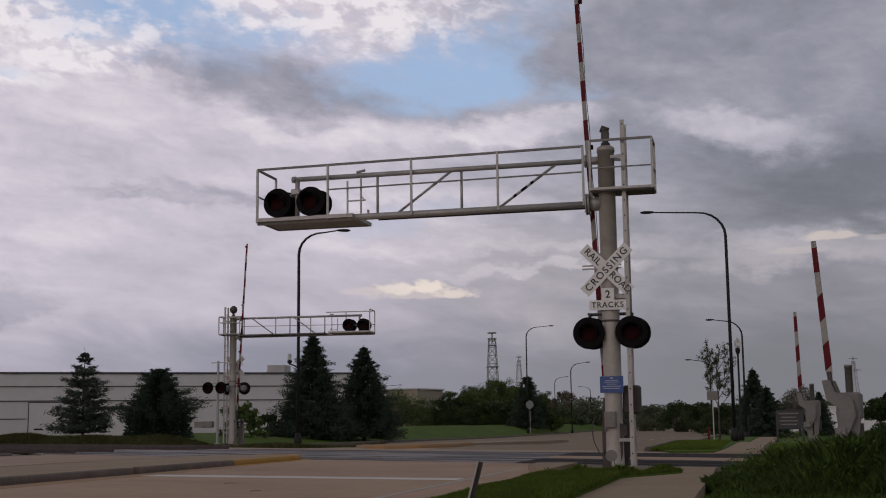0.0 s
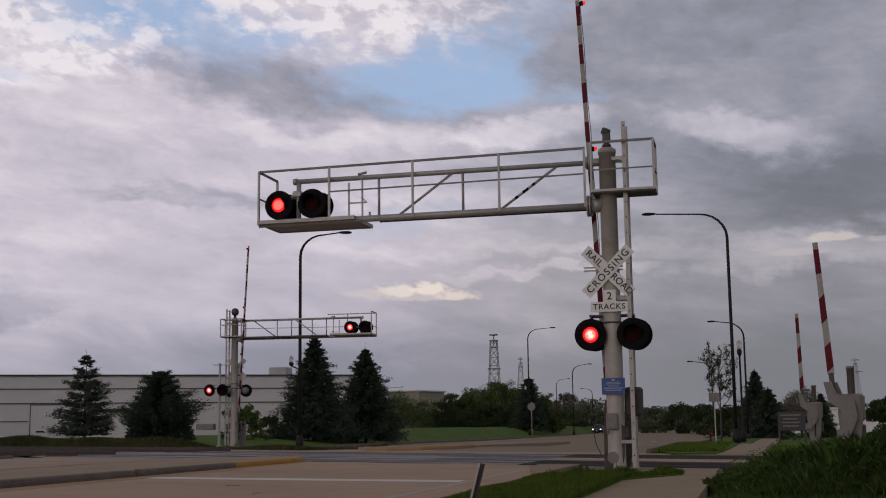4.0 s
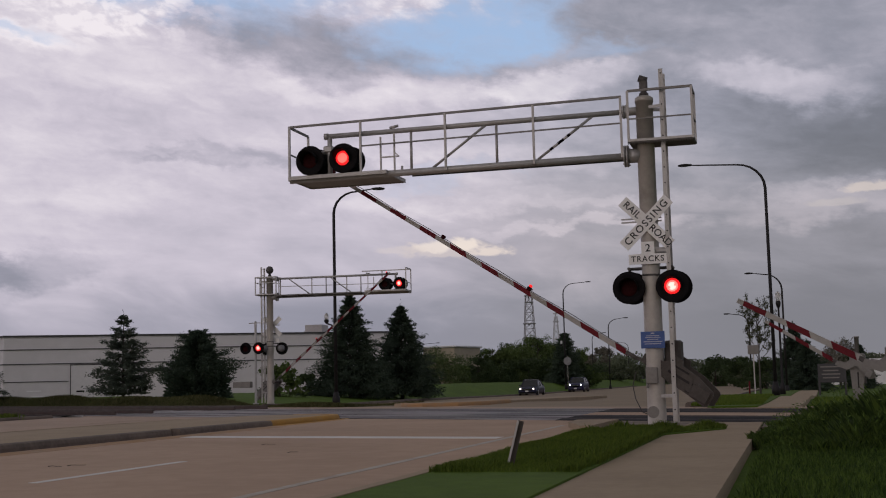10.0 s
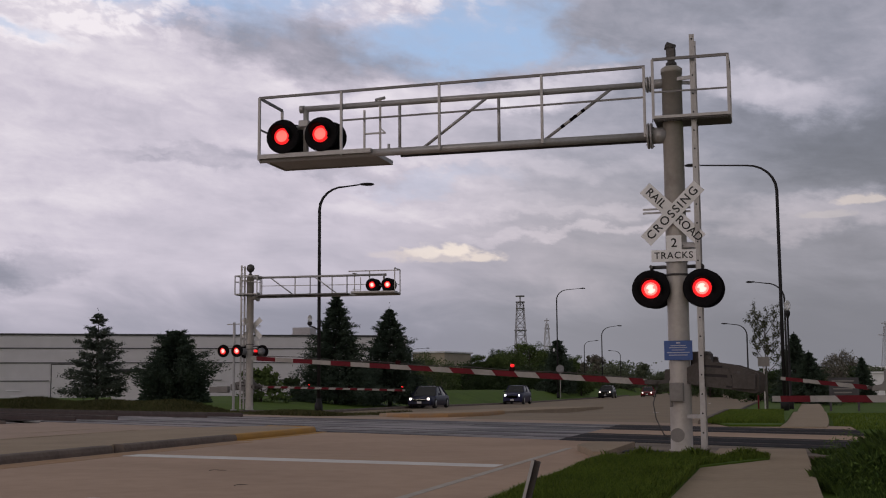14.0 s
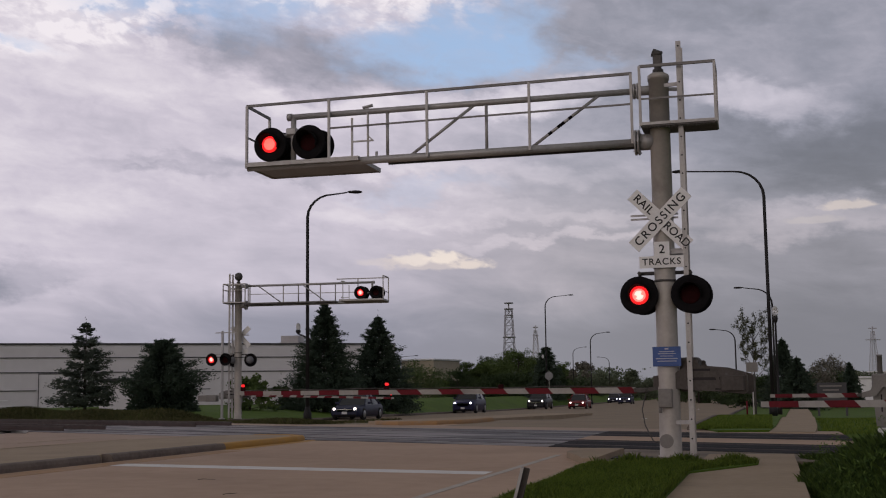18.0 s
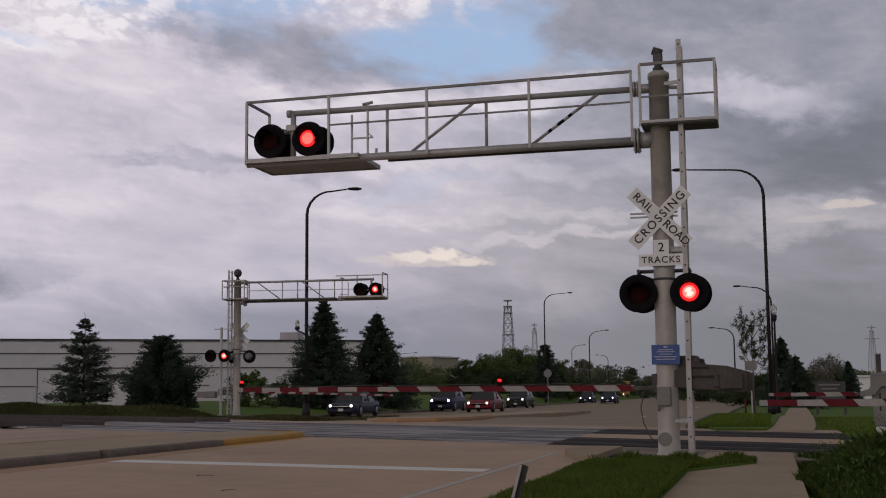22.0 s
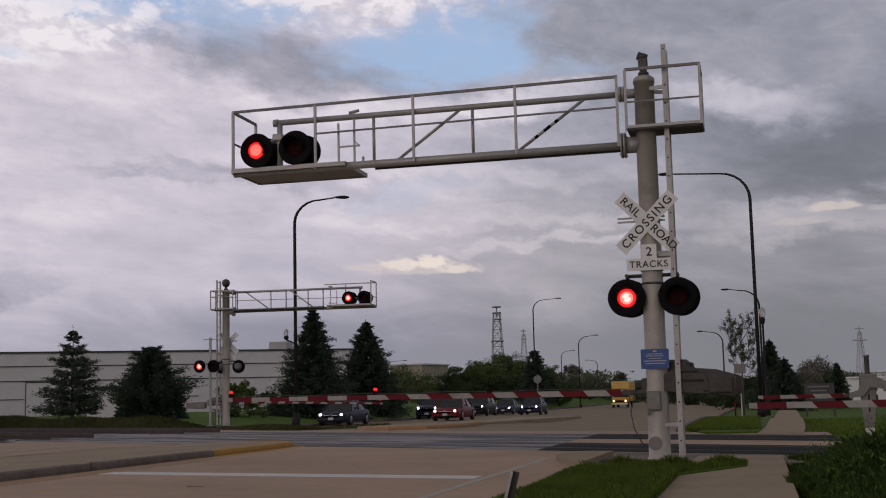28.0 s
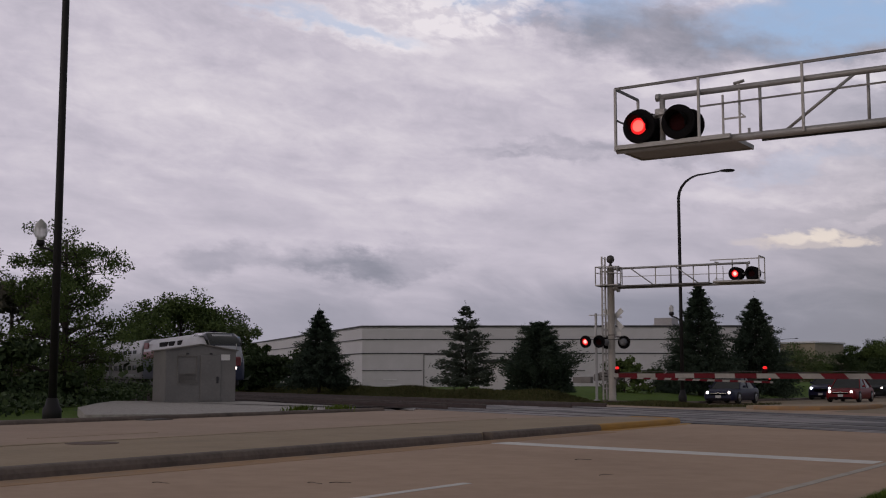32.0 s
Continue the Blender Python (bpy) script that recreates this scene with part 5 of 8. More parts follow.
def broadleaf(x, y, z, h, r, material, label, n=3000, leaf=0.22, base=0.25, lobes=14, category="tree", bark="bark", trunk=0.03, squash=1.0, stems=1, loose=0.55, name="tree", slim=1.0):
    """A leafy tree: trunk, forking limbs, and leaves in uneven lobes at the limb ends."""
    if y > 60 and leaf > 0.13:
        n, leaf = int(n * 1.9), leaf * 0.70
    t = thing(name, label, category, pose(x, y, z, 0, 0, RNG.uniform(0, 360)))
    bm = bmesh.new()
    ends = []
    for s in range(stems):
        off = np.array([RNG.uniform(-0.15, 0.15), RNG.uniform(-0.15, 0.15), 0]) * (stems > 1) * r
        top = np.array([RNG.uniform(-0.1, 0.1) * r, RNG.uniform(-0.1, 0.1) * r, h * 0.82]) + off * 2
        tube(bm, [off + (0, 0, -0.2), off + (top - off) * 0.4 + RNG.normal(size=3) * 0.03 * h * (0.3), top], h * trunk, 8, h * trunk * 0.2)
        for k in range(lobes // stems):
            f = RNG.uniform(base, 0.95)
            a = off + (top - off) * f
            az = RNG.uniform(0, 2 * math.pi)
            swell = math.sin(math.pi * min(1.0, (f - base) / (1 - base) * 0.85 + 0.18)) ** 0.6
            d = np.array([math.cos(az), math.sin(az), RNG.uniform(0.2, 0.9)])
            e = a + d * r * swell * RNG.uniform(0.45, 0.95) * np.array([1, 1, 0.55])
            e[2] = min(e[2], h * RNG.uniform(0.80, 0.93))
            tube(bm, [a, (a + e) / 2 + RNG.normal(size=3) * 0.04 * r, e], h * trunk * 0.35 * (1.1 - f), 5, 0.006)
            ends.append(e)
            for _ in range(2):
                e2 = e + RNG.normal(size=3) * r * np.array([0.28, 0.28, 0.12])
                tube(bm, [(a + e) / 2, e2], h * trunk * 0.12, 4, 0.004)
                ends.append(e2)
    part("trunk", bm, M[bark], t)
    ends = np.array(ends)
    pick = RNG.integers(0, len(ends), n)
    spread = r * loose * RNG.uniform(0.35, 0.8, len(ends))
    v = unit(RNG.normal(size=(n, 3))) * (RNG.random(n) ** 0.5)[:, None]
    c = ends[pick] + v * spread[pick][:, None] * np.array([1, 1, 0.75 * squash])
    c[:, 2] = np.maximum(c[:, 2], h * 0.03)
    d = unit(RNG.normal(size=(n, 3)) + v * 0.6)
    s = leaf * RNG.uniform(0.6, 1.4, n)
    cards("leaves", c, d, s * 1.35, s * slim, material, t)
    return t


def young_tree(x, y, z, h, r, material, label):
    """A slim street tree: upright limbs that fork into twigs, small leaves along them, sky between."""
    t = thing("tree", label, "tree", pose(x, y, z))
    bm = bmesh.new()
    tube(bm, [(0, 0, -0.2), (0.02, 0, h * 0.4), (-0.03, 0.02, h * 0.82)], 0.055, 8, 0.014)
    cs, ds = [], []
    for k in range(15):
        f = 0.36 + 0.4 * k / 15
        az = k * 2.4 + RNG.uniform(-0.4, 0.4)
        a = np.array([0.0, 0.0, h * f])
        reach = r * RNG.uniform(0.55, 1.0)
        up = min(h * RNG.uniform(0.16, 0.34), h * 0.99 - a[2])
        e = a + np.array([math.cos(az) * reach, math.sin(az) * reach, up])
        mid = a + (e - a) * np.array([0.6, 0.6, 0.42])
        tube(bm, [a, mid, e], 0.022, 5, 0.005)
        for j in range(5):
            b = mid + (e - mid) * RNG.uniform(0.0, 0.9)
            c = b + np.array([RNG.normal() * 0.13, RNG.normal() * 0.13, RNG.uniform(0.1, 0.4)])
            tube(bm, [b, c], 0.007, 4, 0.003)
            q = 44
            cs.append(b + (c - b) * RNG.uniform(0, 1.1, q)[:, None] + RNG.normal(size=(q, 3)) * 0.055)
            ds.append(unit(RNG.normal(size=(q, 3)) + np.array([0, 0, 0.5])))
    part("trunk", bm, M["bark_grey"], t)
    c = np.concatenate(cs)
    cards("leaves", c, np.concatenate(ds), RNG.uniform(0.06, 0.12, len(c)), RNG.uniform(0.035, 0.06, len(c)), material, t)
    return t


def hedge_mass(name, points, h, depth, material, label, n, leaf, kind="stuff"):
    """Far undergrowth: one mass of small leaves along plan points (x, y, z, height)."""
    P = np.array(points, float)
    seg = RNG.integers(0, len(P) - 1, n)
    u = RNG.random(n)
    q = P[seg] + (P[seg + 1] - P[seg]) * u[:, None]
    top = q[:, 3] * (0.72 + 0.28 * np.sin(q[:, 0] * 0.9 + q[:, 1] * 0.37) * np.sin(q[:, 0] * 0.31 + 1.0)) * h
    c = np.stack([q[:, 0] + RNG.normal(size=n) * depth * 0.5, q[:, 1] + RNG.normal(size=n) * depth, q[:, 2] + RNG.random(n) ** 0.8 * top], 1)
    s = leaf * RNG.uniform(0.6, 1.4, n)
    ob = cards(name, c, unit(RNG.normal(size=(n, 3))), s * 1.3, s, material, None)
    return tagged(ob, label, "shrubs", kind=kind)


# evergreens beyond the tracks
conifer(-28.0, 74.9, -0.15, 7.35, 3.45, M["spruce"], "tall dark green spruce on the lawn", n=46000, clump=0.15, power=0.92, whorls=23, droop=0.18, core=0.16)
conifer(-25.95, 79.9, -0.15, 6.75, 3.35, M["spruce"], "dark green spruce on the lawn", n=42000, clump=0.15, power=0.92, whorls=21, droop=0.18, core=0.16)
conifer(-38.96, 64.1, 0.30, 5.35, 2.2, M["pine"], "open grey-green pine with gaps between its boughs", n=24000, gap=0.10, clump=0.145, power=0.74, droop=-0.10, whorls=13, core=0.03)
conifer(-50.7, 64.5, 0.35, 5.4, 2.75, M["spruce"], "dark pointed fir beside the tracks", n=30000, clump=0.15, power=0.92, whorls=19, droop=0.18, core=0.16)
conifer(-33.7, 63.7, 0.12, 4.35, 2.75, M["spruce"], "dense rounded dark pine beside the lawn", n=30000, clump=0.14, power=0.66, whorls=11, droop=-0.45, core=0.30, bare=0.03)

# ---------------------------------------------------------------- lamps


def street_lamp(x, y, z, h, reach, turn, label, pole=0.085, globe=None, group="street lamps", ball=0.72):
    """A black pole that bends over into an arm with a flat lamp head; may carry a small globe lamp on a bracket. The arm runs along +x."""
    t = thing("street_lamp", label, "street lamp", pose(x, y, z, 0, 0, turn), group)
    bm = bmesh.new()
    lathe(bm, [(pole * 2.2, -0.1), (pole * 2.2, 0.25), (pole * 1.7, 0.35), (pole * 1.25, 0.55)], 16)
    part("base", bm, M["pole_black"], t)
    bm = bmesh.new()
    bend = min(1.3, reach * 0.5)
    pts = [(0, 0, 0.3), (0, 0, h * 0.5), (0, 0, h - bend)]
    for k in range(1, 7):
        a = math.pi / 2 * k / 6
        pts.append((bend - bend * math.cos(a), 0, h - bend + bend * math.sin(a) * 0.93))
    pts.append((reach - 0.5, 0, h + 0.02))
    tube(bm, pts, pole, 12, pole * 0.38)
    part("pole", bm, M["pole_black"], t)
    bm = bmesh.new()
    lathe(bm, [(0.03, -0.36), (0.10, -0.28), (0.15, -0.05), (0.15, 0.15), (0.09, 0.30), (0.02, 0.34)], 14, Matrix.Translation((reach - 0.15, 0, h + 0.04)) @ pose(0, 0, 0, 0, 90, 0) @ Matrix.Diagonal((0.5, 1, 1, 1)))
    part("lamp_head", bm, M["pole_black"], t, "flat dark lamp head")
    if globe:
        gz, gx = globe
        bm = bmesh.new()
        tube(bm, [(0, 0, gz - 0.55), (gx * 0.5, 0, gz - 0.42), (gx, 0, gz - 0.35), (gx, 0, gz - 0.2)], 0.035, 8)
        lathe(bm, [(0.06, gz - 0.34), (0.12, gz - 0.26), (0.10, gz - 0.16)], 12, Matrix.Translation((gx, 0, 0)))
        part("globe_bracket", bm, M["pole_black"], t)
        bm = bmesh.new()
        lathe(bm, [(0.09, 0.0), (0.17, 0.16), (0.20, 0.32), (0.15, 0.50), (0.05, 0.60), (0.01, 0.63)], 18, Matrix.Translation((gx, 0, gz - 0.18)) @ Matrix.Scale(ball, 4))
        part("globe", bm, M["globe"], t, "frosted acorn globe")
    return t


street_lamp(-20.35, 52.2, 0.02, 10.4, 2.35, 20, "tall black street lamp with a bent arm beside a spruce", pole=0.085, globe=(4.2, -0.42), ball=0.55)
street_lamp(0.1, 56.0, 0.02, 11.0, 3.85, 181, "tall black street lamp at the sidewalk beyond the tracks", pole=0.085)
street_lamp(0.42, 95.0, -0.5, 9.3, 2.6, 180, "black street lamp farther along the sidewalk")
street_lamp(-3.3, 130.0, -0.5, 7.9, 2.4, 180, "slim black street lamp far along the road")
street_lamp(-25.3, 141.8, -0.2, 12.7, 3.2, 8, "black street lamp on the far lawn", globe=(5.5, -0.4))
street_lamp(-23.8, 168.3, -0.5, 9.8, 2.6, 8, "black street lamp far along the curve")
street_lamp(-37.0, 237.1, -0.5, 10.4, 2.6, 8, "distant black street lamp among trees")
street_lamp(-32.6, 258.0, -0.5, 9.0, 2.4, 180, "distant black street lamp by the road")
street_lamp(-66.0, 215.0, -0.3, 8.5, 3.6, 8, "distant black street lamp behind shrubs")
street_lamp(-26.46, 22.14, -0.02, 13.0, 3.4, 15, "very tall black street lamp on the verge", pole=0.115, globe=(5.0, -0.55), ball=0.95)

globe_post = thing("globe_lamp", "slim black lamp post with a frosted globe", "street lamp", pose(0.38, 60.0, 0.0), "street lamps")
bm = bmesh.new()
lathe(bm, [(0.14, -0.1), (0.14, 0.3), (0.06, 0.5), (0.045, 4.2), (0.10, 4.3), (0.13, 4.45), (0.10, 4.55)], 14)
part("pole", bm, M["pole_black"], globe_post)
bm = bmesh.new()
lathe(bm, [(0.08, 4.54), (0.14, 4.66), (0.16, 4.80), (0.12, 4.94), (0.05, 5.02), (0.01, 5.04)], 18)
part("globe", bm, M["globe"], globe_post, "frosted acorn globe")

# ---------------------------------------------------------------- buildings and distance
M["cladding"] = surface("white_cladding", (0.60, 0.575, 0.595), (0.55, 0.53, 0.545), 0.08, 0.55, stain=(0.50, 0.48, 0.49), stain_scale=0.05)
M["door_white"] = surface("white_door_panel", (0.64, 0.615, 0.63), (0.59, 0.57, 0.585), 0.3, 0.5)
M["seam"] = surface("dark_seam_metal", (0.045, 0.043, 0.048), (0.035, 0.033, 0.036), 2.0, 0.6)
M["beige"] = surface("beige_wall", (0.42, 0.36, 0.27), (0.36, 0.31, 0.235), 0.2, 0.8)
M["roof_pale"] = surface("pale_roof_metal", (0.75, 0.74, 0.75), (0.66, 0.65, 0.66), 0.2, 0.45)
M["brick_pale"] = surface("grey_unit_metal", (0.36, 0.34, 0.34), (0.30, 0.285, 0.285), 0.5, 0.6)


def warehouse():
    """The long white hall behind the tracks: two walls that meet at a corner, dark seams, a tall door and low windows."""
    t = thing("warehouse", "long white metal warehouse with dark roof edge and seams", "warehouse")
    c = Vector((-97.4, 133.2))
    right = (Vector((-45.0, 165.0)) - c).normalized()
    left = (Vector((-175.0, 195.0)) - c).normalized()
    zb, zt = -1.2, 8.15
    nr = Vector((right.y, -right.x))
    for d, length, nm in ((right, 55.3, "right"), (left, 110.0, "left")):
        n = Vector((d.y, -d.x)) if nm == "right" else Vector((-d.y, d.x))
        m = Matrix(((d.x, n.x, 0, c.x), (d.y, n.y, 0, c.y), (0, 0, 1, 0), (0, 0, 0, 1)))
        bm = bmesh.new()
        box(bm, length / 2, -0.2, (zb + zt) / 2, length, 0.4, zt - zb, m)
        part("wall", bm, M["cladding"], t)
        for z in (zt, 6.38, 4.50):
            bm = bmesh.new()
            box(bm, length / 2, 0.05, z, length + 0.1, 0.14, 0.12 if z < zt else 0.22, m)
            part("seam" if z < zt else "roof_edge", bm, M["seam"], t, "dark horizontal trim")
        if nm == "right":
            for a, b in ((0.0, 8.1), (18.5, 30.0), (34.0, 55.0)):
                bm = bmesh.new()
                box(bm, (a + b) / 2, 0.05, 2.20, b - a, 0.12, 0.10, m)
                part("seam", bm, M["seam"], t)
            bm = bmesh.new()
            box(bm, 12.6, 0.08, 1.7, 8.4, 0.12, 5.2, m)
            door = part("door", bm, M["door_white"], t, "tall white sliding door")
            bm = bmesh.new()
            for x in (8.35, 16.85):
                box(bm, x, 0.12, 1.7, 0.09, 0.14, 5.2, m)
            box(bm, 12.6, 0.12, 4.32, 8.6, 0.16, 0.12, m)
            part("door_frame", bm, M["seam"], door)
            for x in (9.6, 11.5, 13.3):
                bm = bmesh.new()
                box(bm, x, 0.15, 0.85, 1.0, 0.06, 0.20, m)
                part("low_window", bm, M["black"], door, "narrow dark window")
            for x, z in ((3.8, 1.0), (4.4, 0.3), (24.5, 0.5)):
                bm = bmesh.new()
                box(bm, x, 0.1, z, 1.8, 0.1, 0.14, m)
                part("vent", bm, M["roof_pale"], t)
    bm = bmesh.new()
    p = [c, c + right * 55.3, c + right * 55.3 + left * 110, c + left * 110]
    strip(bm, [(q.x, q.y) for q in p], zt - 0.3, zt - 0.06)
    part("roof", bm, M["roof_pale"], t)
    u = c + right * 43 + left * 4
    bm = bmesh.new()
    box(bm, u.x, u.y, zt + 0.6, 2.6, 2.4, 1.3, bevel=0.06)
    box(bm, u.x, u.y, zt + 0.25, 2.8, 2.6, 0.2)
    part("roof_unit", bm, M["brick_pale"], t, "grey rooftop ventilation unit")


warehouse()


def low_block(name, x, y, z, sx, sy, h, turn, wall, roof, label, windows=0, category="building"):
    t = thing(name, label, category, pose(x, y, z, 0, 0, turn))
    bm = bmesh.new()
    box(bm, 0, 0, h / 2 - 0.5, sx, sy, h + 1)
    part("wall", bm, wall, t)
    bm = bmesh.new()
    box(bm, 0, 0, h + 0.12, sx + 0.5, sy + 0.5, 0.25, bevel=0.05)
    part("roof", bm, roof, t)
    for i in range(windows):
        bm = bmesh.new()
        box(bm, -sx / 2 + sx * (i + 0.5) / windows, -sy / 2 - 0.02, h * 0.55, sx / windows * 0.6, 0.08, h * 0.4)
        part("window", bm, M["seam"], t, "dark window")
    return t


low_block("office_building", -51.6, 189, -0.5, 5.7, 8, 5.0, -14, M["beige"], M["seam"], "low beige building with a flat dark roof behind trees", 3)
low_block("office_building", -48.5, 174.5, -0.5, 5.4, 8, 6.5, -14, M["beige"], M["roof_pale"], "pale beige hall behind the trees", 0)
low_block("shed", 17.5, 170, -0.6, 26, 14, 3.0, 0, M["roof_pale"], M["roof_pale"], "long low shed with a bright metal roof", 0)
low_block("shed", 38.0, 240, -0.6, 60, 14, 4.6, 0, M["cladding"], M["roof_pale"], "distant pale industrial shed", 0)
low_block("container", -47.0, 82.6, 0.3, 2.6, 2.4, 2.0, 5, M["cladding"], M["seam"], "pale container behind the open pine", 0, "container")


def lattice_tower(x, y, z, h, w, label, arms, steel="tower", top=0.22, rings=False):
    """A transmission tower: four leaning legs, cross bracing and arms."""
    t = thing("lattice_tower", label, "pylon", pose(x, y, z, 0, 0, 20))
    for sx in (-1, 1):
        for sy in (-1, 1):
            bm = bmesh.new()
            bar(bm, (sx * w, sy * w, 0), (sx * w * top, sy * w * top, h * 0.93), 0.28)
            part("leg", bm, M[steel], t)
    bm = bmesh.new()
    n = 11
    for k in range(n):
        f0, f1 = k / n, (k + 1) / n
        a, b = w * (1 - f0 * (1 - top)), w * (1 - f1 * (1 - top))
        z0, z1 = f0 * h * 0.93, f1 * h * 0.93
        for s in (-1, 1):
            bar(bm, (-a, s * a, z0), (b, s * b, z1), 0.14)
            bar(bm, (a, s * a, z0), (-b, s * b, z1), 0.14)
            bar(bm, (s * a, -a, z0), (s * b, b, z1), 0.14)
            bar(bm, (-a, s * a, z0), (a, s * a, z0), 0.14)
    part("bracing", bm, M[steel], t)
    for f, reach, thick in arms:
        bm = bmesh.new()
        if rings:
            lathe(bm, [(reach * 0.6, f * h), (reach, f * h), (reach, f * h + thick), (reach * 0.6, f * h + thick)], 16)
            part("platform", bm, M[steel], t)
            continue
        bar(bm, (-reach, 0, f * h), (reach, 0, f * h), 0.5, thick)
        bar(bm, (0, -reach * 0.6, f * h), (0, reach * 0.6, f * h), 0.4, thick)
        part("cross_arm", bm, M[steel], t)
    bm = bmesh.new()
    bar(bm, (0, 0, h * 0.9), (0, 0, h), 0.5)
    part("peak", bm, M[steel], t)


# steel tones lightened to carry haze, most on the two farthest pylons
M["tower_hazed"] = surface("hazed_tower_steel", (0.46, 0.45, 0.48), (0.42, 0.41, 0.44), 2.0, 0.6)
M["tower"] = surface("tower_steel", (0.30, 0.29, 0.31), (0.26, 0.25, 0.265), 2.0, 0.6, 0.3)
lattice_tower(-102.5, 489.4, -2, 40.5, 3.1, "steel lattice tower with round platforms", ((0.985, 1.9, 0.45), (0.925, 1.9, 0.45), (0.86, 1.9, 0.35), (0.64, 2.7, 0.35)), top=0.42, rings=True)
lattice_tower(-128.7, 688.1, -2, 42.0, 3.4, "distant lattice power pylon", ((0.97, 1.5, 0.7), (0.86, 1.6, 0.6), (0.62, 2.2, 0.6)), "tower_hazed")
lattice_tower(60.0, 760.0, -2, 40.0, 3.2, "faint lattice power pylon on the horizon", ((0.97, 2.6, 0.6), (0.8, 4.5, 0.6)), "tower_hazed")

# ---------------------------------------------------------------- cars, truck, train
def paint(name, c, rough=0.42):
    m = surface(name, c, tuple(v * 0.85 for v in c), 2.0, rough, 0.0, gloss=0.2)
    m.node_tree.nodes["Principled BSDF"].inputs["Coat Weight"].default_value = 0.12
    return m


M["car_blue"] = paint("dark_blue_car_paint", (0.016, 0.018, 0.046))
M["car_indigo"] = paint("indigo_car_paint", (0.020, 0.020, 0.060))
M["car_red"] = paint("dark_red_car_paint", (0.17, 0.006, 0.012))
M["car_black"] = paint("black_car_paint", (0.010, 0.011, 0.014))
M["glass"] = surface("tinted_glass", (0.018, 0.020, 0.023), (0.012, 0.013, 0.015), 2.0, 0.08)
M["tyre"] = surface("tyre_rubber", (0.012, 0.012, 0.012), (0.018, 0.018, 0.018), 8.0, 0.85)
M["rim"] = surface("alloy_rim", (0.35, 0.35, 0.36), (0.28, 0.28, 0.29), 6.0, 0.3, 0.8)
M["chrome"] = surface("chrome_trim", (0.55, 0.55, 0.56), (0.45, 0.45, 0.46), 6.0, 0.15, 1.0)
M["headlight"] = surface("lit_headlight", (0.9, 0.85, 0.8), (0.9, 0.85, 0.8), 6.0, 0.2, emit=(1.0, 0.86, 0.80), strength=3.0)
M["headlight_cool"] = surface("lit_cool_headlight", (0.9, 0.9, 0.95), (0.9, 0.9, 0.95), 6.0, 0.2, emit=(0.92, 0.92, 1.0), strength=4.0)
M["plate"] = surface("number_plate_white", (0.55, 0.55, 0.56), (0.5, 0.5, 0.5), 8.0, 0.5)
M["truck_yellow"] = paint("yellow_truck_paint", (0.55, 0.30, 0.03), 0.4)
M["truck_box"] = surface("truck_box_yellow", (0.62, 0.40, 0.10), (0.55, 0.34, 0.08), 1.0, 0.5)


def loft(bm, sections, mat=0):
    """A closed body through cross-sections, each a list of points."""
    rings = [[bm.verts.new(p) for p in s] for s in sections]
    n = len(rings[0])
    for p, q in zip(rings, rings[1:]):
        for i in range(n):
            f = bm.faces.new((p[i], p[(i + 1) % n], q[(i + 1) % n], q[i]))
            f.smooth, f.material_index = True, mat
    bm.faces.new(rings[0][::-1])
    bm.faces.new(rings[-1])
    bmesh.ops.recalc_face_normals(bm, faces=bm.faces)


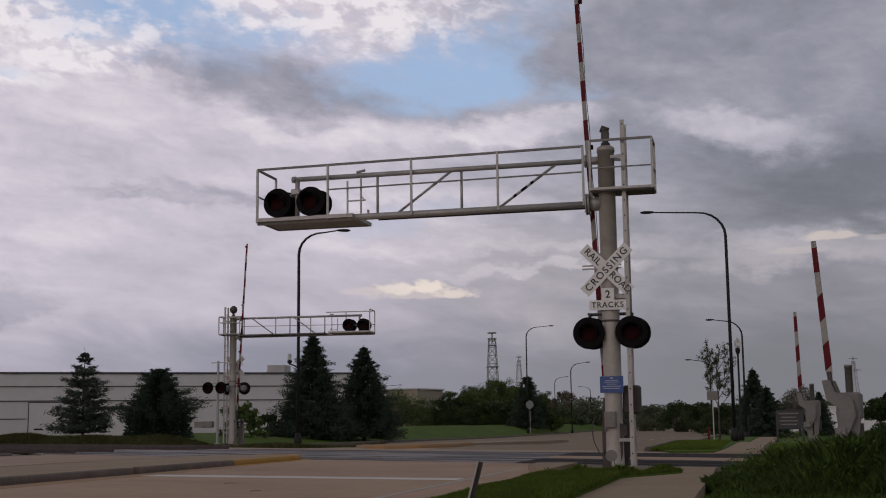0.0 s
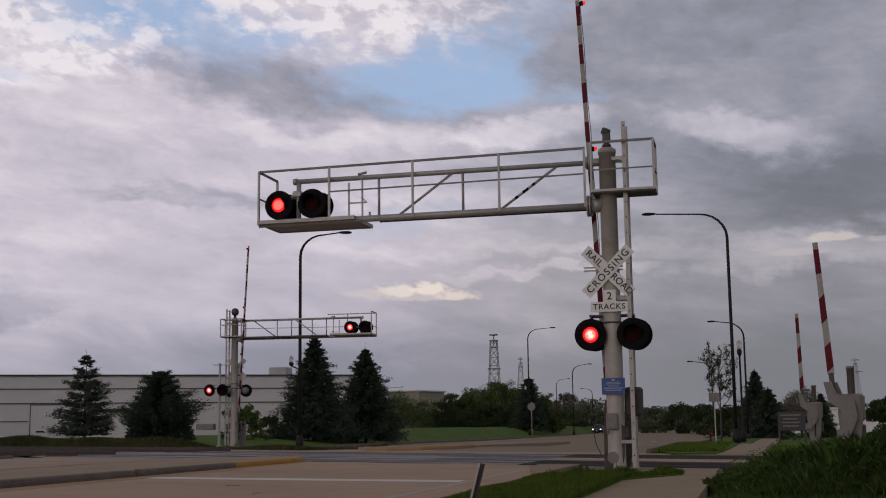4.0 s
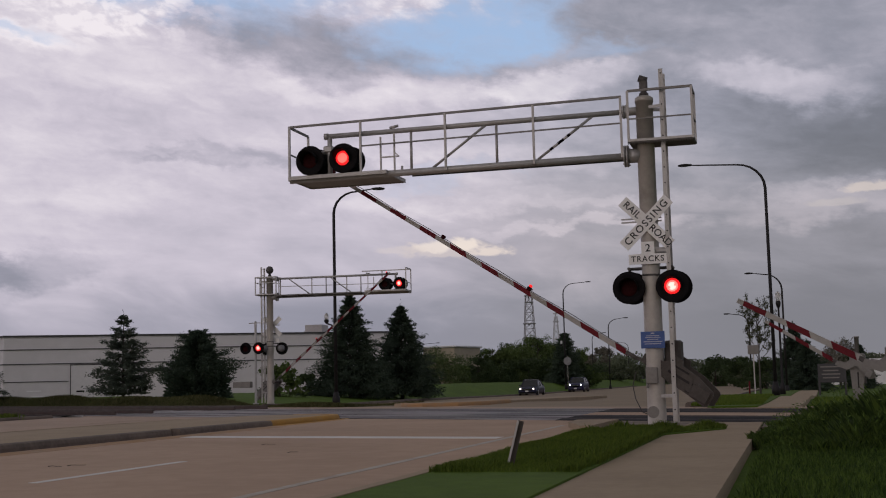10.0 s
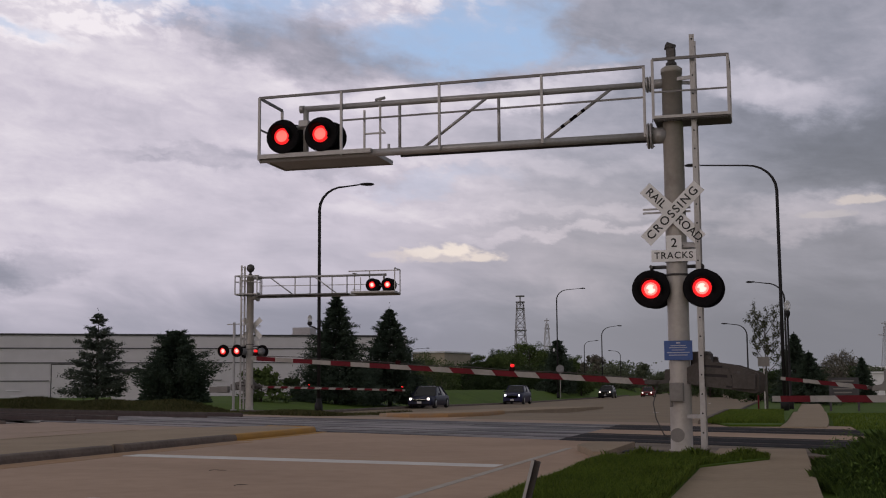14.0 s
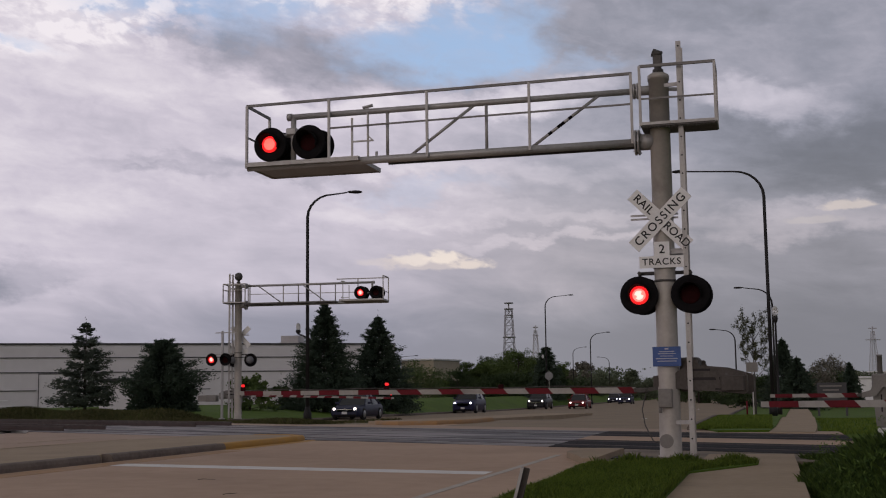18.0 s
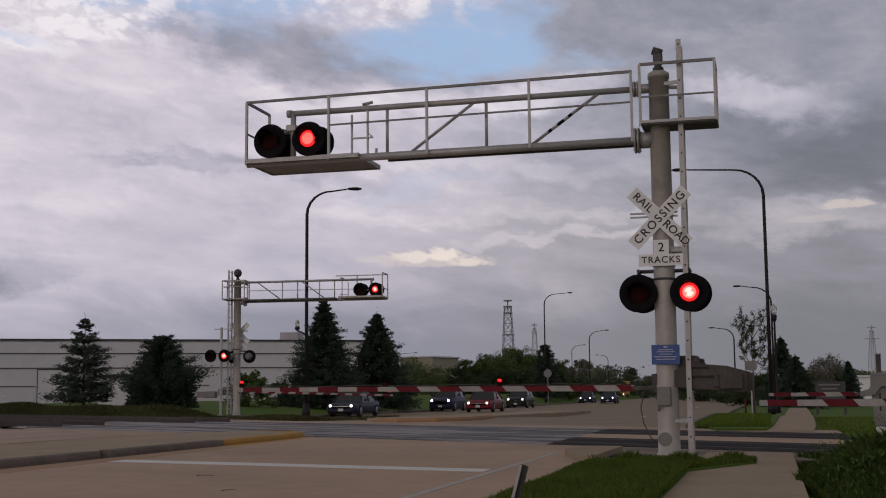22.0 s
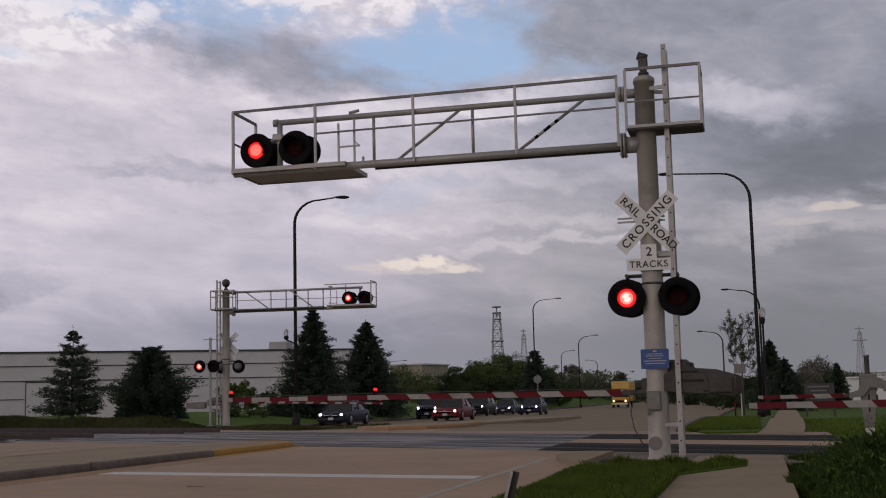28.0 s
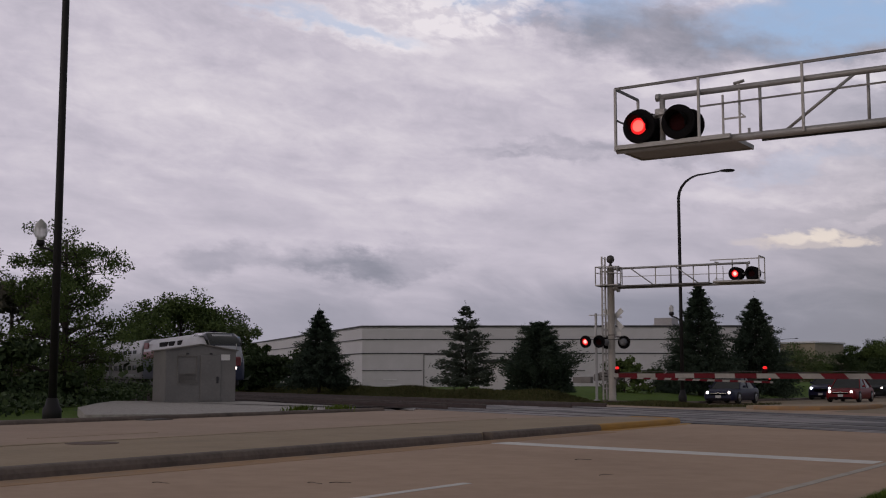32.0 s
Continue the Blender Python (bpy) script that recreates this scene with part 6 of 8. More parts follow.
def car(label, length, width, height, body_mat, lamps, tall=0.0, category="car", grille="bar"):
    """A car that faces -y, its front bumper at y = 0: lower body, cabin, glass, wheels, lights, mirrors."""
    t = thing("car", label, category, group="waiting cars")
    L, W, H = length, width / 2, height
    belt = 0.62 + 0.28 * tall + 0.22

    def ring(y, zb, zt, w, tuck=0.9):
        r = 0.10
        return [(-w * 0.93, y, zb), (-w, y, zb + r), (-w, y, (zb + zt) * 0.55), (-w * 0.97, y, zt - r * 0.8), (-w * tuck, y, zt), (0, y, zt + 0.025),
                (w * tuck, y, zt), (w * 0.97, y, zt - r * 0.8), (w, y, (zb + zt) * 0.55), (w, y, zb + r), (w * 0.93, y, zb), (0, y, zb)]
    hood = belt - 0.06
    bm = bmesh.new()
    loft(bm, [ring(0.0, 0.28, 0.58 + 0.16 * tall, W * 0.80, 0.8), ring(0.10, 0.20, 0.68 + 0.2 * tall, W * 0.92), ring(0.35, 0.18, hood - 0.10, W * 0.98), ring(0.9, 0.18, hood, W), ring(L * 0.30, 0.18, belt, W),
              ring(L * 0.6, 0.18, belt + 0.02, W), ring(L * 0.86, 0.18, belt + 0.03, W * 0.99), ring(L * 0.96, 0.22, belt - 0.02, W * 0.93), ring(L, 0.32, belt - 0.16, W * 0.82)])
    body = part("body", bm, body_mat, t)

    def cab(y, z, w):
        return [(-w, y, z), (-w * 0.6, y, z + 0.012), (0, y, z + 0.02), (w * 0.6, y, z + 0.012), (w, y, z), (0, y, z - 0.05)]
    y0, y1, y2, y3 = L * 0.25, L * (0.40 - 0.02 * tall), L * (0.66 + 0.16 * tall), L * (0.88 + 0.06 * tall)
    bm = bmesh.new()
    rings = []
    for y, z, w in ((y0, belt - 0.02, W * 0.90), (y1, H - 0.03, W * 0.70), ((y1 + y2) / 2, H, W * 0.71), (y2, H - 0.04, W * 0.68), (y3, belt - 0.02, W * 0.86)):
        rings.append((y, z, w))
    vs = []
    for y, z, w in rings:
        vs.append([bm.verts.new(p) for p in ((-w, y, z), (w, y, z))])
    base = [[bm.verts.new((s * W * 0.95, y, belt - 0.03)) for s in (-1, 1)] for y, z, w in rings[1:4]]
    for i, (a, b) in enumerate(zip(vs, vs[1:])):
        bm.faces.new((a[0], a[1], b[1], b[0])).material_index = 1 if i in (0, 3) else 0
    for s in (0, 1):
        seq = [(vs[0][s], vs[1][s], base[0][s]), (vs[1][s], vs[2][s], base[1][s], base[0][s]), (vs[2][s], vs[3][s], base[2][s], base[1][s]), (vs[3][s], vs[4][s], base[2][s])]
        for q in seq:
            bm.faces.new(q).material_index = 1
    bmesh.ops.recalc_face_normals(bm, faces=bm.faces)
    part("cabin", bm, [body_mat, M["glass"]], t)
    for s in (-1, 1):
        bm = bmesh.new()
        bar(bm, (s * W * 0.92, y0, belt), (s * W * 0.71, y1, H - 0.02), 0.05)
        bar(bm, (s * W * 0.94, (y1 + y2) / 2, belt), (s * W * 0.72, (y1 + y2) / 2, H - 0.02), 0.06)
        bar(bm, (s * W * 0.71, y1, H - 0.03), (s * W * 0.69, y2, H - 0.04), 0.05)
        bar(bm, (s * W * 0.69, y2, H - 0.05), (s * W * 0.87, y3, belt), 0.07)
        part("side_frame", bm, body_mat, t)
    rw = 0.33 + 0.05 * tall
    for s in (-1, 1):
        for y in (L * 0.185, L * 0.80):
            bm = bmesh.new()
            lathe(bm, [(rw * 0.66, -0.10), (rw * 0.95, -0.10), (rw, -0.06), (rw, 0.06), (rw * 0.95, 0.10), (rw * 0.66, 0.10)], 20, Matrix.Translation((s * (W - 0.08), y, rw)) @ pose(0, 0, 0, 0, 90, 0))
            wheel = part("wheel", bm, M["tyre"], t, "black tyre")
            bm = bmesh.new()
            lathe(bm, [(0.05, -0.112), (rw * 0.6, -0.105), (rw * 0.66, -0.09), (rw * 0.66, 0.09), (rw * 0.6, 0.105), (0.05, 0.112)], 14, Matrix.Translation((s * (W - 0.08), y, rw)) @ pose(0, 0, 0, 0, 90, 0))
            part("rim", bm, M["rim"], wheel)
        bm = bmesh.new()
        lz = 0.62 + 0.22 * tall
        box(bm, s * W * 0.70, 0.07, lz, 0.28, 0.10, 0.13, pose(0, 0, 0, 0, 0, s * 12), bevel=0.02)
        lamp_case = part("headlight", bm, M["glass"], t)
        bm = bmesh.new()
        lathe(bm, [(0.085, 0), (0.075, 0.02), (0.02, 0.03)], 14, Matrix.Translation((s * W * 0.68, 0.02, lz)) @ pose(0, 0, 0, 90, 0, 0))
        part("headlight_bulb", bm, lamps, lamp_case, "lit headlight")
        bm = bmesh.new()
        box(bm, s * (W + 0.09), y0 + 0.30, belt + 0.10, 0.18, 0.10, 0.13, bevel=0.03)
        part("mirror", bm, body_mat, t)
    bm = bmesh.new()
    box(bm, 0, 0.03, 0.52 + 0.16 * tall, W * 1.05, 0.06, 0.16 + 0.1 * tall, bevel=0.02)
    part("grille", bm, M["black"], t)
    bm = bmesh.new()
    if grille == "cross":
        box(bm, 0, -0.005, 0.52 + 0.16 * tall, W * 1.0, 0.02, 0.05)
        box(bm, 0, -0.005, 0.52 + 0.16 * tall, 0.06, 0.02, 0.22)
    else:
        box(bm, 0, -0.005, 0.58 + 0.20 * tall, W * 1.0, 0.02, 0.035)
        lathe(bm, [(0.06, 0), (0.055, 0.015)], 12, Matrix.Translation((0, 0.0, 0.60 + 0.2 * tall)) @ pose(0, 0, 0, 90, 0, 0))
    part("badge", bm, M["chrome"], t, "chrome grille trim")
    bm = bmesh.new()
    box(bm, 0, -0.005, 0.40, 0.30, 0.015, 0.14)
    part("front_plate", bm, M["plate"], t)
    bm = bmesh.new()
    box(bm, 0, 0.04, 0.27, W * 1.5, 0.1, 0.12, bevel=0.02)
    part("lower_intake", bm, M["black"], t)
    return t


def box_truck():
    t = thing("box_truck", "yellow box truck with lit headlights", "truck", group="waiting cars")
    bm = bmesh.new()
    box(bm, 0, 5.3, 2.05, 2.35, 5.6, 2.5, bevel=0.06)
    part("cargo_box", bm, M["truck_box"], t, "yellow cargo box")
    bm = bmesh.new()
    box(bm, 0, 2.15, 2.75, 2.3, 1.3, 1.1, bevel=0.15)
    part("box_nose", bm, M["truck_box"], t)
    bm = bmesh.new()
    loft(bm, [[(-0.85, 0, 0.5), (0.85, 0, 0.5), (0.85, 0, 1.05), (-0.85, 0, 1.05)], [(-0.97, 0.3, 0.45), (0.97, 0.3, 0.45), (0.95, 0.3, 1.2), (-0.95, 0.3, 1.2)],
              [(-1.0, 1.3, 0.45), (1.0, 1.3, 0.45), (0.98, 1.3, 1.32), (-0.98, 1.3, 1.32)], [(-1.0, 2.6, 0.45), (1.0, 2.6, 0.45), (1.0, 2.6, 1.35), (-1.0, 2.6, 1.35)]])
    part("bonnet", bm, M["truck_yellow"], t)
    bm = bmesh.new()
    loft(bm, [[(-0.95, 1.2, 1.3), (0.95, 1.2, 1.3), (0.85, 1.65, 2.1), (-0.85, 1.65, 2.1)], [(-0.97, 2.7, 1.3), (0.97, 2.7, 1.3), (0.9, 2.7, 2.15), (-0.9, 2.7, 2.15)]])
    part("cab", bm, M["glass"], t, "dark windscreen and cab glass")
    bm = bmesh.new()
    box(bm, 0, -0.02, 0.80, 1.1, 0.06, 0.28, bevel=0.02)
    part("grille", bm, M["black"], t)
    bm = bmesh.new()
    box(bm, 0, -0.08, 0.48, 2.0, 0.16, 0.2, bevel=0.03)
    part("bumper", bm, M["plate"], t)
    for s in (-1, 1):
        bm = bmesh.new()
        lathe(bm, [(0.10, 0), (0.09, 0.03)], 12, Matrix.Translation((s * 0.75, -0.02, 0.85)) @ pose(0, 0, 0, 90, 0, 0))
        part("headlight", bm, M["headlight"], t, "lit headlight")
        for y in (0.95, 6.2):
            bm = bmesh.new()
            lathe(bm, [(0.25, -0.13), (0.40, -0.13), (0.42, 0.0), (0.40, 0.13), (0.25, 0.13)], 18, Matrix.Translation((s * 0.88, y, 0.42)) @ pose(0, 0, 0, 0, 90, 0))
            part("wheel", bm, M["tyre"], t)
        bm = bmesh.new()
        box(bm, s * 1.18, 1.4, 1.75, 0.16, 0.1, 0.35, bevel=0.03)
        part("mirror", bm, M["black"], t)
    return t


car_a = car("dark blue sedan with lit headlights waiting at the gate", 4.6, 1.78, 1.46, M["car_blue"], M["headlight"])
car_b = car("dark blue crossover with bright cool headlights", 4.55, 1.82, 1.66, M["car_indigo"], M["headlight_cool"], tall=0.8)
car_c = car("black minivan with a chrome cross grille", 5.0, 1.95, 1.72, M["car_black"], M["headlight"], tall=0.9, grille="cross")
car_d = car("dark red sedan with lit headlights", 4.75, 1.84, 1.47, M["car_red"], M["headlight"])
car_e = car("dark blue sedan farther back in the queue", 4.5, 1.78, 1.45, M["car_indigo"], M["headlight_cool"])
car_f = car("dark hatchback with cool headlights in the queue", 4.4, 1.80, 1.55, M["car_indigo"], M["headlight_cool"], tall=0.4)
truck = box_truck()

# ---------------------------------------------------------------- trees, row by row
broadleaf(-35.8, 122.9, -0.65, 5.47, 2.83, M["leaf_light"], "light green tree with thin foliage before a low building", n=4200, leaf=0.17, base=0.2, lobes=26)
broadleaf(-39.0, 144.9, 0.10, 3.13, 1.40, M["leaf"], "rounded green bush at the lawn edge", n=3000, leaf=0.2, base=0.05)
broadleaf(-46.5, 181.6, 0.10, 4.53, 2.17, M["leaf"], "green tree behind the lawn", n=7000, leaf=0.17, base=0.03, lobes=30, loose=0.5)
broadleaf(-43.2, 182.5, 0.10, 5.88, 2.40, M["leaf_dark"], "dark green tree in the row behind the lawn", n=7500, leaf=0.17, base=0.03, lobes=30, loose=0.5)
broadleaf(-40.1, 183.1, 0.10, 7.58, 3.05, M["leaf"], "green tree in the row behind the lawn", n=8000, leaf=0.17, base=0.03, lobes=32, loose=0.5)
broadleaf(-35.9, 177.6, 0.10, 8.67, 3.38, M["leaf"], "tall bright green tree in the row", n=10000, leaf=0.17, base=0.03, lobes=36, loose=0.5)
conifer(-26.8, 150.1, 0.10, 6.83, 2.88, M["spruce"], "dark spruce beside a lamp post", n=14000, clump=0.20, power=0.62, whorls=17, droop=0.2, core=0.3)
broadleaf(-27.0, 157.8, 0.10, 5.34, 1.56, M["leaf_dark"], "dark tree beside the spruce", n=6000, leaf=0.17, base=0.03, lobes=30, loose=0.5)
broadleaf(-25.9, 163.0, -0.65, 3.71, 1.77, M["leaf"], "low light green bush by the road", n=2200, leaf=0.23, base=0.05)
broadleaf(-39.2, 246.9, -0.65, 8.53, 1.98, M["leaf_grey"], "distant bare grey tree", n=1400, leaf=0.34, bark='bark_grey')
broadleaf(-36.5, 247.3, -0.65, 9.64, 2.21, M["leaf_grey"], "distant tree with pale budding twigs", n=1800, leaf=0.34, bark='bark_grey')
broadleaf(-30.6, 228.0, -0.65, 6.02, 2.35, M["leaf_hazed"], "distant dark tree by the road", n=2200, leaf=0.34, base=0.08)
broadleaf(-27.8, 228.3, -0.65, 4.73, 2.14, M["leaf_hazed"], "distant green bush by the road", n=2000, leaf=0.34, base=0.05)
broadleaf(-28.2, 258.5, -0.65, 7.46, 2.66, M["leaf_hazed"], "distant rounded dark tree", n=2400, leaf=0.34, base=0.12)
broadleaf(-23.3, 238.9, -0.65, 5.02, 2.46, M["leaf_hazed"], "distant dark bush by the road", n=2000, leaf=0.34, base=0.05)
broadleaf(-7.2, 229.9, -0.65, 5.05, 2.53, M["leaf_hazed"], "distant dark bush behind the road", n=2000, leaf=0.34, base=0.05)
broadleaf(-9.8, 249.8, -0.65, 4.45, 2.75, M["leaf_hazed"], "distant green bush behind the road", n=2000, leaf=0.34, base=0.05)
young_tree(-0.7, 60.0, -0.36, 5.25, 1.05, M["leaf_street"], "young street tree with small bronze-green leaves")
conifer(1.1, 104.0, -0.59, 5.9, 2.5, M["spruce"], "dark green fir beyond the sidewalk", n=14000, clump=0.20, whorls=18, droop=0.2, core=0.3)
broadleaf(0.3, 110.0, -0.62, 3.53, 1.13, M["leaf_dark"], "dark shrub beside a fir", n=2400, leaf=0.2, base=0.05)
broadleaf(2.5, 112.0, -0.62, 3.05, 1.20, M["leaf_dark"], "dark shrub beyond the sidewalk", n=2400, leaf=0.2, base=0.05)
broadleaf(5.8, 134.9, -0.65, 5.93, 2.51, M["leaf_grey"], "wide bare tree with budding twigs", n=2600, leaf=0.18, base=0.2, bark='bark_grey', lobes=26)
conifer(7.1, 117.8, -0.64, 4.21, 1.7, M["spruce"], "small dark fir before a shed", n=7000, clump=0.20, whorls=14, droop=0.2, core=0.3)
broadleaf(8.5, 69.5, -0.41, 2.86, 1.54, M["leaf_dark"], "dense rounded dark bush on the lawn", n=5200, leaf=0.18, base=0.03, squash=0.8)
broadleaf(11.4, 74.1, -0.42, 3.31, 1.65, M["leaf_dark"], "dark green bush on the lawn", n=4400, leaf=0.18, base=0.03)
broadleaf(3.9, 119.9, -0.65, 3.65, 1.98, M["leaf_grey"], "bare grey bush behind a sign board", n=1800, leaf=0.18, bark='bark_grey')
broadleaf(-30.4, 68.5, -0.40, 3.0, 1.1, M["leaf"], "small green tree behind the signal mast", n=3600, leaf=0.13, base=0.12, lobes=40, loose=0.5)
broadleaf(-37.7, 90.5, -0.50, 2.94, 0.82, M["leaf_dark"], "dark rounded shrub on the lawn", n=2400, leaf=0.18, base=0.03)
broadleaf(-30.0, 84.8, -0.47, 3.38, 1.26, M["leaf_dark"], "brown-green shrub between two spruces", n=2400, leaf=0.18, base=0.03)
broadleaf(-26.7, 88.0, -0.49, 2.98, 0.86, M["leaf_dark"], "dark shrub beside a spruce", n=2400, leaf=0.18, base=0.03)
broadleaf(-47.2, 40.2, -0.10, 9.7, 3.20, M["leaf"], "tall spring tree with open foliage beside the tracks", n=30000, leaf=0.085, base=0.08, lobes=80, loose=0.28)
broadleaf(-89.9, 86.8, -0.48, 10.3, 3.7, M["leaf"], "large rounded tree behind the tracks", n=10000, leaf=0.25, base=0.04, lobes=36)
broadleaf(-89.7, 91.3, -0.51, 11.6, 4.1, M["leaf"], "large green tree behind the tracks", n=11000, leaf=0.25, base=0.04, lobes=40)
broadleaf(-88.4, 95.3, -0.53, 10.6, 4.2, M["leaf"], "large rounded green tree behind the tracks", n=11000, leaf=0.25, base=0.04, lobes=40)
broadleaf(-79.9, 89.6, -0.50, 8.08, 1.95, M["leaf_light"], "pale green tree at the end of the row", n=2800, leaf=0.27, base=0.1)
broadleaf(-72.6, 82.7, -0.46, 5.08, 1.79, M["leaf_dark"], "dark shrub behind the tracks", n=3600, leaf=0.24, base=0.03)
broadleaf(-64.8, 76.2, -0.43, 4.0, 1.9, M["leaf_dark"], "low dark shrub behind the tracks", n=5200, leaf=0.2, base=0.03, lobes=30, loose=0.42)
broadleaf(-61.4, 77.2, -0.43, 4.3, 2.0, M["leaf_dark"], "dark ragged shrub in a row behind the tracks", n=5200, leaf=0.2, base=0.03, lobes=30, loose=0.42)
broadleaf(-52.0, 40.7, -0.10, 7.24, 2.15, M["leaf_grey"], "grey budding tree at the edge of the wood", n=5200, leaf=0.18, base=0.1, bark='bark_grey')
broadleaf(-40.9, 32.1, -0.10, 2.75, 1.33, M["leaf_dark"], "dark bush below a tall tree", n=5200, leaf=0.19, base=0.03)
broadleaf(-46.0, 38.5, -0.10, 1.2, 1.3, M["leaf_dark"], "dark undergrowth tree beside the tracks", n=5200, leaf=0.2, base=0.03)
broadleaf(-48.9, 152.4, -0.65, 4.98, 2.23, M["leaf_dark"], "dark green tree behind a pale hall", n=3200, leaf=0.24, base=0.06)
broadleaf(-42.1, 169.9, 0.10, 3.23, 2.44, M["leaf_dark"], "dark bush filling the tree row", n=3000, leaf=0.22, base=0.03)
broadleaf(-38.5, 168.1, 0.10, 3.72, 2.41, M["leaf_dark"], "dark shrub below taller trees", n=3000, leaf=0.22, base=0.03)
broadleaf(-35.9, 171.2, 0.10, 3.97, 2.85, M["leaf_dark"], "dark shrub under a bright tree", n=3200, leaf=0.22, base=0.03)
broadleaf(-32.4, 172.0, 0.10, 4.33, 2.44, M["leaf_dark"], "dark shrub beside a lamp post", n=3000, leaf=0.22, base=0.03)
broadleaf(-30.3, 207.8, -0.65, 4.52, 2.93, M["leaf_hazed"], "dark bush along the far road", n=2600, leaf=0.3, base=0.03)
broadleaf(-14.2, 189.5, -0.65, 4.45, 2.65, M["leaf_hazed"], "dark bush behind the road curve", n=2600, leaf=0.28, base=0.03)
broadleaf(-9.4, 169.7, -0.65, 4.73, 2.37, M["leaf_dark"], "dark tree behind the gate mechanism", n=3000, leaf=0.26, base=0.05)
broadleaf(-5.0, 149.9, -0.65, 3.99, 2.09, M["leaf_dark"], "dark shrub beside a street tree", n=2800, leaf=0.24, base=0.04)
conifer(2.1, 100.0, -0.56, 4.2, 2.4, M["spruce"], "dark fir beside a taller fir", n=12000, clump=0.20, whorls=14, droop=0.2, core=0.3)
broadleaf(6.2, 124.8, -0.65, 3.63, 2.03, M["leaf_dark"], "dark rounded shrub before a shed", n=3200, leaf=0.2, base=0.03)
broadleaf(3.3, 130.0, -0.65, 3.47, 2.12, M["leaf_dark"], "dark shrub below the firs", n=3000, leaf=0.2, base=0.03)
broadleaf(-1.6, 120.0, -0.65, 3.40, 1.95, M["leaf_dark"], "dark shrub behind the street tree", n=3000, leaf=0.2, base=0.03)
broadleaf(-38.9, 152.6, 0.10, 4.82, 2.05, M["leaf_dark"], "dark rounded tree beside a pale hall", n=6500, leaf=0.15, base=0.03, lobes=34, loose=0.45)
broadleaf(-44.1, 182.2, 0.10, 7.09, 2.61, M["leaf"], "green tree with an upright crown in the row", n=7500, leaf=0.16, base=0.03, lobes=36, loose=0.42)
broadleaf(-43.4, 190.1, 0.10, 7.85, 2.54, M["leaf_dark"], "dark upright tree in the row", n=7500, leaf=0.16, base=0.03, lobes=36, loose=0.42)
broadleaf(-35.0, 184.2, 0.10, 7.69, 2.61, M["leaf_dark"], "dark green tree near a lamp post", n=7500, leaf=0.16, base=0.03, lobes=36, loose=0.42)
broadleaf(-30.6, 185.0, 0.10, 6.43, 2.17, M["leaf"], "green tree beside the far road", n=6000, leaf=0.16, base=0.03, lobes=32, loose=0.42)
hedge_mass("undergrowth", [(-70, 66, 0.0, 1.6), (-58, 54, -0.2, 1.0), (-50, 44, -0.2, 0.8), (-42, 33, -0.2, 0.9), (-34, 24, -0.2, 0.7)], 1.0, 1.6, M["leaf_dark"], "dark weedy undergrowth along the tracks", 5200, 0.16)
hedge_mass("undergrowth", [(-31, 205, 0.0, 4.4), (-44, 200, 0.0, 5.6), (-60, 195, 0.0, 5.0), (-88, 180, 0.0, 2.5)], 1.0, 3.0, M["leaf_dark"], "dark hedge of shrubs behind the lawn", 26000, 0.22)
hedge_mass("undergrowth", [(-34, 300, -0.6, 6.2), (-12, 285, -0.6, 5.4), (4, 240, -0.6, 5.4), (20, 200, -0.6, 4.6), (60, 200, -0.6, 4.6)], 1.0, 4.0, M["leaf_hazed"], "distant dark wood beyond the road's curve", 60000, 0.26)
hedge_mass("undergrowth", [(-130, 350, -0.6, 6.0), (-90, 360, -0.6, 5.5), (-60, 330, -0.6, 8.0), (-36, 300, -0.6, 8.0)], 1.0, 6.0, M["leaf_hazed"], "distant dark tree line on the horizon", 30000, 0.42)
hedge_mass("undergrowth", [(-160, 90, 0.3, 6.5), (-110, 92, 0.3, 6.0), (-86, 84, 0.3, 4.5), (-66, 78, 0.3, 2.5)], 1.0, 3.0, M["leaf_dark"], "dark wood behind the tracks", 5200, 0.5)
# tufts on the bank behind the rails


def blades(name, n, xy, height, material, label, z0, width=0.012, lean=0.35):
    """Grass as one mass of tapered blades; xy(n) gives plan points."""
    p = xy(n)
    z = np.array([z0(a, b) for a, b in p])
    h = height(p) * RNG.uniform(0.55, 1.2, n)
    az = RNG.uniform(0, 2 * math.pi, n)
    d = np.stack([np.cos(az), np.sin(az)], 1)
    tip = d * (h * lean * RNG.uniform(0.2, 1.3, n))[:, None]
    s = np.stack([-d[:, 1], d[:, 0]], 1) * (width * RNG.uniform(0.7, 1.4, n))[:, None]
    co = np.empty((n, 5, 3))
    base = np.concatenate([p, z[:, None]], 1)
    for k, (u, side, up) in enumerate(((0, -1, 0), (0, 1, 0), (0.35, 0.8, 0.6), (1.0, 0, 1.0), (0.35, -0.8, 0.6))):
        co[:, k, :2] = p + tip * u + s * side
        co[:, k, 2] = z + h * up * (1.0 - 0.12 * u)
    me = bpy.data.meshes.new(name)
    me.vertices.add(5 * n)
    me.vertices.foreach_set("co", co.ravel())
    me.loops.add(5 * n)
    me.loops.foreach_set("vertex_index", np.arange(5 * n))
    me.polygons.add(n)
    me.polygons.foreach_set("loop_start", np.arange(0, 5 * n, 5))
    me.update()
    me.materials.append(material)
    return tagged(new(name, me), label, "grass", kind="stuff")


def verge_points(n):
    y = RNG.uniform(8.0, 17.5, n)
    x = -2.47 + RNG.random(n) * (1.43 + np.clip((y - 15.5) * 0.46, 0, 0.83))
    return np.stack([x, y], 1)


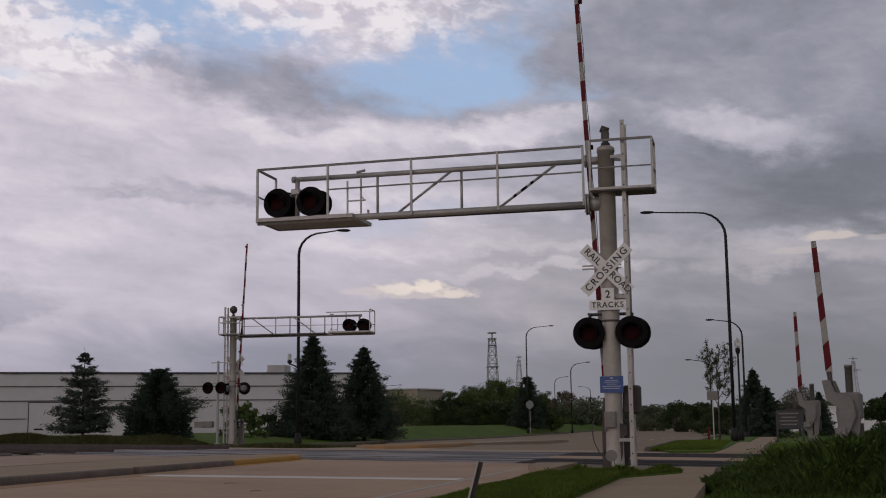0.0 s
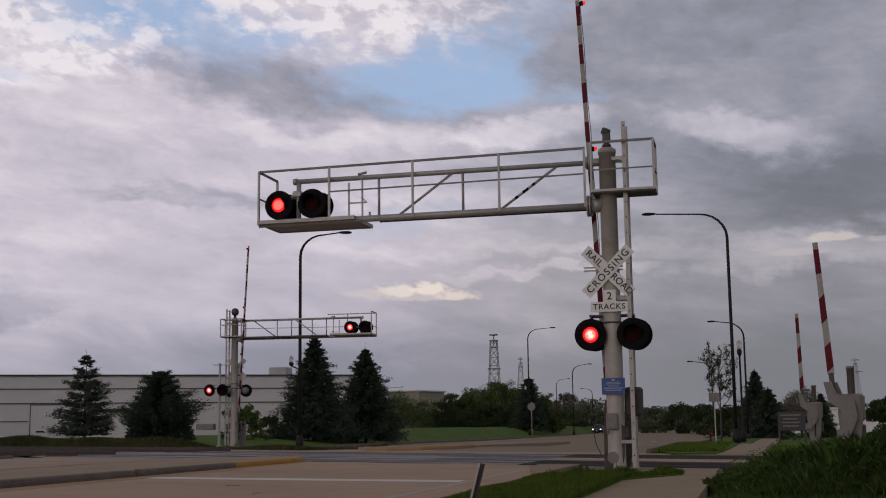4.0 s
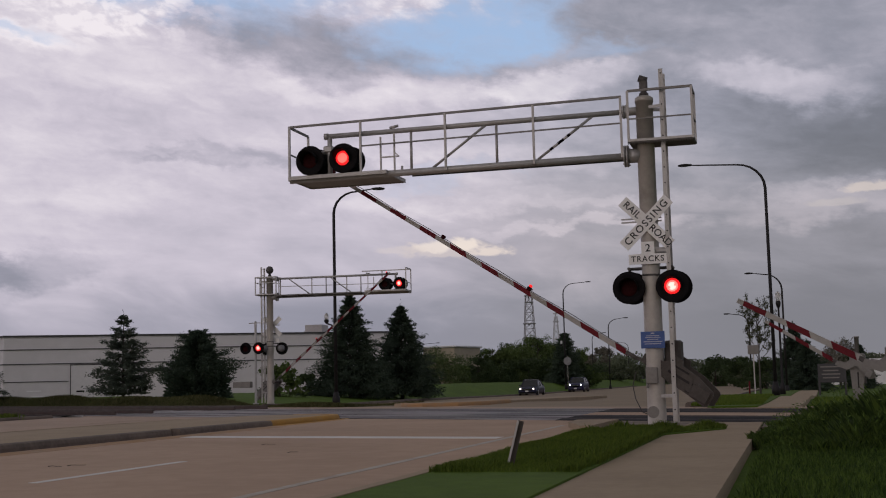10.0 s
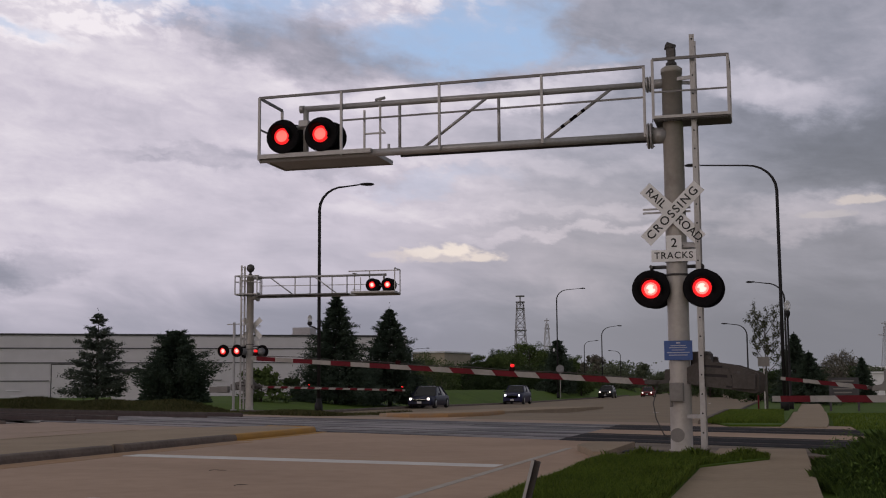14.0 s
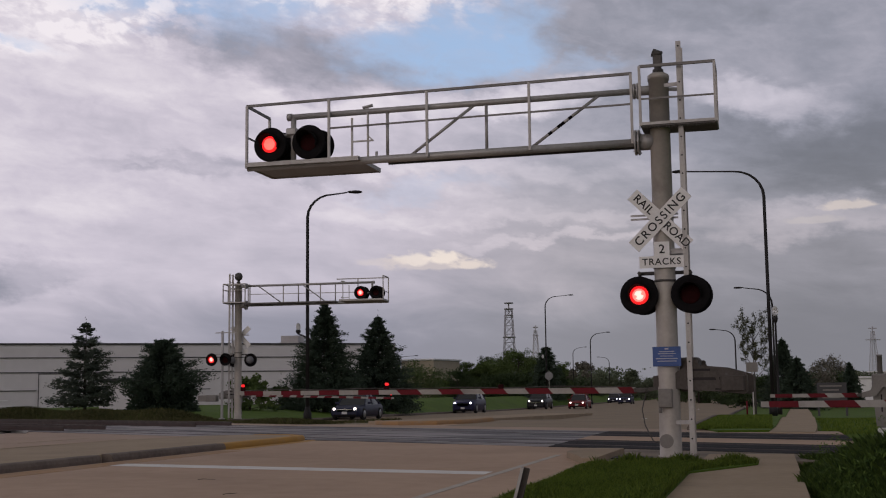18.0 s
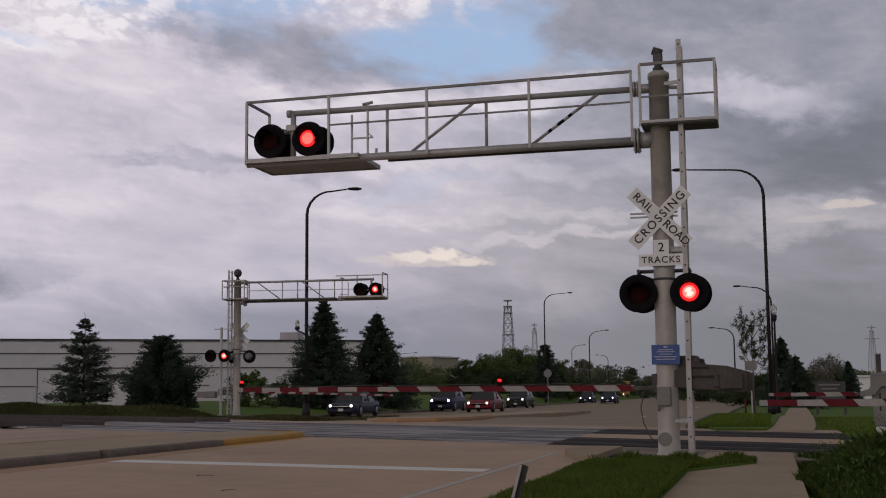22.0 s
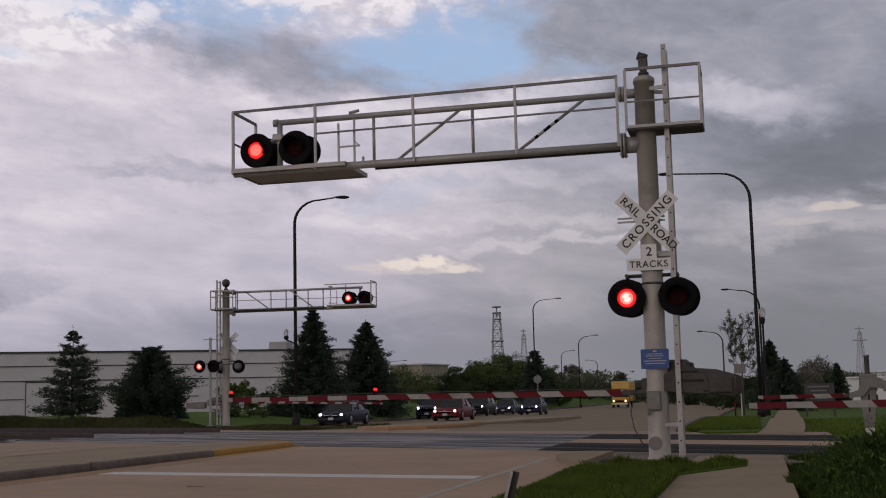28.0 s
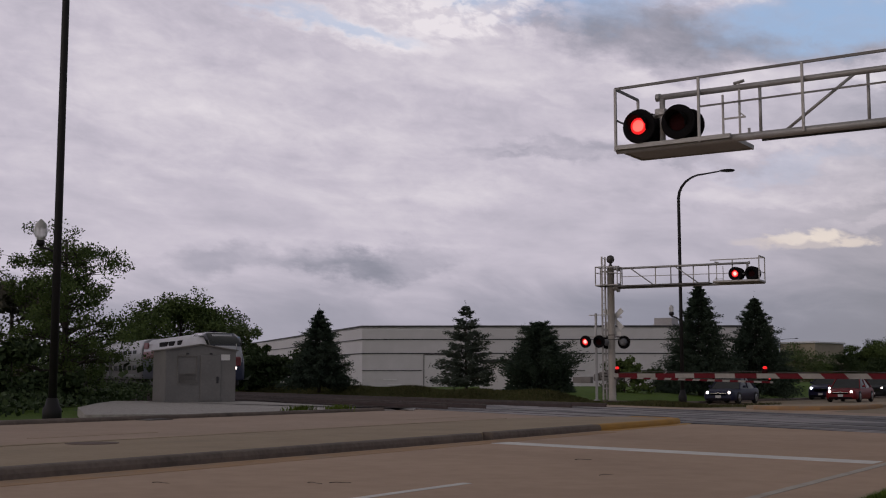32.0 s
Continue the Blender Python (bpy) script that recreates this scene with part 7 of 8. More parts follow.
blades("verge_grass", 64000, verge_points, lambda p: 0.075 + 0.03 * np.sin(p[:, 0] * 5) * np.sin(p[:, 1] * 1.7), M["blade"], "fresh green verge grass beside the sidewalk", lambda a, b: 0.035, 0.0035)
blades("edge_grass", 2600, lambda n: np.stack([-1.0 - 0.06 * RNG.random(n) - 0.3 * RNG.random(n) * (RNG.random(n) < 0.3), RNG.uniform(9, 15.4, n)], 1), lambda p: 0.11 + 0 * p[:, 0], M["blade"], "longer grass along the sidewalk edge", lambda a, b: 0.04, 0.004)
blades("edge_grass", 1800, lambda n: np.stack([-2.45 + 2.25 * RNG.random(n) ** 0.8, RNG.normal(17.45, 0.12, n)], 1), lambda p: 0.13 + 0.05 * np.sin(p[:, 0] * 9), M["blade"], "ragged grass along the edge of the mast pad", lambda a, b: 0.02, 0.004)


def weed_points(n):
    y = RNG.uniform(11.8, 19.5, n)
    x = 0.44 + RNG.random(n) ** 1.2 * 3.4 + 0.12 * np.sin(y * 2.1)
    return np.stack([x, y], 1)


blades("tall_weeds", 84000, weed_points, lambda p: (0.17 + 0.37 * np.clip((p[:, 0] - 0.5) / 1.5, 0, 1) + 0.12 * np.clip((p[:, 0] - 1.8) / 1.2, 0, 1)) * np.clip(0.5 + (p[:, 1] - 11.8) * 0.2, 0.5, 1.0) * (0.75 + 0.5 * np.sin(p[:, 0] * 4.1 + p[:, 1] * 1.3) * np.sin(p[:, 1] * 2.3)), M["weed"], "tall rank green weeds beside the sidewalk", lambda a, b: -0.08, 0.0032, 0.5)
blades("rough_grass", 16000, lambda n: np.stack([0.46 + RNG.random(n) * 3.4, RNG.uniform(6.0, 12.4, n)], 1), lambda p: 0.10 + 0 * p[:, 0], M["weed"], "rough grass beside the sidewalk", lambda a, b: -0.06, 0.004)
# broad-leaved stalks among the weeds
k = 2600
wp = weed_points(k)
stalk = cards("weed_leaves", np.stack([wp[:, 0] + 0.1, wp[:, 1], -0.05 + RNG.random(k) * (0.30 + 0.45 * np.clip((wp[:, 0] - 0.5) / 1.0, 0, 1))], 1), unit(RNG.normal(size=(k, 3)) + np.array([0, 0, 0.5])), RNG.uniform(0.03, 0.10, k), RNG.uniform(0.008, 0.018, k), M["weed"], None)
tagged(stalk, "broad weed leaves beside the sidewalk", "weeds", kind="stuff")
blades("far_verge_grass", 18000, lambda n: np.stack([RNG.uniform(-2.0, 0.02, n), 33.0 + RNG.random(n) ** 1.6 * 30], 1), lambda p: 0.10 + 0 * p[:, 0], M["blade"], "green verge grass beyond the tracks", lambda a, b: road_height(a, b) + 0.05, 0.010)


def lawn_points(n):
    y = 33.0 + RNG.random(n) ** 1.4 * 30
    return np.stack([1.22 + 0.027 * (y - 31) + RNG.random(n) * 9, y], 1)


blades("lawn_grass", 18000, lambda n: lawn_points(n), lambda p: 0.11 + 0 * p[:, 0], M["blade"], "green lawn grass beyond the tracks", lambda a, b: rise(a, b) - 0.06, 0.011)
M["bank_grass"] = leaf_material("bank_grass_blades", (0.0555, 0.0629, 0.0192), (0.137, 0.133, 0.0555), 0.85)


def bank_points(n):
    w = 36 + 62 * RNG.random(n) ** 1.2
    q = 27.6 + 4.6 * RNG.random(n)
    return np.stack([TN.x * q + TE.x * w, TN.y * q + TE.y * w], 1)


blades("bank_grass", 52000, bank_points, lambda p: 0.24 + 0.07 * np.sin(p[:, 0] * 1.3 + p[:, 1] * 0.7), M["bank_grass"], "rough brown-green grass on the bank beside the rails", lambda a, b: rise(a, b) - 0.06, 0.014, 0.5)
blades("strip_grass", 9000, lambda n: np.stack([-23.42 - RNG.random(n) * 1.7, RNG.uniform(12, 30, n)], 1), lambda p: 0.19 + 0 * p[:, 0], M["blade"], "strip of grass behind the far kerb", lambda a, b: rise(a, b) - 0.06, 0.016)
for cx, cy in ((-23.7, 31.2), (-24.0, 29.6)):
    blades("grass_tuft", 260, lambda n: np.stack([RNG.normal(cx, 0.18, n), RNG.normal(cy, 0.22, n)], 1), lambda p: 0.30 + 0 * p[:, 0], M["blade"], "tuft of grass at the gravel edge", lambda a, b: -0.05, 0.014)

# ---------------------------------------------------------------- small things
# gravel pad and instrument house beside the tracks
bm = bmesh.new()
pad = [(-27.3, 24.0), (-24.4, 26.5), (-23.5, 31.5), (-23.3, 35.0)] + [tuple(TN * 17.0 + TE * w) for w in (36.5, 42, 48, 54)] + [(-43.5, 40.0), (-40.5, 36.4), (-34.5, 30.0)]
strip(bm, pad, -0.4, 0.03)
tagged(part("gravel_pad", bm, M["gravel"]), "pale crushed stone pad round the instrument house", "gravel", kind="structure")
M["house_grey"] = surface("house_paint", (0.215, 0.205, 0.195), (0.18, 0.172, 0.165), 1.2, 0.55, 0.2, stain=(0.14, 0.13, 0.122), stain_scale=0.7)
hq = Matrix(((-TE.x, TN.x, 0, -37.15), (-TE.y, TN.y, 0, 41.23), (0, 0, 1, 0.0), (0, 0, 0, 1)))
# +x faces along the rails towards the road, +y away across the tracks; the corner lies at the origin
house = thing("instrument_house", "grey metal railway instrument house with a low gable roof", "utility shed", hq)
bm = bmesh.new()
box(bm, -1.2, -1.57, 1.16, 2.4, 3.14, 2.34)
part("wall", bm, M["house_grey"], house)
bm = bmesh.new()
for s in (-1, 1):
    box(bm, 0, 0, 0, 2.6, 1.70, 0.05, Matrix.Translation((-1.2, -1.57 + s * 0.82, 2.44)) @ pose(0, 0, 0, -s * 9, 0, 0))
part("roof", bm, M["gate_grey"], house, "low pale grey gable roof")
bm = bmesh.new()
vs = [bm.verts.new(v) for v in ((0.0, -3.14, 2.32), (0.0, 0.0, 2.32), (0.0, -1.57, 2.56), (-0.05, -3.14, 2.32), (-0.05, 0.0, 2.32), (-0.05, -1.57, 2.56))]
for q in ((0, 1, 2), (5, 4, 3), (0, 3, 4, 1), (1, 4, 5, 2), (2, 5, 3, 0)):
    bm.faces.new([vs[i] for i in q])
bmesh.ops.recalc_face_normals(bm, faces=bm.faces)
part("gable", bm, M["house_grey"], house)
bm = bmesh.new()
box(bm, 0.03, -1.15, 1.08, 0.05, 0.92, 2.0, bevel=0.01)
door = part("door", bm, M["house_grey"], house)
bm = bmesh.new()
box(bm, 0.07, -0.85, 1.0, 0.05, 0.10, 0.30, bevel=0.01)
part("handle", bm, M["seam"], door)
bm = bmesh.new()
for y in (-2.62, -1.78):
    box(bm, 0.03, y, 1.45, 0.05, 0.04, 1.2)
for z in (0.86, 2.05):
    box(bm, 0.03, -2.2, z, 0.05, 0.88, 0.05)
part("hatch_frame", bm, M["gate_grey"], house)
bm = bmesh.new()
for i in range(7):
    box(bm, 0.03, -2.2, 0.92 + i * 0.06, 0.05, 0.66, 0.025, pose(0, 0, 0, 0, 0, 0))
part("louvre", bm, M["gate_grey"], house)
bm = bmesh.new()
box(bm, 0.02, -0.48, 2.0, 0.02, 0.40, 0.26)
part("notice", bm, M["white"], house, "small white notice")
for y in (-2.2, -1.15):
    bm = bmesh.new()
    box(bm, 0.05, y, 2.15, 0.10, 0.10, 0.06)
    part("lamp", bm, M["seam"], house)
bm = bmesh.new()
rod(bm, (-0.02, 0.02, 2.2), (-0.02, 0.02, 2.62), 0.02, n=6)
part("rod", bm, M["alu"], house)

# manhole, drains
bm = bmesh.new()
lathe(bm, [(0.38, 0.10), (0.38, 0.120), (0.36, 0.123)], 24)
tagged(part("manhole_cover", bm, M["manhole"]), "rusty round manhole cover in the median", "manhole cover").location = (-13.7, 12.2, 0)
bm = bmesh.new()
box(bm, 0, 0, 0.0, 0.5, 0.75, 0.06)
for i in range(6):
    box(bm, -0.2 + i * 0.08, 0, 0.035, 0.03, 0.7, 0.02)
tagged(part("drain_grate", bm, M["dark_metal"]), "dark iron drain grate beside the kerb", "drain").location = (-2.95, 20.2, 0.0)
bm = bmesh.new()
box(bm, 0, 0, 0.0, 0.5, 0.8, 0.05)
tagged(part("drain_grate", bm, M["dark_metal"]), "dark drain in the far gutter", "drain").location = (-22.9, 22.4, 0.0)
# scraps on the road
for x, y, a in ((-6.9, 14.2, 10), (-7.6, 9.6, -15), (-7.4, 9.75, 30), (-8.9, 8.8, 0), (-5.6, 12.1, 70)):
    bm = bmesh.new()
    tube(bm, [(-0.10, 0, 0.012), (-0.03, 0.012, 0.018), (0.05, -0.008, 0.014), (0.12, 0.014, 0.012)], 0.004, 5, 0.002)
    s = tagged(part("twig", bm, M["bark"]), "small dark twig on the concrete", "twig")
    s.matrix_basis = pose(x, y, 0, 0, 0, a)
# leaning stub of a sign post in the verge
stub = thing("post_stub", "leaning grey steel channel post in the verge", "post", pose(-1.88, 8.85, 0, 0, 15, 0))
bm = bmesh.new()
for x, y, sx, sy in ((0, 0.018, 0.055, 0.005), (-0.027, 0, 0.005, 0.04), (0.027, 0, 0.005, 0.04)):
    box(bm, x, y, 0.17, sx, sy, 0.68)
part("channel", bm, M["gate_dark"], stub)
# left flange in a paler tone than the channel
bm = bmesh.new()
box(bm, -0.031, -0.004, 0.17, 0.004, 0.034, 0.68)
box(bm, -0.022, -0.022, 0.17, 0.022, 0.004, 0.68)
part("flange", bm, M["alu"], stub, "paler flange edge")

# sign board, small signs beyond the tracks
board = thing("sign_board", "dark sign board with pale lines on the lawn", "sign board", pose(2.7, 58.0, -0.1, 0, 0, -3))
bm = bmesh.new()
box(bm, 0, 0, 1.0, 1.30, 0.12, 0.9, bevel=0.02)
part("panel", bm, M["seam"], board)
for z, wd in ((1.30, 0.95), (1.12, 0.7), (0.95, 0.85), (0.78, 0.75)):
    bm = bmesh.new()
    box(bm, -0.05, -0.065, z, wd, 0.02, 0.06)
    part("text_bar", bm, M["gate_grey"], board)
for x in (-0.6, 0.6):
    bm = bmesh.new()
    box(bm, x, 0, 0.3, 0.1, 0.1, 0.7)
    part("leg", bm, M["seam"], board)


def small_sign(x, y, z, h, wd, ht, label, face, turn=0, round_=False):
    t = thing("road_sign", label, "road sign", pose(x, y, z, 0, 0, turn))
    bm = bmesh.new()
    bar(bm, (0, 0, 0), (0, 0, h), 0.05)
    part("post", bm, M["alu"], t)
    bm = bmesh.new()
    if round_:
        lathe(bm, [(wd / 2, -0.01), (wd / 2, 0.01)], 20, Matrix.Translation((0, -0.04, h - ht / 2)) @ pose(0, 0, 0, 90, 0, 0))
    else:
        box(bm, 0, -0.04, h - ht / 2, wd, 0.015, ht, bevel=0.004)
    part("plate", bm, face, t)
    return t


small_sign(-0.66, 50.0, 0.0, 2.15, 0.45, 0.38, "small grey sign plate on a post by the sidewalk", M["gate_grey"])
small_sign(-24.7, 140.0, -0.3, 3.9, 0.95, 1.1, "round pale sign showing its back on the lawn", M["lens_pale"], round_=True)
bm = bmesh.new()
rod(bm, (0, 0, 0), (0, 0, 0.62), 0.035, n=10)
tagged(part("marker_post", bm, M["arm_red"]), "short orange marker post at the kerb", "post").location = (-0.95, 52.0, 0.0)
# hanging gate cable
bm = bmesh.new()
tube(bm, [(-1.95, 20.05, 1.02), (-2.02, 20.05, 0.75), (-1.98, 20.05, 0.5), (-1.86, 20.05, 0.25), (-1.74, 20.05, 0.2)], 0.010, 6)
tagged(part("cable", bm, M["dark_metal"]), "loose cable hanging below the gate arm", "cable")

# ---------------------------------------------------------------- train
M["silver"] = surface("stainless_steel", (0.33, 0.33, 0.345), (0.27, 0.27, 0.285), 1.0, 0.4, 0.4)
M["loco_blue"] = surface("blue_engine_paint", (0.026, 0.032, 0.066), (0.02, 0.026, 0.055), 1.0, 0.4)
M["loco_orange"] = surface("red_orange_engine_paint", (0.16, 0.030, 0.035), (0.13, 0.025, 0.03), 1.0, 0.4)
M["loco_white"] = surface("pale_engine_roof", (0.40, 0.40, 0.42), (0.34, 0.34, 0.36), 1.0, 0.45)


def bogie(parent, x, z=0.0):
    bm = bmesh.new()
    box(bm, x, 0, 0.62, 3.0, 2.2, 0.35, bevel=0.05)
    for dx in (-1.05, 1.05):
        for s in (-1, 1):
            lathe(bm, [(0.2, -0.06), (0.46, -0.06), (0.48, 0.05), (0.2, 0.06)], 16, Matrix.Translation((x + dx, s * 0.76, 0.48)) @ pose(0, 0, 0, 90, 0, 0))
    return part("bogie", bm, M["seam"], parent)


def locomotive():
    """+x is forwards; the nose lies at x = 0."""
    t = thing("locomotive", "streamlined silver, blue and orange passenger locomotive", "locomotive")

    def ring(x, zt, w, zb=1.0):
        return [(x, -w, zb), (x, -w, zt - 1.0), (x, -w * 0.86, zt - 0.35), (x, -w * 0.5, zt), (x, w * 0.5, zt), (x, w * 0.86, zt - 0.35), (x, w, zt - 1.0), (x, w, zb)]
    bm = bmesh.new()
    loft(bm, [ring(-19.8, 4.25, 1.5), ring(-6.0, 4.3, 1.5), ring(-3.2, 4.35, 1.5), ring(-1.6, 4.15, 1.46), ring(-0.7, 3.3, 1.4), ring(-0.1, 2.5, 1.25), ring(0.0, 1.9, 1.15)])
    for f in bm.faces:
        c = f.calc_center_median()
        f.material_index = 1 if c.z > 2.3 else 0
    part("body", bm, [M["loco_blue"], M["loco_white"]], t)
    for s in (-1, 1):
        bm = bmesh.new()
        loft(bm, [[(-19.7, s * 1.515, 2.6), (-19.7, s * 1.515, 3.25), (-19.7, s * 1.50, 3.25), (-19.7, s * 1.50, 2.6)], [(-5.0, s * 1.515, 2.95), (-5.0, s * 1.515, 3.3), (-5.0, s * 1.50, 3.3), (-5.0, s * 1.50, 2.95)]])
        part("stripe", bm, M["loco_orange"], t, "red-orange stripe")
        bm = bmesh.new()
        box(bm, -19.0, s * 1.44, 3.72, 1.4, 0.1, 0.5, bevel=0.02)
        part("rear_panel", bm, M["loco_orange"], t)
        for x, wd in ((-10.6, 1.7), (-8.1, 1.2), (-13.2, 2.6)):
            bm = bmesh.new()
            box(bm, x, s * 1.36, 3.68, wd, 0.12, 0.42, Matrix.Translation((x, 0, 0)) @ Matrix.Translation((-x, 0, 0)), bevel=0.02)
            part("vent", bm, M["black"], t, "dark roof vent")
        bm = bmesh.new()
        box(bm, -12.2, s * 1.52, 2.25, 1.5, 0.02, 0.9, bevel=0.005)
        part("emblem", bm, M["loco_white"], t, "pale side emblem")
        bm = bmesh.new()
        box(bm, -3.4, s * 1.48, 3.05, 1.3, 0.08, 0.6, bevel=0.03)
        part("side_window", bm, M["glass"], t)
        bm = bmesh.new()
        lathe(bm, [(0.12, 0), (0.10, 0.04)], 12, Matrix.Translation((0.02, s * 0.55, 1.75)) @ pose(0, 0, 0, 0, 90, 0))
        part("headlight", bm, M["headlight"], t, "lit headlight")
    bm = bmesh.new()
    loft(bm, [[(-5.2, -1.15, 4.02), (-5.2, 1.15, 4.02), (-5.2, 1.0, 4.36), (-5.2, -1.0, 4.36)], [(-1.55, -1.35, 3.95), (-1.55, 1.35, 3.95), (-1.75, 0.9, 4.26), (-1.75, -0.9, 4.26)], [(-0.72, -1.25, 3.28), (-0.72, 1.25, 3.28), (-0.74, 1.0, 3.42), (-0.74, -1.0, 3.42)]])
    part("windscreen", bm, M["glass"], t, "dark raked windscreen and roof fairing")
    bm = bmesh.new()
    box(bm, -0.12, 0, 2.2, 0.3, 2.0, 0.7, bevel=0.1)
    part("nose_panel", bm, M["loco_orange"], t, "red nose panel")
    bm = bmesh.new()
    box(bm, -9.9, 0, 0.75, 17.0, 2.5, 0.55, bevel=0.05)
    part("underframe", bm, M["seam"], t)
    bogie(t, -3.6), bogie(t, -16.0)
    bm = bmesh.new()
    box(bm, -3.9, 0, 4.42, 0.9, 0.5, 0.16, bevel=0.05)
    part("horn", bm, M["black"], t)
    return t


def coach():
    t = thing("passenger_coach", "silver bilevel commuter coach with dark window bands", "railway coach", group="train coaches")

    def ring(x, k=1.0):
        return [(x, -1.5 * k, 1.0), (x, -1.52 * k, 3.5), (x, -1.25 * k, 4.15), (x, -0.6, 4.38), (x, 0.6, 4.38), (x, 1.25 * k, 4.15), (x, 1.52 * k, 3.5), (x, 1.5 * k, 1.0)]
    bm = bmesh.new()
    loft(bm, [ring(-25.6, 0.97), ring(-25.3), ring(-0.3), ring(0, 0.97)])
    part("body", bm, M["silver"], t)
    for s in (-1, 1):
        for z, n in ((1.95, 11), (3.30, 11)):
            for i in range(n):
                x = -2.6 - i * 1.95
                if abs(x + 12.8) < 1.0 and z < 3:
                    continue
                bm = bmesh.new()
                box(bm, x, s * 1.52, z, 1.45, 0.03, 0.42 if z < 3 else 0.30, bevel=0.008)
                part("window", bm, M["glass"], t, "dark window")
        bm = bmesh.new()
        box(bm, -12.8, s * 1.52, 1.95, 1.3, 0.05, 1.9, bevel=0.01)
        part("door", bm, M["seam"], t, "dark door")
        for i in range(5):
            bm = bmesh.new()
            box(bm, -12.8, s * 1.535, 1.18 + i * 0.10 + (i > 2) * 1.4, 25.0, 0.012, 0.03)
            part("corrugation", bm, M["silver"], t)
    bm = bmesh.new()
    box(bm, -12.8, 0, 0.8, 20, 2.3, 0.4, bevel=0.05)
    part("underframe", bm, M["seam"], t)
    bogie(t, -3.0), bogie(t, -22.6)
    return t


loco = locomotive()
coaches = [coach()]
coaches += [copy_thing(coaches[0], Matrix.Identity(4)) for _ in range(2)]

# ---------------------------------------------------------------- what moves

# seconds, x, y of each front bumper
CAR_ROWS = {
    "car_a": [(0, -34.5, 252.7), (3, -25.3, 210.5), (5.5, -22.85, 168.4), (6, -22.85, 161.8), (7, -22.85, 147), (8, -22.85, 132.9), (9, -22.85, 119.4), (10, -22.85, 107.8), (11, -22.85, 98.3), (12, -22.85, 90), (13, -22.85, 83), (14, -22.85, 76.6), (14.5, -22.85, 74), (16.5, -22.85, 66.7), (17, -22.85, 65.7), (17.5, -22.85, 64.9), (18, -22.85, 64.2), (19, -22.85, 63.8), (20, -22.85, 63.8)],
    "car_b": [(0, -36.4, 272.6), (3, -27.3, 230.4), (5.5, -22.85, 185.3), (7, -22.85, 169.8), (8, -22.85, 159.7), (9, -22.85, 146.4), (10, -22.85, 134.1), (11, -22.85, 125.5), (12, -22.85, 118.1), (13, -22.85, 111.8), (14, -22.85, 105.1), (14.5, -22.85, 101.9), (16.5, -22.85, 94.7), (17, -22.85, 93.4), (18, -22.85, 91.2), (19, -22.85, 89.2), (20, -22.85, 87.2), (20.5, -22.85, 86.4), (21, -22.85, 85.8), (22, -22.85, 84.9), (25, -22.85, 83.9)],
    "car_c": [(0, -58.5, 415.9), (10, -29.8, 250.2), (13, -22.85, 170.8), (14, -22.85, 163.5), (14.5, -22.85, 157.8), (16.5, -22.85, 133.1), (17, -22.85, 129.6), (18, -22.85, 121.4), (21, -22.85, 114.5), (22, -22.85, 111.9), (23, -22.85, 107.4), (24, -22.85, 102.5), (25, -22.85, 99.7), (25.5, -22.85, 99.3), (27.5, -22.85, 98.9), (28, -22.85, 98.9)],
    "car_d": [(0, -65.4, 465.4), (10, -29.6, 268.4), (13, -18.8, 181.4), (14, -18.8, 177.8), (14.5, -18.8, 173.6), (16.5, -18.8, 147.4), (17, -18.8, 139.5), (18, -18.8, 122), (19, -18.8, 106.3), (20, -18.8, 94.7), (21, -18.8, 85.6), (22, -18.8, 79.5), (23, -18.8, 75.2), (24, -18.8, 73.1), (25, -18.8, 73.2), (27.5, -18.8, 73.3)],
    "car_e": [(0, -82.8, 553.8), (12, -41.4, 327.4), (17, -23.3, 195.6), (20, -22.85, 174.6), (21, -22.85, 167.4), (22, -22.85, 156.7), (23, -22.85, 145.5), (24, -22.85, 134.7), (25, -22.85, 125.5), (25.5, -22.85, 122), (28, -22.85, 110.6)],
    "car_f": [(0, -88.7, 593.4), (12, -43.9, 347.2), (17, -19.8, 176.9), (20, -18.8, 159.8), (21, -18.8, 153.9), (22, -18.8, 147.4), (23, -18.8, 138.7), (24, -18.8, 129.6), (25, -18.8, 120.4), (25.5, -18.8, 116.7), (27.5, -18.8, 104.5), (28, -18.8, 102), (29, -18.8, 98.3), (30, -18.8, 95.7), (31, -18.8, 94)],
    "truck": [(0, -103.5, 692.3), (17, -41.4, 327.4), (23, -24.6, 214.5), (25, -20.4, 189.6), (27.5, -17.1, 159.1), (28, -16.8, 153.5), (29, -16.5, 143.3), (30, -16, 134.9), (31, -16, 126.5), (32, -16.1, 119.9)],
}

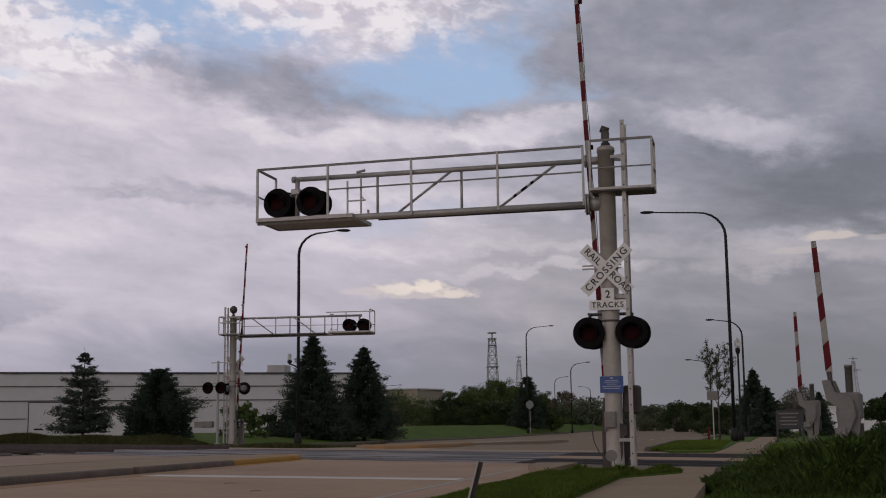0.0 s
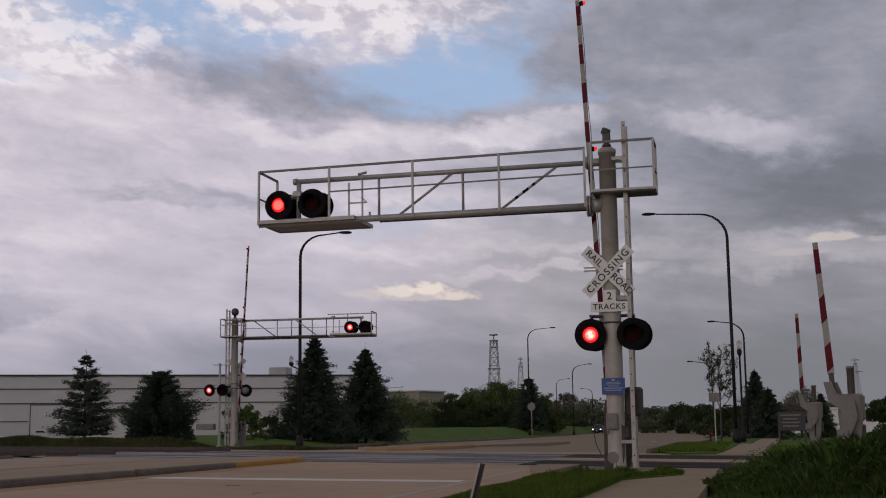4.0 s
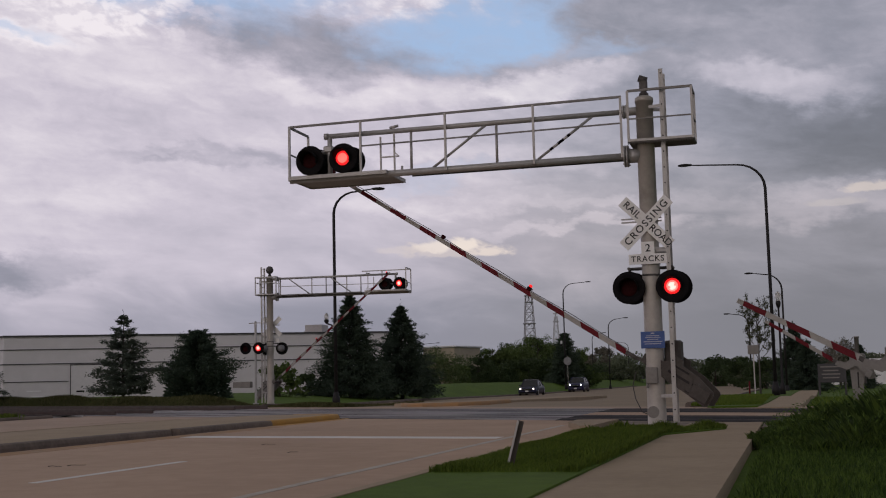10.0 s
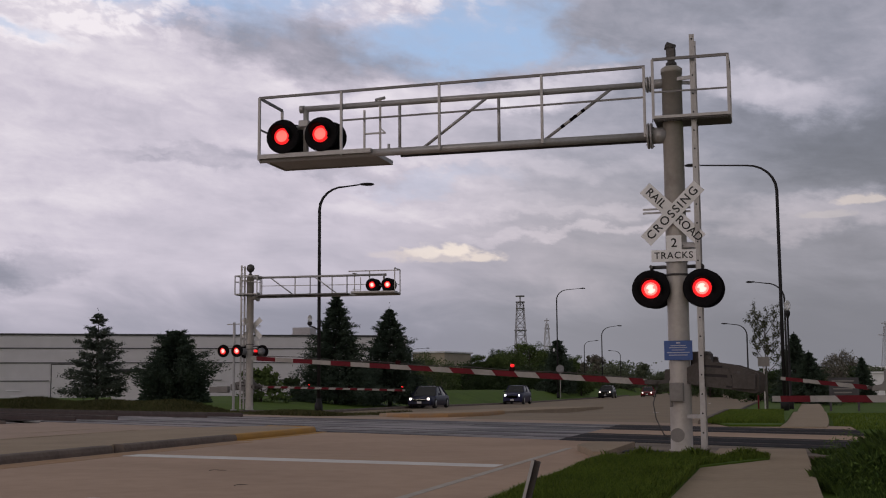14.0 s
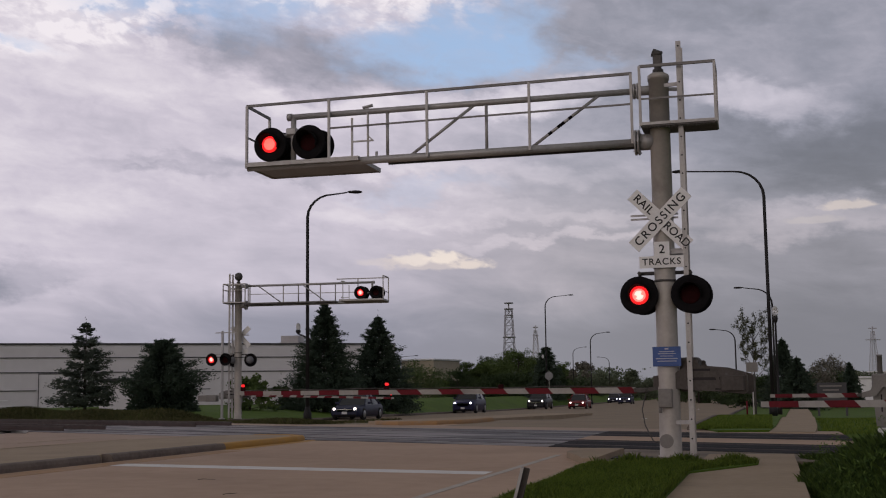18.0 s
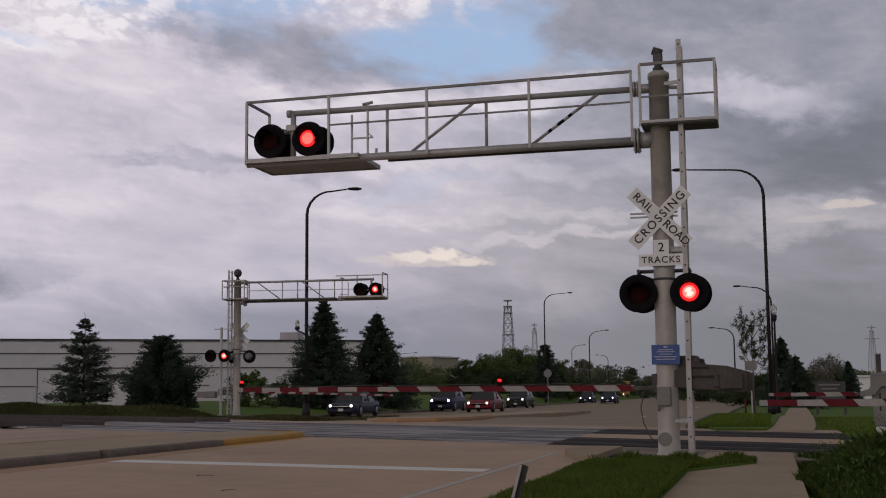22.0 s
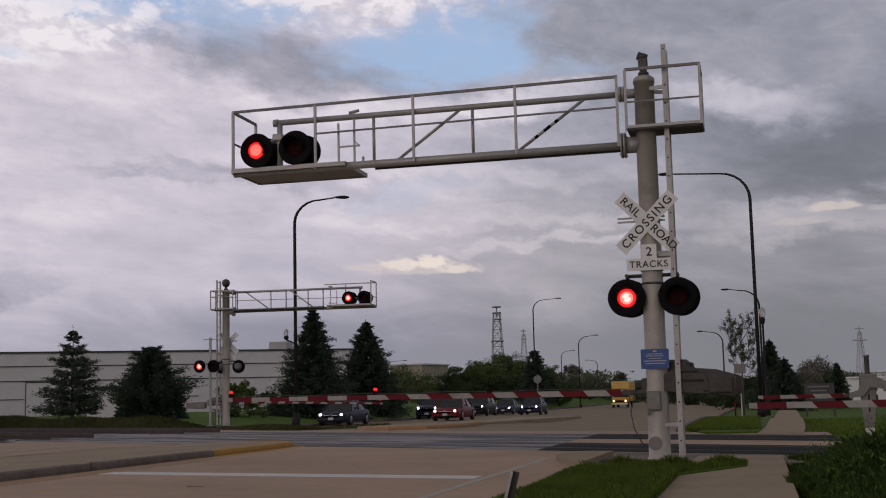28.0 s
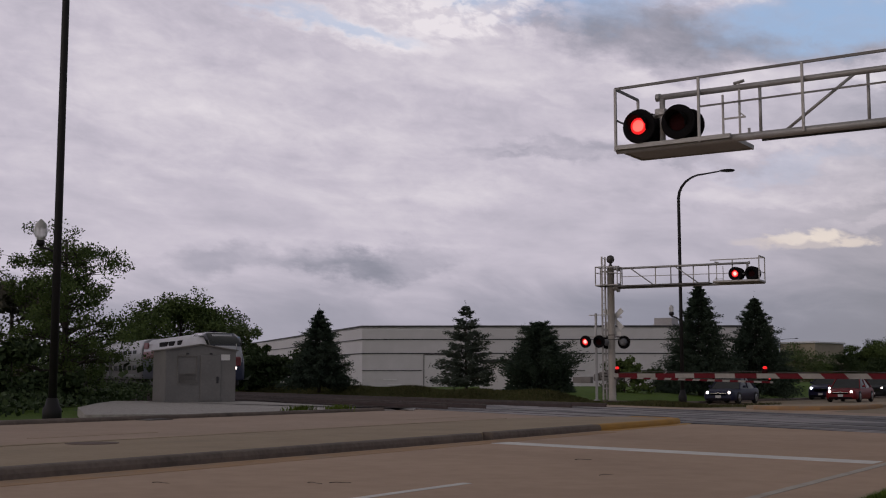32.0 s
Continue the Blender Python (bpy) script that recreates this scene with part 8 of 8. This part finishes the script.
# seconds, degrees above level
GATE_ROWS = (
    (gate_near, [(0, 87.3), (5.0, 87.3), (5.5, 86.2), (6, 82.7), (6.5, 75.6), (7, 69.4), (7.5, 63.1), (8, 56.8), (8.5, 50.4), (9, 44.2), (9.5, 38.2), (10, 32.2), (10.5, 26.4), (11, 22.0), (11.5, 18.1), (12, 14.3), (12.5, 11.2), (13, 8.3), (13.5, 5.8), (14, 3.8), (14.5, 2.3), (15.5, 0.5), (16.5, 0.3), (32, 0.3)]),
    (gate_far, [(0, 86.2), (6.1, 86.2), (6.6, 82), (7, 76.5), (8, 62), (9, 47.6), (10, 33.5), (11, 19.5), (12, 6.5), (12.5, 1.2), (13, -1.3), (32, -1.4)]),
    (gate_walk, [(0, 86.4), (5.3, 86.4), (5.7, 84.3), (6, 80.9), (7, 67.5), (8, 54.6), (9, 41.1), (10, 28), (11, 16), (11.5, 12), (12, 7.5), (12.5, 2.3), (12.9, 0.1), (32, 0)]),
    (gate_walk_far, [(0, 88.9), (6.0, 88.8), (6.4, 83.7), (7, 74.2), (8, 60.6), (9, 46.2), (10, 32.7), (11, 19.7), (12, 11.7), (13, 7.7), (14, 6.7), (15, 3.7), (16.5, 0.2), (32, 0)]),
)


def motions():
    for bulb, way, parity in FLASHERS:
        rows, changes = [], []
        on = False
        k = math.ceil((FLASH_START - FLASH_AT) / BEAT)
        state = [(0.0, False)]
        while True:
            t = FLASH_AT + k * BEAT
            if t > 32:
                break
            state.append((max(t, FLASH_START), (k % 2) == parity[0]))
            k += 1
        away, here = Matrix.Translation(way * -0.07), Matrix.Identity(4)
        rows.append((0.0, away))
        for (t0, a), (t1, b) in zip(state, state[1:]):
            if a != b:
                start = t1 + (0.0 if a else -0.07)
                rows.append((start, here if a else away))
                rows.append((start + 0.07, here if b else away))
        rows.append((32.0, rows[-1][1]))
        walk(bulb, rows)


    # the small lights on the arms; the tip light is steady
    for bulb, mode in ARM_LIGHTS:
        away, here = Matrix.Translation((0, 0, -0.067)), Matrix.Identity(4)
        rows = [(0.0, away)]
        if mode == "steady":
            rows += [(FLASH_START - 0.05, away), (FLASH_START + 0.05, here)]
        else:
            k, on = math.ceil((FLASH_START - FLASH_AT) / BEAT), False
            while FLASH_AT + k * BEAT < 32:
                t = max(FLASH_AT + k * BEAT, FLASH_START)
                lit = (k % 2 == 0) == (mode == 0)
                if lit != on:
                    rows += [(t - 0.05, here if on else away), (t + 0.03, here if lit else away)]
                    on = lit
                k += 1
        rows.append((32.0, rows[-1][1]))
        walk(bulb, rows)
    for arm, rows in GATE_ROWS:
        at = arm.location.copy()
        walk(arm, [(t, Matrix.Translation(at) @ pose(0, 0, 0, 0, -a, 0)) for t, a in rows])
    for name, ob in (("car_a", car_a), ("car_b", car_b), ("car_c", car_c), ("car_d", car_d), ("car_e", car_e), ("car_f", car_f), ("truck", truck)):
        rows = CAR_ROWS[name]
        if rows[-1][0] < 32:
            rows = rows + [(32, rows[-1][1], rows[-1][2])]
        walk(ob, [(t, pose(x, y, road_height(x, y) - 0.006)) for t, x, y in rows])
    # the train, along the farther track
    gap = 0.7
    for ob, lag, wheel_a, wheel_b in [(loco, 0.0, 3.6, 16.0)] + [(c, 19.8 + gap + i * (25.6 + gap), 3.0, 22.6) for i, c in enumerate(coaches)]:
        rows = []
        for t in (0, 8, 16, 24, 28, 30, 31, 31.5, 32):
            w = 83.5 + (32 - t) * 22.2 + lag
            p, q = along(TRACK_S[1], w), along(TRACK_S[1], w + 20)
            d = (p - q).normalized()
            rows.append((t, pose(p.x, p.y, 0.07, 0, 0, math.degrees(math.atan2(d.y, d.x)))))
        walk(ob, rows)


motions()
